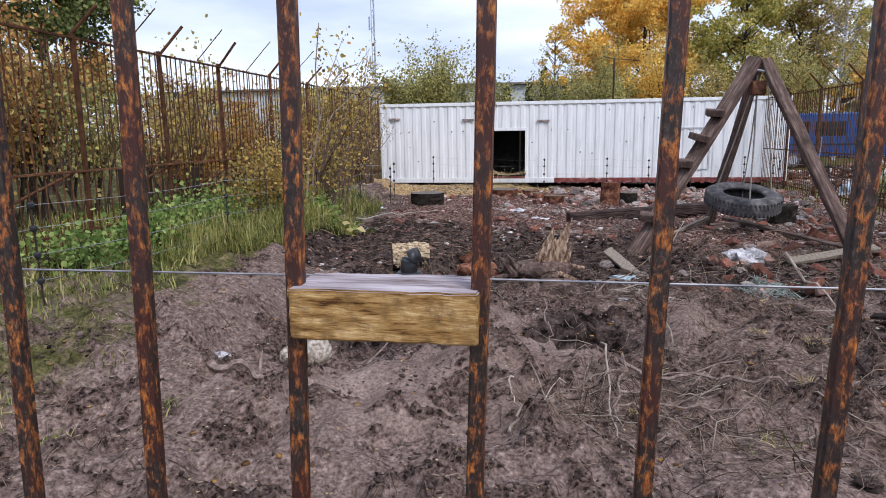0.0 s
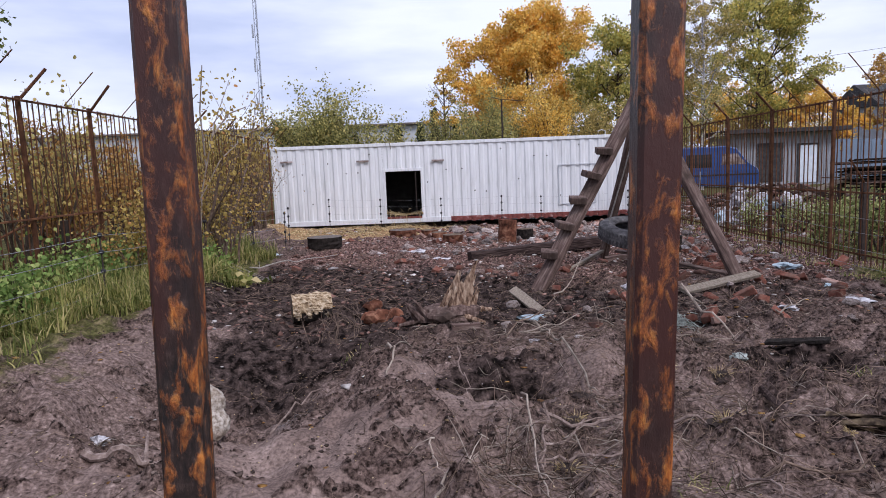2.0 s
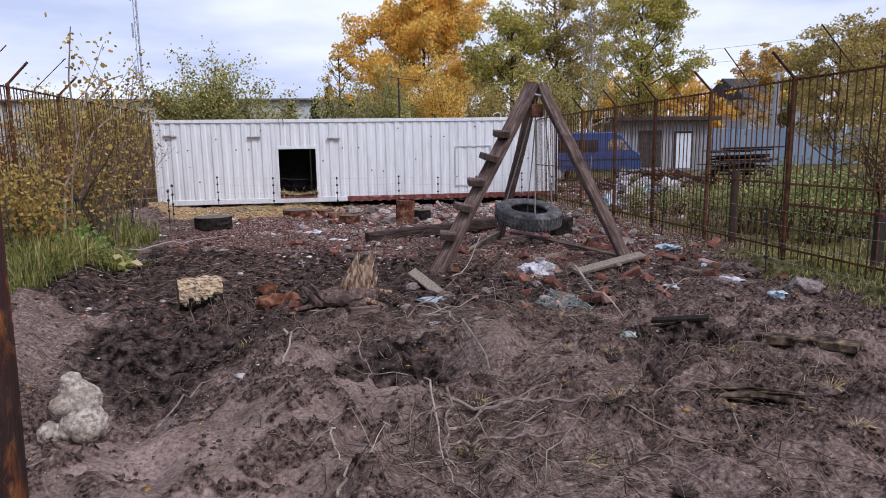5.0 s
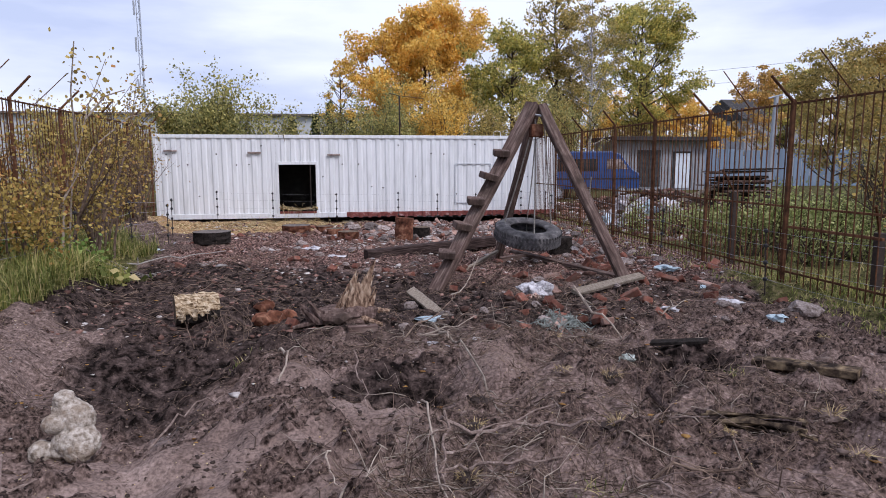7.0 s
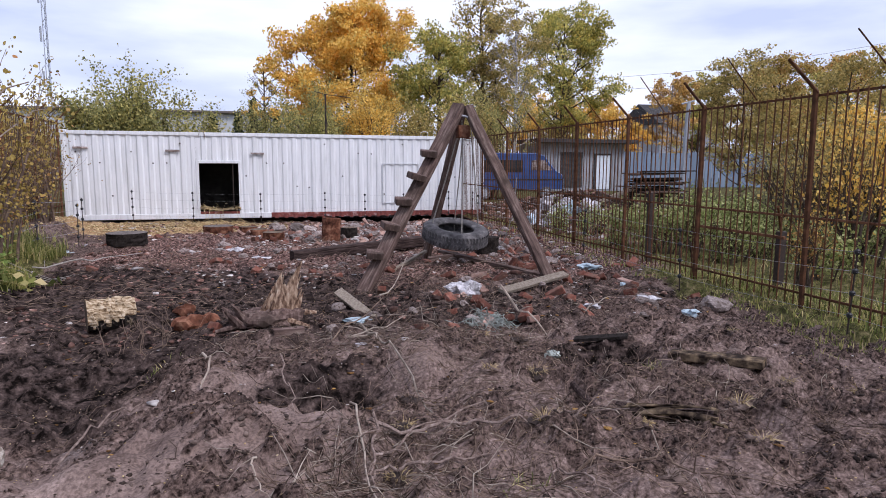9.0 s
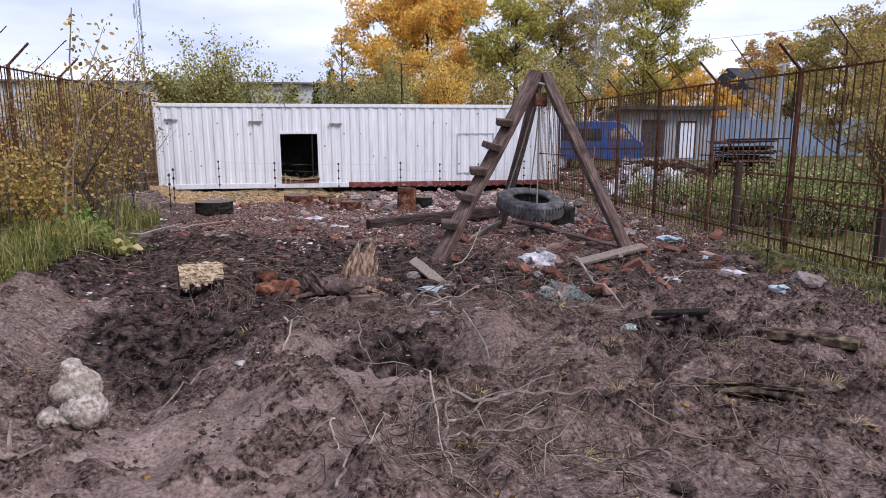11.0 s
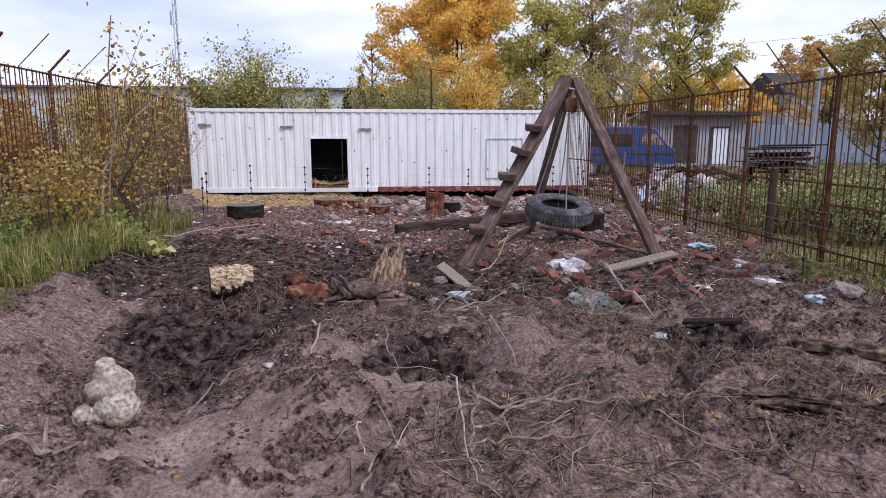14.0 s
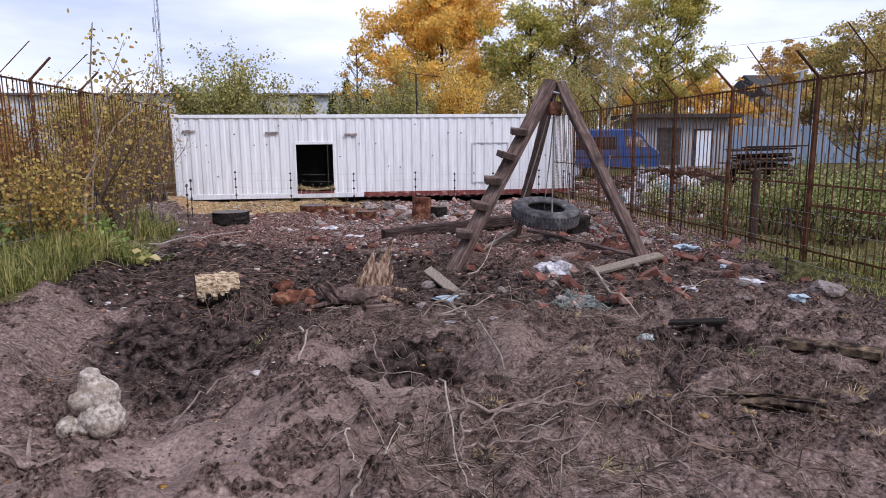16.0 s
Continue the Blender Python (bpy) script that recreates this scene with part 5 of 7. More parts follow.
branch([(-0.2, 6.3, 0.05), (0.4, 6.9, 0.25)], 0.008, TWIG, "thin leaning dry stem", seed=12, forks=1)
branch([(1.75, 6.9, 0.3), (2.0, 6.2, 0)], 0.014, PALE_TWIG, "dry pale stalk standing in rubble", seed=13, forks=2)
branch([(2.6, 6.6, 0.02), (3.1, 7.0, 0.06)], 0.01, PALE_TWIG, "pale forked branch on soil", seed=14, forks=3)
branch([(0.9, 3.4, 0), (1.4, 3.3, 0.04), (1.5, 3.05, 0)], 0.008, TWIG, "thin dry branch on soil", seed=15, forks=3)
branch([(-4.3, 11.4, 0.1), (-3.6, 12.0, 0.1), (-3.0, 13.0, 0.0)], 0.012, ROPE, "thin grey branch by the bush", seed=16, forks=1)
branch([(0.55, 7.9, 0.02), (1.3, 9.8, 0.2)], 0.01, PALE_TWIG, "pale lath-like stick under the tripod", seed=17, forks=0)
for k in range(9):
    x, y = -2.1 + r5.gauss(0, 0.13), 6.85 + r5.gauss(0, 0.1)
    branch([(x, y, 0), (x + r5.gauss(0, 0.03), y, 0.2), (x + r5.gauss(0, 0.07), y + r5.gauss(0, 0.04), r5.uniform(0.3, 0.42))], 0.0045, TWIG, "dry upright weed stalk", 0.0, 40 + k, 1)


def turf(x, y, r, seed):
    """A torn clump of turf: dark earth with dead grass and roots."""
    rr = random.Random(seed)
    root = thing("turf_clump", "torn clump of dark turf with dead roots", "turf", "turf clumps")
    z = hz(x, y)
    part("earth", Build().lump((x, y, z + r * 0.25), (r * 1.2, r, r * 0.55), seed, 0.3, 3), CLOD if seed % 3 else CLOD_DARK, root)
    b = Build()
    for k in range(46):
        a = rr.uniform(0, 6.28)
        p = Vector((x + r * 0.8 * math.cos(a) * rr.random(), y + r * 0.7 * math.sin(a) * rr.random(), z + r * 0.5))
        d = Vector((math.cos(a) * rr.uniform(0.3, 1.2), math.sin(a) * rr.uniform(0.3, 1.2), rr.uniform(-0.1, 0.8))) * r * rr.uniform(0.7, 1.5)
        b.tube([p, p + d * 0.5 + Vector((0, 0, r * 0.2)), p + d], [0.0022, 0.0016, 0.0007], 3, False)
    part("dead_grass", b, TWIG if seed % 2 else STRAW, root)


for k in range(30):
    x, y = r5.uniform(-0.2, 4.2), r5.uniform(2.9, 6.4)
    turf(x, y, r5.uniform(0.03, 0.085), 300 + k)
# ---- countless small stuff ----


def scatter_lumps(name, xy, size, mat, label, flat=0.65, sink=0.45, seed=1):
    g = np.random.default_rng(seed)
    bm = bmesh.new()
    bmesh.ops.create_icosphere(bm, subdivisions=1, radius=1)
    base = np.array([v.co[:] for v in bm.verts])
    bm.verts.index_update()
    fc = np.array([[v.index for v in f.verts] for f in bm.faces])
    bm.free()
    n = len(xy)
    v = base[None] * (1 + g.normal(0, 0.2, (n, len(base), 1)))
    v = v * size[:, None, None] * np.stack([g.uniform(0.7, 1.5, n), g.uniform(0.6, 1.1, n), g.uniform(0.6, 1.1, n) * flat], -1)[:, None]
    a = g.uniform(0, 6.28, n)
    c, s = np.cos(a)[:, None], np.sin(a)[:, None]
    x, y = v[..., 0] * c - v[..., 1] * s, v[..., 0] * s + v[..., 1] * c
    z = v[..., 2] + (height(xy[:, 0], xy[:, 1]) + size * flat * (0.5 - sink))[:, None]
    V = np.stack([x + xy[:, :1], y + xy[:, 1:], z], -1).reshape(-1, 3)
    F = (fc[None] + (np.arange(n) * len(base))[:, None, None]).reshape(-1, 3)
    return fill(name, V, F, mat, label, "debris")


def scatter_sticks(name, xy, length, r, mat, label, up=0.12, curl=0.35, seed=1, seg=4):
    """Thin crooked three-sided stems lying about."""
    g = np.random.default_rng(seed)
    n = len(xy)
    a = g.uniform(0, 6.28, n)
    p = np.zeros((n, seg + 1, 3))
    p[:, 0, :2] = xy
    da = a.copy()
    el = np.abs(g.normal(0, up, n))
    zoff = np.zeros(n)
    off = np.zeros((n, seg + 1))
    for k in range(seg):
        da = da + g.normal(0, curl, n)
        st = length / seg
        p[:, k + 1, 0] = p[:, k, 0] + np.cos(da) * st
        p[:, k + 1, 1] = p[:, k, 1] + np.sin(da) * st
        off[:, k + 1] = off[:, k] + el * st * g.uniform(-0.7, 1.3, n)
    p[..., 2] = height(p[..., 0], p[..., 1]) + np.maximum(off, -0.01) + r[:, None] * 0.6
    w = np.linspace(1, 0.35, seg + 1)[None, :, None] * r[:, None, None]
    nx_, ny_ = -np.sin(a)[:, None, None], np.cos(a)[:, None, None]
    tri = [(0.0, 1.0), (0.87, -0.5), (-0.87, -0.5)]
    V = np.stack([p + np.concatenate([nx_ * w * u, ny_ * w * u, w * q], -1) for u, q in tri], 2)
    idx = []
    for k in range(seg):
        for j in range(3):
            j2 = (j + 1) % 3
            idx.append((k * 3 + j, k * 3 + j2, (k + 1) * 3 + j2, (k + 1) * 3 + j))
    idx = np.array(idx)
    m = (seg + 1) * 3
    F = (idx[None] + (np.arange(n) * m)[:, None, None]).reshape(-1, 4)
    return fill(name, V.reshape(-1, 3), F, mat, label, "debris")


def blades(name, xy, h, mat, label, cat, w=0.006, lean=0.35, seed=1, base=None):
    """Grass: each blade a bent tapering strip of three quads' worth of verts."""
    g = np.random.default_rng(seed)
    n = len(xy)
    a, ln = g.uniform(0, 6.28, n), np.abs(g.normal(0.3, lean, n))
    z0 = height(xy[:, 0], xy[:, 1]) - 0.01
    dx, dy = np.cos(a), np.sin(a)
    ws = w * g.uniform(0.6, 1.4, n)
    V = []
    for t, wk in ((0, 1), (0.4, 0.9), (0.75, 0.6), (1, 0.08)):
        cx, cy = xy[:, 0] + dx * ln * h * t * t, xy[:, 1] + dy * ln * h * t * t
        cz = z0 + h * t * (1 - 0.35 * ln * t)
        for s in (-1, 1):
            V.append(np.stack([cx - dy * ws * wk * s, cy + dx * ws * wk * s, cz], -1))
    V = np.stack(V, 1)
    f = np.array([(0, 1, 3, 2), (2, 3, 5, 4), (4, 5, 7, 6)])
    F = (f[None] + (np.arange(n) * 8)[:, None, None]).reshape(-1, 4)
    return fill(name, V.reshape(-1, 3), F, mat, label, cat)


def spread(n, x0, x1, y0, y1, seed, power=1.0):
    g = np.random.default_rng(seed)
    return np.stack([g.uniform(x0, x1, n), y0 + (y1 - y0) * g.random(n) ** power], -1)


def clumpy(xy, freq, level, seed):
    return xy[lattice(xy[:, 0] * freq, xy[:, 1] * freq, seed) > level]


g0 = np.random.default_rng(5)
xy = spread(12000, -4.6, 5.2, 1.6, 12.5, 31, 1.3)
xy = xy[crumbly(xy[:, 0], xy[:, 1]) > 0.2]
dk = masks(xy[:, 0], xy[:, 1])["dark"] + 0.25 * lattice(xy[:, 0] * 3, xy[:, 1] * 3, 9)
for nm, sel, mat, lb in (("soil_clods", dk < 0.42, CLOD, "crumbly brown clods of dug soil"), ("peat_clods", dk >= 0.42, CLOD_DARK, "black clods of damp soil")):
    p = xy[sel]
    scatter_lumps(nm, p, np.clip(g0.lognormal(-4.65, 0.6, len(p)), 0.005, 0.034), mat, lb, seed=len(nm))
xy = spread(7600, -4.0, 5.3, 6.9, 19.6, 33, 0.9)
xy = clumpy(xy, 0.9, -0.3, 72)
scatter_lumps("brick_crumbs", xy, np.clip(g0.lognormal(-3.9, 0.5, len(xy)), 0.01, 0.07), BITS_RED, "crumbs of brick and reddish rubble", seed=3)
xy = np.concatenate([clumpy(spread(2600, -4.4, 5.3, 9.5, 19.4, 34), 0.8, 0.05, 73), spread(200, -4.0, 5.0, 4.5, 10, 35), spread(300, 2.6, 5.2, 8, 17, 36), spread(2800, -1.2, 5.0, 12.8, 18.4, 38)])
scatter_lumps("pale_crumbs", xy, np.clip(g0.lognormal(-3.85, 0.55, len(xy)), 0.008, 0.1) * (0.5 + 0.5 * step(5, 11, xy[:, 1])), BITS_PALE, "scattered pale plaster and paper crumbs", flat=0.4, seed=4)
xy = clumpy(spread(5200, -4.8, 5.2, 1.7, 9.5, 41, 1.2), 1.1, -0.35, 74)
xy = xy[masks(xy[:, 0], xy[:, 1])["sand"] + 0.3 * lattice(xy[:, 0] * 2, xy[:, 1] * 2, 19) < 0.35]
scatter_sticks("dry_twigs", xy, g0.uniform(0.06, 0.34, len(xy)), g0.uniform(0.0012, 0.0036, len(xy)), TWIG, "tangled dry twigs and roots on the soil", 0.25, 0.4, 5)
xy = np.concatenate([np.stack([g0.normal(cx, s, n), g0.normal(cy, s * 0.8, n)], -1) for cx, cy, s, n in ((-0.35, 3.6, 0.3, 320), (0.6, 6.0, 0.5, 260), (1.3, 5.9, 0.5, 240), (-0.6, 6.4, 0.6, 240), (2.2, 4.4, 0.5, 260), (0.6, 3.5, 0.6, 420), (0.4, 4.6, 0.5, 220), (2.6, 3.6, 0.7, 300), (1.3, 4.8, 0.7, 260), (1.6, 7.6, 0.8, 200))])
scatter_sticks("brushwood", xy, g0.uniform(0.1, 0.5, len(xy)), g0.uniform(0.0014, 0.0042, len(xy)), TWIG, "heaps of thin dry brushwood", 0.5, 0.45, 6)
xy = np.concatenate([np.stack([g0.normal(cx, s, n), g0.normal(cy, s * 0.8, n)], -1) for cx, cy, s, n in ((-0.3, 3.6, 0.25, 40), (0.6, 3.7, 0.5, 50), (0.7, 6.2, 0.7, 60), (1.6, 6.9, 0.8, 50), (2.3, 4.6, 0.6, 30), (-0.6, 6.6, 0.6, 35))])
scatter_sticks("bleached_sticks", xy, g0.uniform(0.18, 0.6, len(xy)), g0.uniform(0.003, 0.0062, len(xy)), PALE_TWIG, "crooked bleached sticks strewn over the soil", 0.3, 0.35, 16)
xy = spread(52000, -4.4, 5.0, 1.9, 9.0, 48, 1.25)
xy = xy[crumbly(xy[:, 0], xy[:, 1]) > 0.35 + 0.5 * np.random.default_rng(6).random(len(xy))]
for nm, sl, mat, lb in (("dark_crumbs", slice(0, None, 2), CLOD_DARK, "small dark crumbs of damp soil"), ("brown_crumbs", slice(1, None, 2), CLOD, "small brown crumbs of loose soil")):
    p = xy[sl]
    scatter_lumps(nm, p, np.clip(g0.lognormal(-5.0, 0.5, len(p)), 0.004, 0.018), mat, lb, flat=0.8, sink=0.35, seed=len(nm) + 1)
xy = spread(9000, -3.6, 1.0, 2.2, 6.2, 49, 1.2)
xy = xy[(crumbly(xy[:, 0], xy[:, 1]) < 0.4) & (lattice(xy[:, 0] * 5, xy[:, 1] * 5, 50) > -0.1)]
scatter_lumps("sand_crumbs", xy, np.clip(g0.lognormal(-5.1, 0.6, len(xy)), 0.003, 0.022), CLOD, "small crumbs lying on trodden sand", flat=0.6, sink=0.35, seed=21)
xy = spread(2600, -4.2, 5.0, 2.2, 9.0, 55, 1.2)
scatter_lumps("pale_flecks", xy, g0.uniform(0.003, 0.008, len(xy)), STRAW, "pale flecks of chaff and bark on the soil", flat=0.4, sink=0.0, seed=22)
xy = clumpy(spread(4200, -4.8, 5.2, 1.5, 8.5, 43, 1.2), 1.7, 0.3, 75)
xy = xy[masks(xy[:, 0], xy[:, 1])["sand"] < 0.3]
scatter_sticks("root_fibres", xy, g0.uniform(0.04, 0.2, len(xy)), g0.uniform(0.0008, 0.002, len(xy)), TWIG, "fine pale root fibres and dead grass", 0.5, 0.6, 7, 3)
xy = np.concatenate([np.stack([g0.normal(-2.05, 0.35, 1600), g0.normal(20.35, 0.15, 1600)], -1), np.stack([g0.normal(-2.1, 0.9, 900), g0.normal(18.9, 0.5, 900)], -1)])
xy = xy[(xy[:, 1] < 19.6) | ((xy[:, 0] > DX0 + 0.04) & (xy[:, 0] < DX1 - 0.04))]
sx_ = scatter_sticks("straw", xy, g0.uniform(0.12, 0.35, len(xy)), g0.uniform(0.003, 0.006, len(xy)), STRAW, "loose straw bedding in and before the doorway", 0.5, 0.4, 8, 3)
co = np.empty(len(sx_.data.vertices) * 3, np.float32)
sx_.data.vertices.foreach_get("co", co)
co = co.reshape(-1, 3)
ins_ = co[:, 1] > 19.85
co[ins_, 2] = np.maximum(co[ins_, 2] + 0.24, 0.34) + 0.12 * np.clip(np.abs(co[ins_, 0] + 2.05) / 0.5, 0, 1) * g0.random(ins_.sum())
sx_.data.vertices.foreach_set("co", co.ravel())
xy = np.stack([g0.normal(-3.4, 1.5, 3600), g0.normal(18.2, 0.8, 3600)], -1)
xy = xy[(xy[:, 1] < 19.7) & (xy[:, 0] > -6)]
scatter_lumps("wood_chips", xy, g0.uniform(0.012, 0.04, len(xy)), STRAW, "spread of pale wood chips and sawdust", 0.4, 0.1, 9)
xy = spread(520, -4.5, 5.2, 2.0, 14, 44)
scatter_lumps("fallen_leaves", xy, g0.uniform(0.012, 0.03, len(xy)), LEAF_RUSSET, "scattered fallen brown leaves", 0.12, 0.0, 10)

xy = clumpy(spread(3600, -3.8, 5.0, 7.0, 14.5, 46), 0.9, -0.3, 78)
scatter_sticks("rubble_sticks", xy, g0.uniform(0.1, 0.5, len(xy)), g0.uniform(0.0025, 0.007, len(xy)), TWIG, "broken sticks and laths among the rubble", 0.3, 0.3, 15)
# grass
P = np.concatenate([spread(30000, -6.1, -4.1, 6.3, 14.5, 51), spread(3600, -6.0, -3.6, 1.8, 6.6, 52), spread(9000, -9, -6.2, 3, 20, 58)])
keep = (P[:, 0] < -4.35 + 0.35 * lattice(P[:, 1] * 1.5, P[:, 0] * 0, 14)) & (lattice(P[:, 0] * 2.2, P[:, 1] * 2.2, 15) > -0.75)
P = P[keep & ((P[:, 1] < 13.5) | (P[:, 0] < -6.2) | (g0.random(len(P)) < 0.12))]
blades("grass_bank", P, g0.uniform(0.08, 0.36, len(P)) * (0.45 + 0.55 * step(5.0, 7.0, P[:, 1])), GRASS, "long green and straw-coloured grass along the fence", "grass", 0.007, 0.6, seed=61)
P = np.concatenate([np.stack([g0.normal(cx, 0.13, 420), g0.normal(cy, 0.13, 420)], -1) for cx, cy in ((-4.75, 7.6), (-4.55, 8.1), (-4.9, 8.4), (-5.1, 7.9), (-4.45, 8.7), (-5.2, 7.1), (-4.8, 9.0), (-4.4, 9.4))])
blades("grass_tussocks", P, g0.uniform(0.25, 0.55, len(P)), GRASS, "long arching yellow-green grass tussocks", "grass", 0.006, 0.9, seed=64)
P = np.concatenate([spread(12000, 4.2, 6.4, 2.4, 9.2, 53), spread(9000, 5.5, 12, 4, 20, 54), spread(1500, 4.6, 5.4, 9, 18, 57)])
P = P[(P[:, 0] > 4.55 + 0.3 * lattice(P[:, 1] * 1.5, P[:, 0] * 0, 16)) & (lattice(P[:, 0] * 2.2, P[:, 1] * 2.2, 17) > -0.6)]
P = P[g0.random(len(P)) < np.where(P[:, 0] < 5.4, 0.5, 0.8)]
blades("grass_verge", P, g0.uniform(0.04, 0.15, len(P)) * np.where(P[:, 0] < 5.4, 0.8, 1.3), GRASS, "patchy green grass along and beyond the fence", "grass", 0.006, 0.6, seed=62)
P = np.concatenate([np.stack([g0.normal(cx, 0.06, 26), g0.normal(cy, 0.05, 26)], -1) for cx, cy in ((-1.75, 6.3), (0.55, 3.3), (-2.9, 3.1), (-3.6, 3.6), (2.4, 4.9), (-3.3, 2.7), (-4.2, 4.2), (-3.9, 3.0), (3.9, 4.6), (4.3, 5.2))])
blades("weed_tufts", P, g0.uniform(0.03, 0.11, len(P)), GRASS, "small tufts of weeds in bare soil", "grass", 0.004, 0.8, seed=63)

# ---- trees and bushes ----


def leaf_cards(pts, size, seed, droop=0.3, rounded=False):
    """Small folded leaves at points; rounded ones have six verts."""
    g = np.random.default_rng(seed)
    n = len(pts)
    u = g.normal(0, 1, (n, 3))
    u[:, 2] -= droop
    u /= np.linalg.norm(u, axis=1)[:, None]
    w = np.cross(u, g.normal(0, 1, (n, 3)))
    w /= np.linalg.norm(w, axis=1)[:, None]
    s = size * g.uniform(0.6, 1.35, n)[:, None]
    nrm = np.cross(u, w)
    if rounded:
        V = np.stack([pts] + [pts + u * s * a + w * s * b + nrm * s * 0.1 for a, b in ((0.25, 0.36), (0.65, 0.4), (1.0, 0.0), (0.65, -0.4), (0.25, -0.36))], 1)
        F = (np.array([[0, 1, 3], [1, 2, 3], [0, 3, 5], [3, 4, 5]])[None] + (np.arange(n) * 6)[:, None, None]).reshape(-1, 3)
        return V.reshape(-1, 3), F
    V = np.stack([pts, pts + u * s * 0.5 + w * s * 0.42 + nrm * s * 0.1, pts + u * s, pts + u * s * 0.5 - w * s * 0.42 + nrm * s * 0.1], 1)
    F = (np.array([[0, 1, 2], [0, 2, 3]])[None] + (np.arange(n) * 4)[:, None, None]).reshape(-1, 3)
    return V.reshape(-1, 3), F


def grow(b, p, d, length, r, depth, rr, tips, spread_=0.55, up=0.15, split=3, minr=0.006, wob=0.1):
    """A tapering wavy limb that forks; gathers places for leaves in tips."""
    pts, rad = [Vector(p)], [r]
    n = 4
    for k in range(n):
        d = (d + Vector((rr.gauss(0, wob), rr.gauss(0, wob), rr.gauss(0, wob) + up * 0.15))).normalized()
        pts.append(pts[-1] + d * length / n)
        rad.append(r * (1 - 0.45 * (k + 1) / n))
    b.tube(pts, [max(minr * 0.6, x) for x in rad], 6 if depth > 1 else 4, False)
    if depth <= 1:
        for q in pts[1:]:
            tips.append((q, length))
    if depth <= 0:
        return
    for k in range(split + (depth > 2)):
        i = rr.choice((2, 3, 4, 4)) if depth > 1 else rr.choice((1, 2, 3, 4))
        e = (d + Vector((rr.gauss(0, spread_), rr.gauss(0, spread_), rr.gauss(0, spread_ * 0.7) + up))).normalized()
        grow(b, pts[i], e, length * rr.uniform(0.6, 0.82), rad[i] * 0.62, depth - 1, rr, tips, spread_, up, split, minr, wob)


def tree(name, label, x, y, h, crown_w, leaf, leaf_n, leaf_s, bark=BARK, seed=1, trunk_r=0.2, clear=0.25, depth=4, bare=0.0, scatter=0.5, shape=1.0, cat="tree", group="trees"):
    rr = random.Random(seed)
    g = np.random.default_rng(seed)
    root = thing(name, label, cat, group)
    z0 = hz(x, y) - 0.1
    b, tips = Build(), []
    n = 10
    pts = [Vector((x + 0.12 * noise.noise(Vector((k * 0.4, seed, 0))) * h * 0.15, y + 0.1 * noise.noise(Vector((k * 0.4, seed, 7))), z0 + h * 0.84 * k / n)) for k in range(n + 1)]
    b.tube(pts, [trunk_r * (1 - 0.9 * (k / n) ** 0.9) + 0.012 for k in range(n + 1)], 8, False)
    m = int(12 + 1.4 * h)
    for k in range(m):
        t = clear + (0.97 - clear) * (k + rr.random()) / m
        i = min(n - 1, int(t * n))
        p = pts[i].lerp(pts[i + 1], t * n - i)
        a = k * 2.4 + rr.uniform(-0.4, 0.4)
        prof_w = math.sin(math.pi * min(1, (t - clear) / (1 - clear) * 0.8 + 0.18)) ** 0.7 * shape + (1 - shape) * (1 - t)
        ln = max(0.3, crown_w * 0.5 * prof_w * rr.uniform(0.75, 1.1)) * 0.66
        d = Vector((math.cos(a), math.sin(a), 0.45 + 0.5 * t)).normalized()
        grow(b, p, d, ln, trunk_r * 0.36 * (1 - 0.7 * t) + 0.008, depth - 2, rr, tips, 0.5, 0.18, 3)
    part("trunk", b, bark, root)
    T = np.array([q[0][:] for q in tips])
    leaf_n, leaf_s = int(leaf_n * 2.6), leaf_s * 0.58
    if len(T) and leaf_n:
        L = np.array([q[1] for q in tips]) ** 1.4
        clumps = max(24, int(leaf_n / 70))
        hub = T[g.choice(len(T), clumps, p=L / L.sum())] + g.normal(0, scatter * 0.45, (clumps, 3))
        size = scatter * g.uniform(0.4, 1.15, clumps)
        pick = g.choice(clumps, leaf_n, p=size ** 2 / (size ** 2).sum())
        way = g.normal(0, 1, (leaf_n, 3))
        way /= np.linalg.norm(way, axis=1)[:, None]
        pos = hub[pick] + way * (size[pick] * g.random(leaf_n) ** 0.45)[:, None] * np.array([1.25, 1.25, 0.7])
        if bare:
            pos = pos[lattice(pos[:, 0] * 0.7 + pos[:, 2] * 0.6, pos[:, 1] * 0.7 - pos[:, 2] * 0.5, seed) > bare]
        V, F = leaf_cards(pos, leaf_s, seed)
        o = fill("crown", V, F, leaf, "", "")
        o.parent = root
    return root


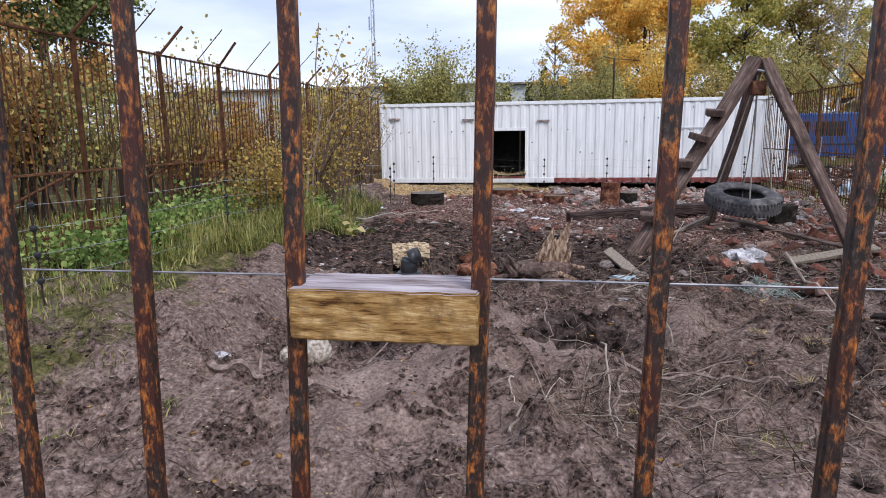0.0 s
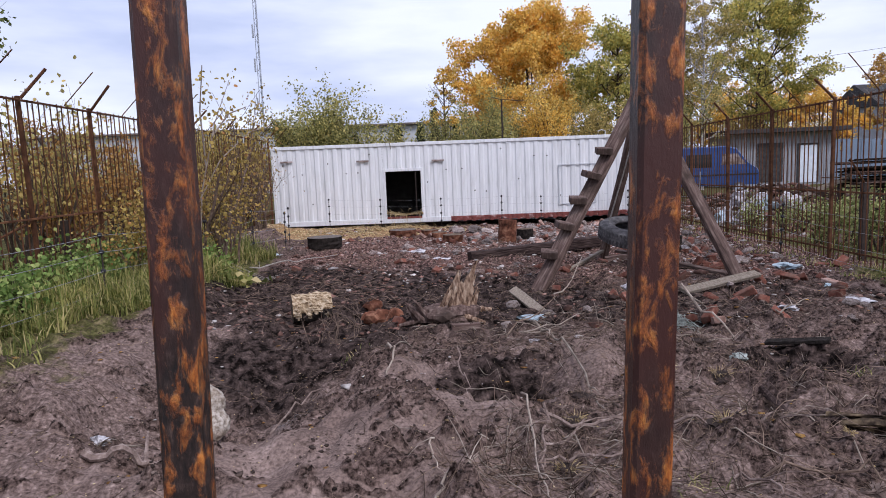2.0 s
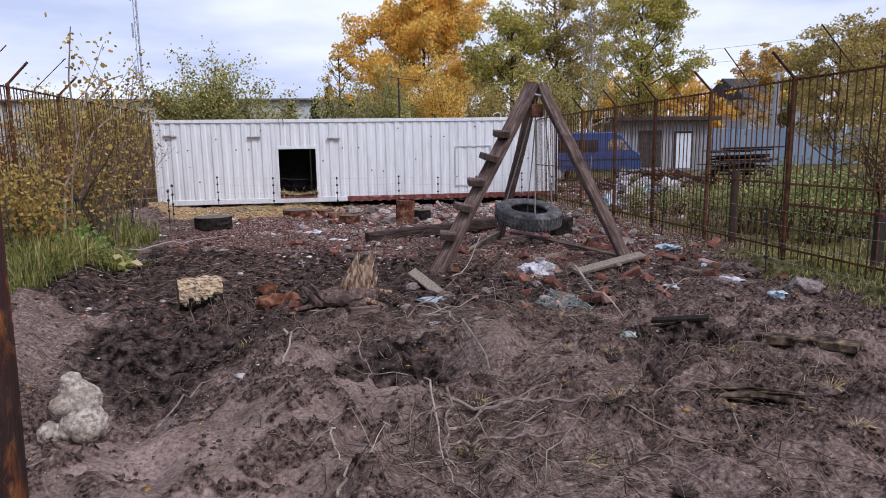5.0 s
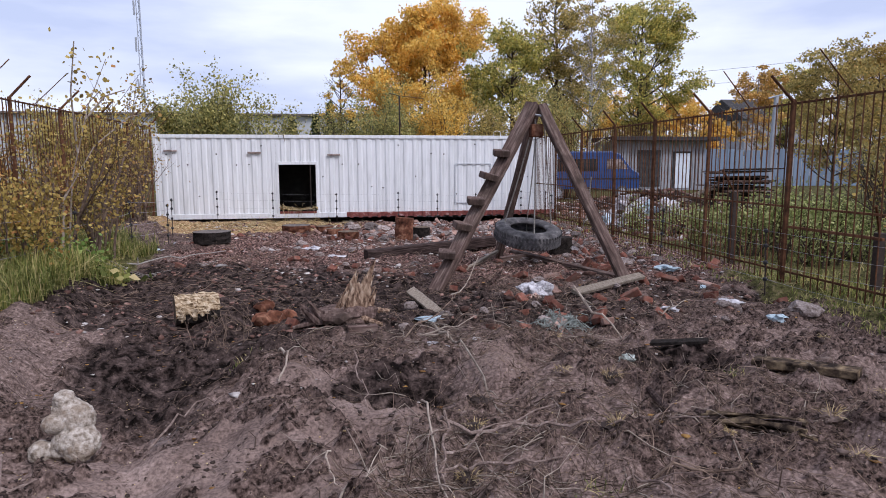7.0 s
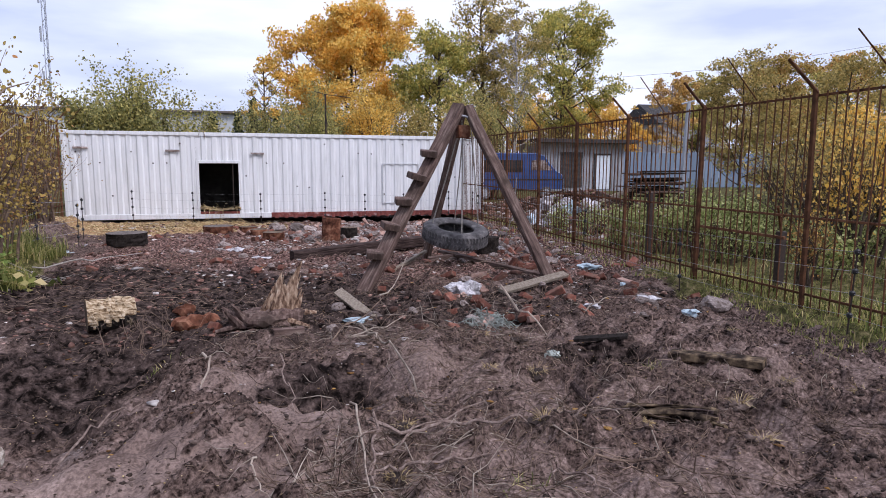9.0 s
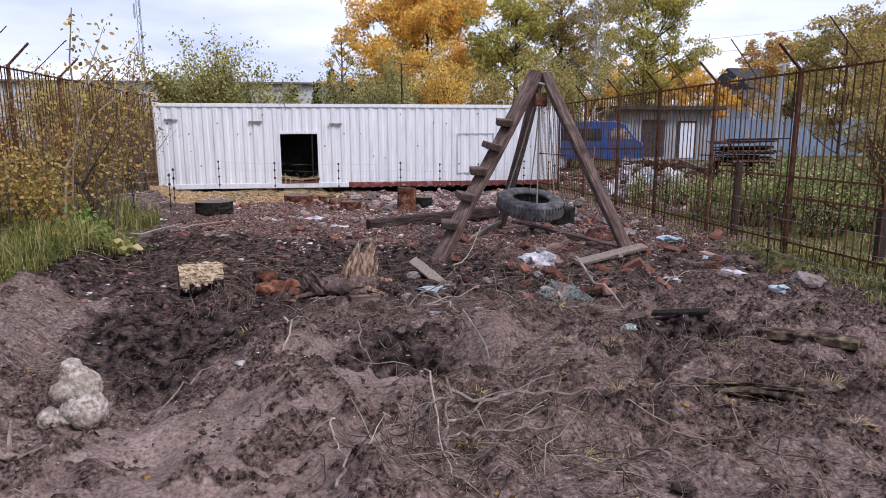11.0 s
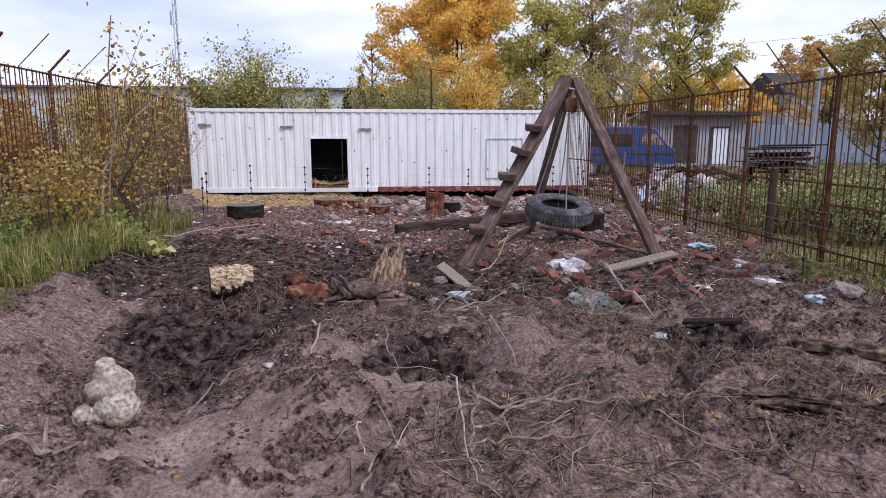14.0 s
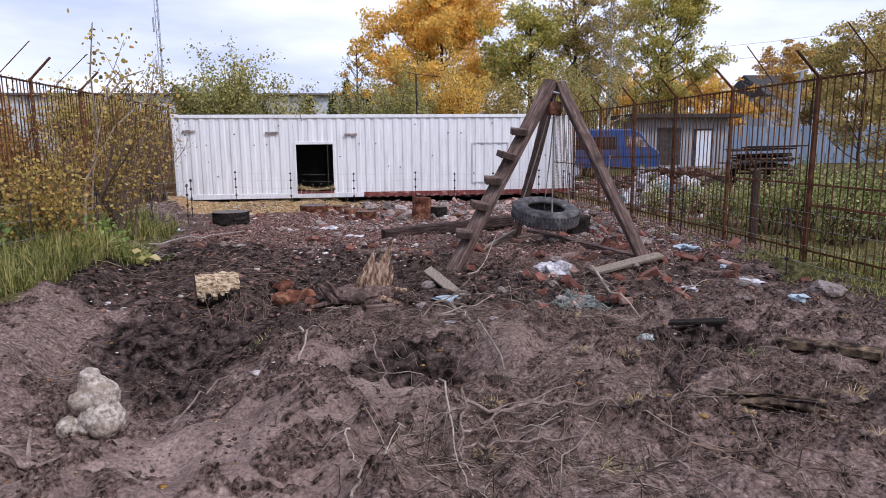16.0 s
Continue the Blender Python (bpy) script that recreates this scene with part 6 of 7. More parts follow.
def bush(name, label, x, y, h, w, leaf, leaf_n, leaf_s, stems=9, seed=1, scatter=0.22, lean=0.35, cat="bush", group="bushes", depth=2, stem_mat=BARK, z0=None, bare=-2.0):
    rr = random.Random(seed)
    g = np.random.default_rng(seed + 100)
    root = thing(name, label, cat, group)
    b, tips = Build(), []
    for k in range(stems):
        a = rr.uniform(0, 6.28)
        bx, by = x + w * 0.25 * math.cos(a) * rr.random(), y + w * 0.25 * math.sin(a) * rr.random()
        d = Vector((math.cos(a) * lean * rr.random() * w / h * 1.3, math.sin(a) * lean * rr.random() * w / h * 1.3, 1)).normalized()
        grow(b, (bx, by, (hz(bx, by) if z0 is None else z0) - 0.05), d, h * rr.uniform(0.4, 0.58), 0.012 + 0.008 * h, depth, rr, tips, 0.4, 0.3, 3, 0.004)
    part("stem", b, stem_mat, root)
    T = np.array([q[0][:] for q in tips])
    leaf_n, leaf_s, scatter = int(leaf_n * 1.5), leaf_s * 0.75, scatter * 0.72
    pick = g.integers(0, len(T), leaf_n)
    pos = T[pick] + g.normal(0, scatter, (leaf_n, 3))
    pos[:, 2] = np.maximum(pos[:, 2], 0.05)
    pos = pos[lattice(pos[:, 0] * 1.4 + pos[:, 2], pos[:, 1] * 1.4 - pos[:, 2], seed) > bare]
    V, F = leaf_cards(pos, leaf_s, seed, 0.3, y < 16)
    o = fill("foliage", V, F, leaf, "", "")
    o.parent = root
    return root


tree("maple_tree", "tall golden-yellow autumn maple behind the container", 5.2, 45, 13.0, 11.0, LEAF_YELLOW, 23000, 0.3, seed=3, trunk_r=0.26, clear=0.16, scatter=0.62, bare=-0.95)
tree("oak_tree", "tall green and yellow broadleaf tree", 9.8, 39, 11.4, 5.6, LEAF_GREEN, 8000, 0.25, seed=5, trunk_r=0.22, clear=0.2, scatter=0.55, bare=-0.55)
tree("oak_tree", "tall green and yellow broadleaf tree", 22.0, 47, 15.4, 9.2, LEAF_GREEN, 11500, 0.28, seed=6, trunk_r=0.26, clear=0.2, scatter=0.6, bare=-0.5)
tree("oak_tree", "tall green and yellow broadleaf tree", 13.6, 42, 15.2, 5.4, LEAF_OLIVE, 6000, 0.27, seed=8, trunk_r=0.24, clear=0.22, scatter=0.6, bare=-0.6)
tree("birch_tree", "slim white-barked birch with thin foliage", 14.2, 37.5, 13.5, 5.0, LEAF_OLIVE, 3600, 0.2, BIRCH, seed=9, trunk_r=0.13, clear=0.25, scatter=0.35, bare=-0.2)
tree("bare_tree", "half-bare tree with a few yellow leaves", -0.6, 43, 9.5, 3.0, LEAF_YELLOW, 700, 0.22, seed=10, trunk_r=0.12, clear=0.4, scatter=0.3)
for k, (x, y, h, w, mt, n) in enumerate(((34, 60, 7.5, 8, LEAF_YELLOW, 5000), (41, 60, 13, 6, LEAF_AMBER, 3000), (46, 62, 12.5, 8, LEAF_GREEN, 6000), (52, 58, 13, 9, LEAF_AMBER, 6000), (30, 60, 9, 8, LEAF_YELLOW, 5000), (24, 62, 9, 9, LEAF_YELLOW, 5000), (58, 55, 15, 9, LEAF_AMBER, 5000))):
    tree("autumn_tree", "autumn tree beyond the grey-blue fence", x, y, h, w, mt, n, 0.38, BIRCH if k == 1 else BARK, seed=20 + k, trunk_r=0.2, clear=0.15, scatter=0.55, bare=-0.4)
for k, (x, y, h, w, mt, n) in enumerate(((17.5, 18, 3.6, 3.4, LEAF_OCHRE, 2600), (23, 22, 7.0, 5.0, LEAF_OLIVE, 5200), (15, 13.5, 3.0, 3.0, LEAF_YELLOW, 2000), (26.5, 20, 7.6, 5.4, LEAF_OCHRE, 5600), (20.5, 14, 6.0, 4.4, LEAF_OLIVE, 4600), (29, 28, 7.2, 5, LEAF_GREEN, 5000), (14, 8, 3.3, 3.4, LEAF_OLIVE, 2600), (23, 10, 7.4, 5.0, LEAF_OCHRE, 5000), (32, 25, 8.6, 5.5, LEAF_OLIVE, 5200), (19, 23.5, 7.2, 4.6, LEAF_OLIVE, 5200), (24, 27, 8.2, 5.0, LEAF_OCHRE, 5200))):
    tree("young_tree", "young yellowing tree beyond the fence", x, y, h, w, mt, n, 0.17, BARK, seed=40 + k, trunk_r=0.07, clear=0.12, scatter=0.42, bare=-0.6, group="young trees")
for k, (x, y, h) in enumerate(((-1.4, 52, 6.5), (-2.6, 54, 5.6), (0.3, 53, 5.8), (-4.5, 55, 5.4))):
    rr = random.Random(80 + k)
    root = thing("spruce_tree", "small dark green spruce in the distance", "tree", "spruces")
    part("trunk", Build().tube([(x, y, 0), (x, y, h)], [0.1, 0.02], 6), BARK, root)
    g = np.random.default_rng(80 + k)
    t = g.random(1500) ** 0.7
    a = g.uniform(0, 6.28, 1500)
    rad = (1 - t) * 1.3 * (0.5 + 0.5 * np.abs(np.sin(t * 40))) * np.sqrt(g.random(1500))
    V, F = leaf_cards(np.stack([x + rad * np.cos(a), y + rad * np.sin(a), 0.4 + t * (h - 0.4) - rad * 0.3], -1), 0.28, 80 + k)
    o = fill("crown", V, F, LEAF_SPRUCE, "", "")
    o.parent = root
# willows and shrubs behind the container
r6 = random.Random(5)
rowb = [(-6.3, 26, 4.5, 3.0, LEAF_WILLOW, 5200), (-5.0, 27, 3.9, 2.8, LEAF_WILLOW, 3800), (-3.2, 27, 3.4, 2.4, LEAF_WILLOW, 2600), (-8.8, 26, 3.5, 2.8, LEAF_OLIVE, 2600), (1.6, 30, 4.6, 3.6, LEAF_WILLOW, 3600), (3.6, 31, 4.8, 3.6, LEAF_YELLOW, 3000), (-0.4, 31, 4.2, 2.8, LEAF_WILLOW, 2200), (6.2, 31, 4.4, 3.4, LEAF_OLIVE, 3200), (8.6, 31, 4.4, 3.4, LEAF_OLIVE, 3200), (11, 33, 5.0, 3.6, LEAF_WILLOW, 3200), (21, 47, 4.6, 4.6, LEAF_OLIVE, 3000), (26, 49, 4.4, 4.6, LEAF_OLIVE, 2800), (-11, 27, 3.8, 3.4, LEAF_OLIVE, 2600), (4.8, 34, 4.6, 3.4, LEAF_WILLOW, 3000)]
for k, (x, y, h, w, mt, n) in enumerate(rowb):
    bush("willow_bush", "feathery yellow-green shrub behind the container", x, y, h, w, mt, int(n * 2.2), 0.125, 14, 100 + k, 0.22, group="shrubs behind the container")
# shrubs outside the west fence
for k in range(17):
    y = 2.0 + k * 1.15
    x = -7.9 - r6.uniform(0, 1.4)
    bush("hedge_bush", "tangled olive and russet shrub outside the fence", x, y, r6.uniform(2.5, 3.2) if y < 12 else r6.uniform(1.5, 2.1), 2.0, r6.choice((LEAF_OLIVE, LEAF_RUSSET, LEAF_WEED, LEAF_WILLOW)), 3600 if y < 12 else 1500, 0.085, 9, 140 + k, 0.24, group="shrubs outside the fence", bare=-0.35)
for k, (x, y, h, w, mt) in enumerate(((-12.5, 9, 3.6, 4, LEAF_RUSSET), (-13, 14, 3.8, 4, LEAF_RUSSET), (-12.5, 19, 3.6, 4, LEAF_RUSSET), (-14, 24, 4.0, 4, LEAF_RUSSET), (-11.5, 5, 3.6, 4, LEAF_OLIVE))):
    tree("young_tree", "russet young tree outside the fence", x, y, h, w, mt, 4200, 0.14, BARK, seed=170 + k, trunk_r=0.07, clear=0.1, scatter=0.32, bare=-0.3, group="young trees")
tree("dark_tree", "dark green tree beyond the shrubs", -15.5, 17.2, 8.6, 5.0, LEAF_DARK, 9000, 0.2, seed=191, trunk_r=0.2, clear=0.2, scatter=0.5)
# thicket in the yard's back corner and sapling on the bank
bush("bramble_bush", "yellow-leaved bush on the grassy bank", -5.0, 9.3, 1.25, 1.2, LEAF_OCHRE, 1700, 0.06, 9, 201, 0.2, 0.5, group="bank bushes", stem_mat=SHRUB_STEM)
bush("bramble_bush", "tangled brown and yellow bush by the fence", -4.75, 11.4, 1.7, 1.3, LEAF_OCHRE, 1000, 0.062, 8, 202, 0.24, 0.4, group="bank bushes", stem_mat=SHRUB_STEM)
bush("bramble_bush", "sparse brown thicket beside the container", -5.6, 14.6, 1.9, 1.2, LEAF_BROWN, 380, 0.055, 10, 203, 0.24, 0.3, group="bank bushes", stem_mat=SHRUB_STEM)
bush("bramble_bush", "sparse brown thicket beside the container", -5.75, 17.2, 2.1, 1.0, LEAF_BROWN, 380, 0.055, 10, 204, 0.24, 0.25, group="bank bushes", stem_mat=SHRUB_STEM)
bush("aspen_sapling", "tall thin sapling with sparse round yellow leaves", -4.95, 10.9, 2.9, 1.7, LEAF_OCHRE, 620, 0.066, 5, 205, 0.2, 0.35, cat="sapling", group="saplings", stem_mat=SHRUB_STEM)
for k, (x, y, h, w) in enumerate(((-5.5, 6.8, 0.5, 0.9), (-5.7, 7.7, 0.55, 1.0), (-5.35, 8.3, 0.45, 0.8), (-5.8, 8.9, 0.6, 1.0), (-5.6, 10.2, 0.6, 1.0), (-5.7, 5.8, 0.4, 0.9), (-4.6, 10.2, 0.35, 0.7))):
    bush("nettle_clump", "rank green weeds on the grassy bank", x, y, h, w, LEAF_NETTLE, 520, 0.075, 9, 330 + k, 0.16, 0.6, "weed", "weeds on the bank")
sap = thing("aspen_sapling", "leaning sapling with a few round olive leaves", "sapling", "saplings")
sb = Build()
stem = [Vector((-5.05, 10.8, 0.2)), Vector((-4.95, 10.8, 1.2)), Vector((-4.5, 10.9, 2.0)), Vector((-4.0, 11.0, 2.45)), Vector((-3.55, 11.1, 2.55))]
sb.tube(stem, [0.022, 0.018, 0.012, 0.008, 0.004], 6)
part("stem", sb, PALE_TWIG, sap)
for pts in ([(-5.0, 10.9, 0.2), (-4.85, 10.9, 1.5), (-4.55, 10.9, 2.6), (-4.25, 10.9, 3.3)], [(-4.75, 10.9, 1.9), (-4.78, 10.9, 2.8), (-4.68, 10.9, 3.55)], [(-4.6, 10.9, 2.4), (-4.3, 10.9, 2.75), (-4.0, 10.9, 2.85)]):
    part("side_stem", Build().tube(pts, [0.016 - 0.004 * k for k in range(len(pts))], 6), PALE_TWIG, sap)
gg = np.random.default_rng(9)
pos = np.concatenate([gg.normal((-3.65, 11.1, 2.45), (0.25, 0.1, 0.1), (16, 3)), gg.normal((-4.3, 10.95, 2.2), (0.3, 0.1, 0.15), (12, 3)), gg.normal((-4.35, 11, 1.9), (0.15, 0.1, 0.15), (8, 3)), gg.normal((-4.25, 10.9, 3.25), (0.13, 0.1, 0.1), (16, 3)), gg.normal((-4.7, 10.9, 3.2), (0.08, 0.08, 0.25), (22, 3)), gg.normal((-4.15, 10.9, 2.8), (0.2, 0.1, 0.1), (14, 3)), gg.normal((-4.6, 10.9, 2.3), (0.25, 0.15, 0.4), (50, 3))])
V, F = leaf_cards(pos, 0.068, 11, 0.3, True)
o = fill("leaves", V, F, LEAF_OCHRE, "", "")
o.parent = sap
P = np.stack([g0.normal(-4.3, 0.28, 60), g0.normal(10.4, 0.35, 60)], -1)
bd = Build()
V, F = leaf_cards(np.stack([P[:, 0], P[:, 1], height(P[:, 0], P[:, 1]) + g0.uniform(0.03, 0.2, 60)], -1), 0.16, 12)
fill("broad_weeds", V, F, GRASS, "broad-leaved green weeds at the bank's foot", "weeds")
# undergrowth beyond the east fence
for k, (x, y, h, w, mt) in enumerate(((9.6, 9.8, 2.6, 2.4, LEAF_OCHRE), (11.5, 12.2, 2.9, 2.6, LEAF_OLIVE), (10.2, 7.2, 2.3, 2.2, LEAF_OLIVE), (12.8, 9.4, 3.0, 2.6, LEAF_YELLOW), (13.6, 13.8, 2.6, 2.6, LEAF_OLIVE), (9.2, 5.0, 2.2, 2.2, LEAF_OLIVE), (12.0, 6.0, 2.8, 2.6, LEAF_BROWN), (15.5, 17.0, 2.9, 2.8, LEAF_WILLOW), (16.5, 10.5, 3.4, 3.0, LEAF_OLIVE))):
    bush("autumn_bush", "yellow and olive autumn shrub beyond the fence", x, y, h, w, mt, 1200, 0.075, 11, 280 + k, 0.24, 0.4, group="autumn shrubs", bare=-0.5)
for k in range(12):
    x, y = r6.uniform(6.6, 12), r6.uniform(3.5, 13)
    bush("undergrowth_bush", "low yellow-green undergrowth beyond the fence", x, y, r6.uniform(0.7, 1.5), 1.2, r6.choice((LEAF_OLIVE, LEAF_WEED, LEAF_WEED)), 700, 0.07, 7, 240 + k, 0.16, 0.5, group="undergrowth")
bush("undergrowth_bush", "yellow-leaved shrub beyond the fence", 9.2, 8.8, 2.6, 1.6, LEAF_YELLOW, 600, 0.085, 8, 262, 0.18, 0.35, group="undergrowth")
bush("undergrowth_bush", "dry brown thistle clump beyond the fence", 6.6, 7.6, 1.1, 0.7, LEAF_RUSSET, 700, 0.04, 9, 263, 0.1, 0.3, group="undergrowth")

# ---- things beyond the yard ----
VX, VY = 8.7, 30.0
van = thing("van", "dark blue panel van parked beyond the rubble", "van")
side = [(0, 0.5), (0, 2.12), (0.12, 2.3), (3.7, 2.32), (4.15, 2.2), (4.75, 1.5), (5.15, 1.25), (5.25, 1.0), (5.25, 0.5)]
vb = Build()
n = len(side)
vs = []
for yy, sc in ((0.0, 0.97), (0.12, 1.0), (1.75, 1.0), (1.87, 0.97)):
    vs += [(VX + 2.6 + (sx3 - 2.6) * sc, VY + yy, 0.5 + (sz3 - 0.5) * sc) for sx3, sz3 in side]
fs = [tuple(range(n - 1, -1, -1))[::-1], tuple(range(3 * n, 4 * n))[::-1]]
for r in range(3):
    fs += [(r * n + i, (r + 1) * n + i, (r + 1) * n + (i + 1) % n, r * n + (i + 1) % n) for i in range(n)]
part("body", vb.add(vs, fs), VAN_BLUE, van)
for lo, hi in (((1.75, 1.35), (2.95, 1.95)), ((0.4, 1.35), (1.5, 1.95))):
    part("side_window", Build().box((VX + lo[0], VY - 0.008, lo[1]), (VX + hi[0], VY + 0.02, hi[1]), bevel=0.004), GLASS_DARK, van)
# matte pale material on this window stands in for a reflection in the glass
part("front_side_window", Build().add([(VX + 3.4, VY - 0.01, 1.45), (VX + 4.55, VY - 0.01, 1.45), (VX + 4.15, VY - 0.01, 1.95), (VX + 3.45, VY - 0.01, 1.95), (VX + 3.4, VY + 0.02, 1.45), (VX + 4.55, VY + 0.02, 1.45), (VX + 4.15, VY + 0.02, 1.95), (VX + 3.45, VY + 0.02, 1.95)], [(0, 1, 2, 3), (7, 6, 5, 4), (0, 4, 5, 1), (1, 5, 6, 2), (2, 6, 7, 3), (3, 7, 4, 0)]), STONE, van, "cab window with its pale reflection put into the colour")
part("trim_strip", Build().box((VX + 0.1, VY - 0.012, 0.95), (VX + 5.1, VY + 0.01, 1.02)), BLACK_PLASTIC, van)
for wx in (0.95, 4.25):
    w = part("wheel", lathe([(0.2, -0.1), (0.3, -0.11), (0.33, -0.08), (0.33, 0.08), (0.3, 0.11), (0.2, 0.1)], 24), RUBBER, van)
    w.matrix_basis = pose(VX + wx, VY + 0.1, 0.33, 90, 0, 0)
    h = part("rim", Build().tube([(0, 0, -0.05), (0, 0, 0.11)], [0.2, 0.19], 16), MAST, w)

shed = thing("shed", "low grey metal-clad shed with a pale door", "shed")
SX0, SX1, SY = 17.0, 23.4, 40.0
part("wall", Build().box((SX0, SY, -0.1), (SX1, SY + 3.5, 3.2)), SHED_WALL, shed)
for k in range(26):
    x = SX0 + 0.12 + k * 0.245
    if not 21.0 < x < 22.45:
        part("cladding_rib", Build().box((x, SY - 0.03, 0.0), (x + 0.05, SY - 0.004, 3.15)), SHED_WALL, shed)
part("roof", Build().box((SX0 - 0.5, SY - 0.7, 3.2), (SX1 + 0.6, SY + 3.9, 3.46), bevel=0.02), ROOF_FELT, shed)
for x0, x1, z0, z1 in ((21.08, 21.2, 0.1, 2.52), (22.3, 22.42, 0.1, 2.52), (21.2, 22.3, 2.4, 2.52)):
    part("door_frame", Build().box((x0, SY - 0.06, z0), (x1, SY - 0.004, z1), bevel=0.01), ROOF_FELT, shed)
part("door", Build().box((21.21, SY - 0.05, 0.1), (22.29, SY - 0.005, 2.39), bevel=0.01), SHED_DOOR, shed)
# flat dark panel on the closed wall, standing in for a shaded opening
part("opening_shade_panel", Build().box((18.6, SY - 0.04, 0.2), (20.2, SY - 0.006, 2.6)), ROOF_FELT, shed)
blue = thing("sheet_fence", "grey-blue corrugated sheet metal fence", "fence", "sheet fences")
for k in range(70):
    t = k / 70
    x, y = 25.5 + 46 * t, 45 - 4 * t
    part("sheet_panel", Build().box((x, y, 0), (x + 0.62, y + 0.03, 2.75 + 0.05 * math.sin(k * 7)), bevel=0.008), BLUE_SHEET, blue)
pile = thing("pallet_stack", "dark stack of old boards on a low frame", "stack")
r7 = random.Random(4)
for k in range(34):
    zz = 0.95 + 0.045 * (k // 3)
    x = 9.2 + r7.uniform(-0.15, 0.15)
    y = 15.6 + (k % 3) * 0.4
    part("board", Build().box((x, y, zz), (x + 1.4 + r7.uniform(-0.2, 0.2), y + 0.3, zz + 0.03), pose(0, 0, 0, 0, r7.uniform(-0.8, 0.8), r7.uniform(-0.5, 0.5))), BLACK_BARK if k % 4 else OLD_WOOD, pile)
for x, y in ((9.4, 15.7), (10.4, 15.7), (9.4, 16.6), (10.4, 16.6)):
    part("prop", Build().box((x, y, -0.1), (x + 0.14, y + 0.14, 0.94)), STEEL_DARK, pile)
xy = np.concatenate([np.stack([g0.normal(8.0, 1.0, 2200), g0.normal(17.5, 2.2, 2200)], -1), np.stack([g0.normal(11.5, 2.4, 2600), g0.normal(24, 2, 2600)], -1)])
xy = xy[xy[:, 0] > 6.3]
mh = 0.55 * bump2(xy[:, 0], xy[:, 1], 8.0, 17.5, 0.9, 2.2) + 0.75 * bump2(xy[:, 0], xy[:, 1], 11.5, 24, 2.4, 2)
for nm, sl, mt, lb in (("rubbish_heap", slice(0, None, 3), BITS_RED, "heap of reddish rubble beyond the fence"), ("pale_rubbish", slice(1, None, 14), BITS_PALE, "white plastic and plaster rubbish beyond the fence"), ("earth_heap", slice(2, None, 2), CLOD, "heap of dug earth beyond the fence")):
    o = scatter_lumps(nm, xy[sl], g0.uniform(0.04, 0.15, len(xy[sl])), mt, lb, seed=len(nm))
    co = np.empty(len(o.data.vertices) * 3, np.float32)
    o.data.vertices.foreach_get("co", co)
    co = co.reshape(-1, 3)
    co[:, 2] += np.repeat(mh[sl] * np.random.default_rng(2).uniform(0.3, 1.0, len(mh[sl])), 12)
    o.data.vertices.foreach_set("co", co.ravel())
for k in range(10):
    a = Vector((r7.uniform(7.2, 8.8), r7.uniform(15.5, 19), r7.uniform(0.2, 0.7)))
    part_o = solo("scrap_board", beam_between(a, a + Vector((r7.uniform(-1, 1), r7.uniform(-0.6, 0.6), r7.uniform(-0.2, 0.5))), 0.12, 0.03, r7.uniform(0, 90)), PLANK_WOOD if k % 2 else OLD_WOOD, "old board sticking out of the rubbish heap", "board", "scrap boards")

for k in range(18):
    x, y = r7.gauss(7.3, 0.4), r7.gauss(16.6, 0.6)
    o = crumple("plastic_bag", x, y, r7.uniform(0.14, 0.36), BAG if k % 5 else BAG_BLUE, "torn white plastic sack on the rubbish heap", 60 + k, r7.uniform(0.5, 1.3))
    o.location.z += 0.02 + 0.55 * math.exp(-((x - 7.5) / 0.6) ** 2) * r7.random()
for k in range(70):
    x, y = r7.uniform(6.3, 12.5), r7.uniform(9.5, 16.0)
    h = r7.uniform(0.35, 0.85)
    bush("weed_bush", "rank green weeds beyond the fence", x, y, h, h * 0.9, LEAF_WEED, 170, 0.055, 5, 600 + k, 0.13, 0.5, "weed", "weeds beyond the fence")

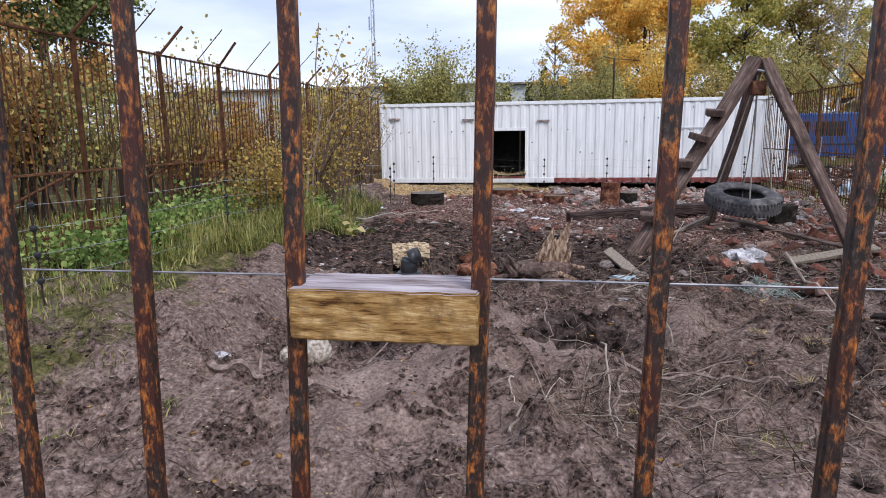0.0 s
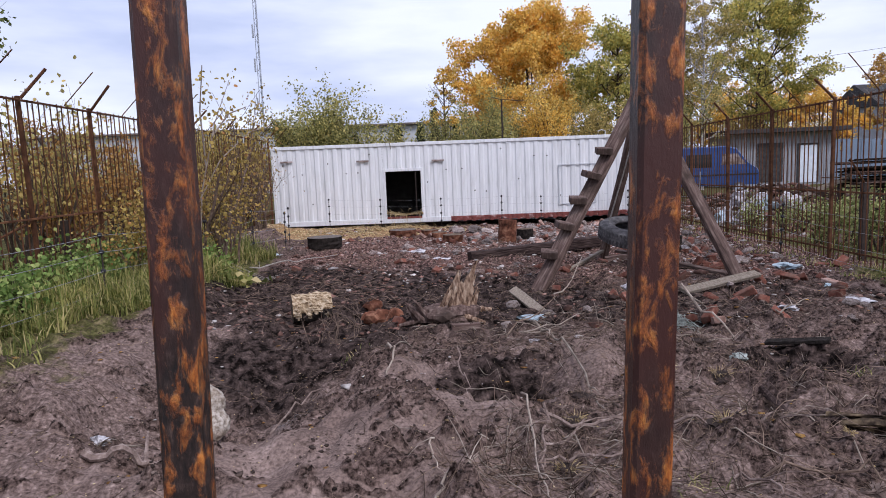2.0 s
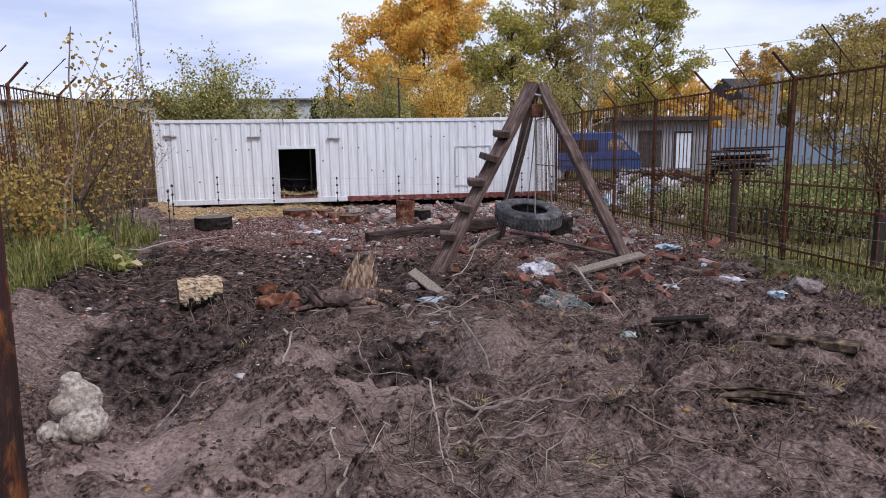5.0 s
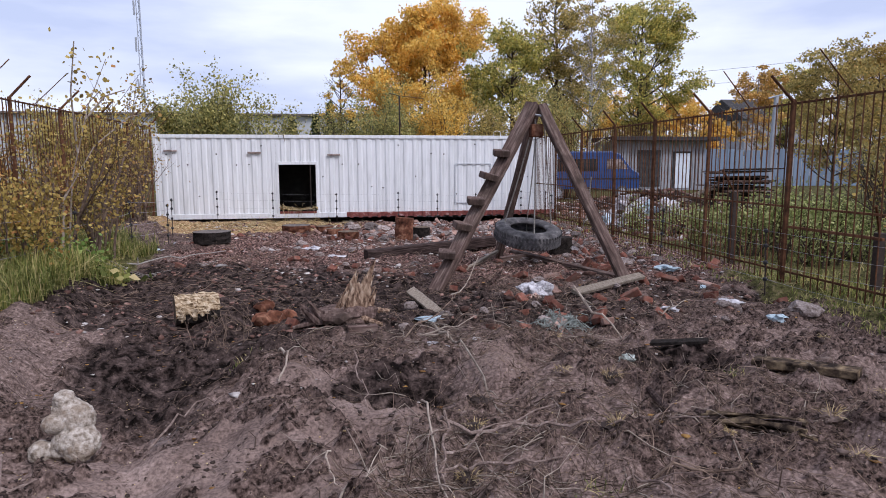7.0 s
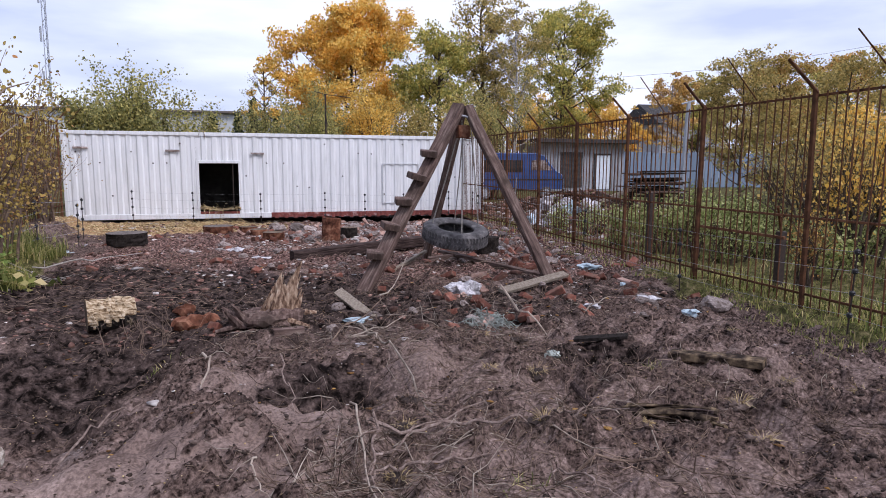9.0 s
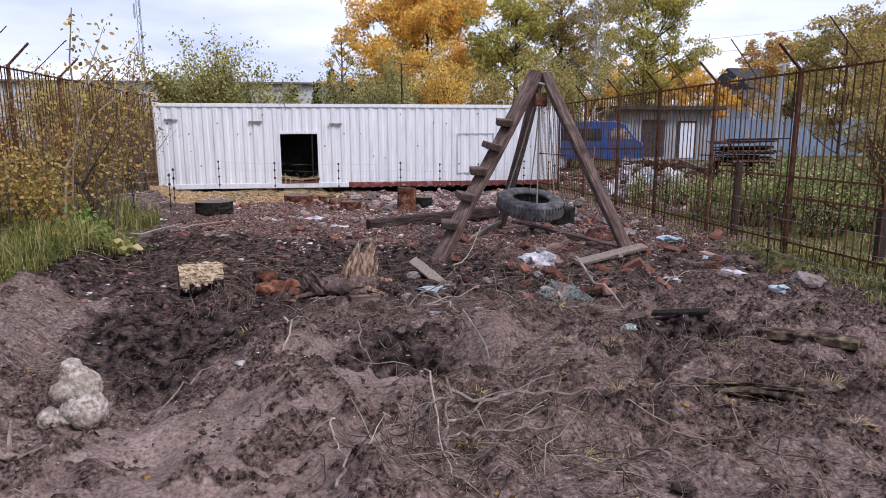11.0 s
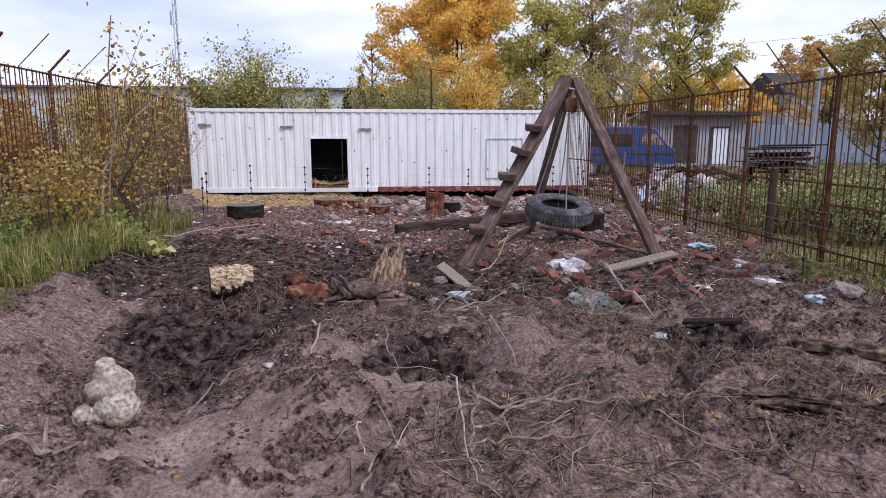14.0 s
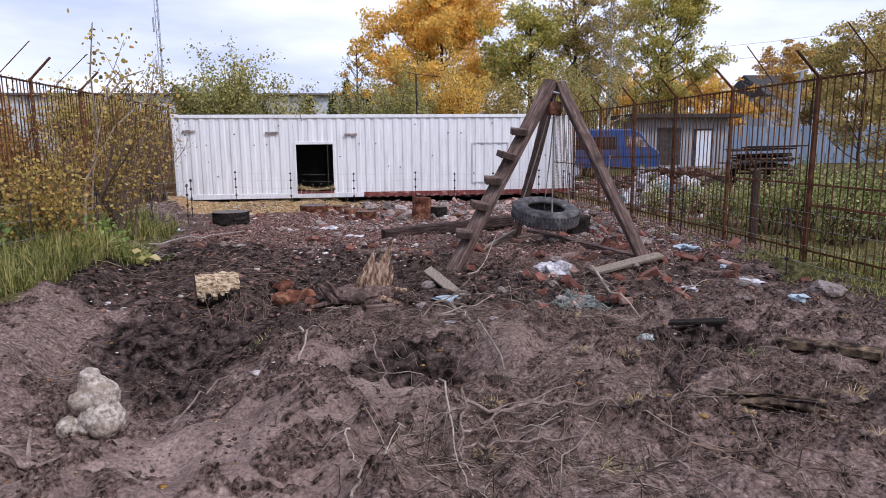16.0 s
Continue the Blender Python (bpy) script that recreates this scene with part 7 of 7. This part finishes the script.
hall = thing("industrial_hall", "long low pale grey industrial hall far off", "building")
part("wall", Build().box((-46, 70, 0), (2.0, 84, 6.75)), FAR_WALL, hall)
part("roof", Build().box((-46.5, 69.5, 6.75), (2.4, 84.5, 7.0), bevel=0.05), ROUND_WOOD, hall)
for k in range(16):
    part("cladding_seam", Build().box((-45 + k * 3, 69.93, 0.2), (-44.85 + k * 3, 69.99, 6.7)), ROUND_WOOD, hall)
house = thing("house", "grey gabled building far beyond the trees", "house")
part("wall", Build().box((52, 78, 0), (62, 88, 7.5)), SHED_WALL, house)
part("roof", Build().add([(51.5, 77.5, 7.5), (62.5, 77.5, 7.5), (62.5, 88.5, 7.5), (51.5, 88.5, 7.5), (51.5, 83, 10.5), (62.5, 83, 10.5)], [(0, 1, 5, 4), (2, 3, 4, 5), (0, 4, 3), (1, 2, 5), (3, 2, 1, 0)]), ROOF_FELT, house)

mast = thing("radio_mast", "tall thin lattice radio mast in the distance", "mast")
MX, MY, MH, MW = -33.9, 120.0, 46.0, 0.3
legs = [(MX - MW, MY - MW * 0.6), (MX + MW, MY - MW * 0.6), (MX, MY + MW)]
for x, y in legs:
    part("leg", Build().tube([(x, y, 0), (x, y, MH)], 0.07, 5), MAST, mast)
for k in range(46):
    (x0, y0), (x1, y1) = legs[k % 3], legs[(k + 1) % 3]
    part("lattice_bar", Build().tube([(x0, y0, k), (x1, y1, k + 1)], 0.05, 4), MAST, mast)
for zz in (14, 21, 27):
    part("antenna", Build().box((MX - 0.75, MY - 0.5, zz), (MX - 0.45, MY - 0.3, zz + 2.4), bevel=0.05), MAST, mast)
pole = thing("utility_pole", "pale concrete pole beyond the fence", "pole")
part("shaft", Build().tube([(16.5, 24, 0), (16.62, 24, 3.6), (16.64, 24, 4.4)], [0.11, 0.1, 0.08], 8), MAST, pole)
part("cross_arm", Build().tube([(16.3, 24, 4.3), (16.9, 24, 4.45)], 0.04, 6), MAST, pole)
thinpole = thing("lamp_post", "thin dark post behind the container", "post")
part("shaft", Build().tube([(1.62, 26.0, 0), (1.62, 26.0, 4.4)], 0.035, 6), STEEL_DARK, thinpole)
part("bracket", Build().tube([(1.2, 26.0, 4.5), (1.62, 26.0, 4.4), (2.6, 26.0, 4.3)], 0.015, 5), STEEL_DARK, thinpole)
for k in range(2):
    wire("power_cable", [(31, 60, 9.2 + 1.2 * k), (60, 50, 12.5 + 1.6 * k)], 0.014, "thin overhead power cable against the sky", 0.6, STEEL_DARK)
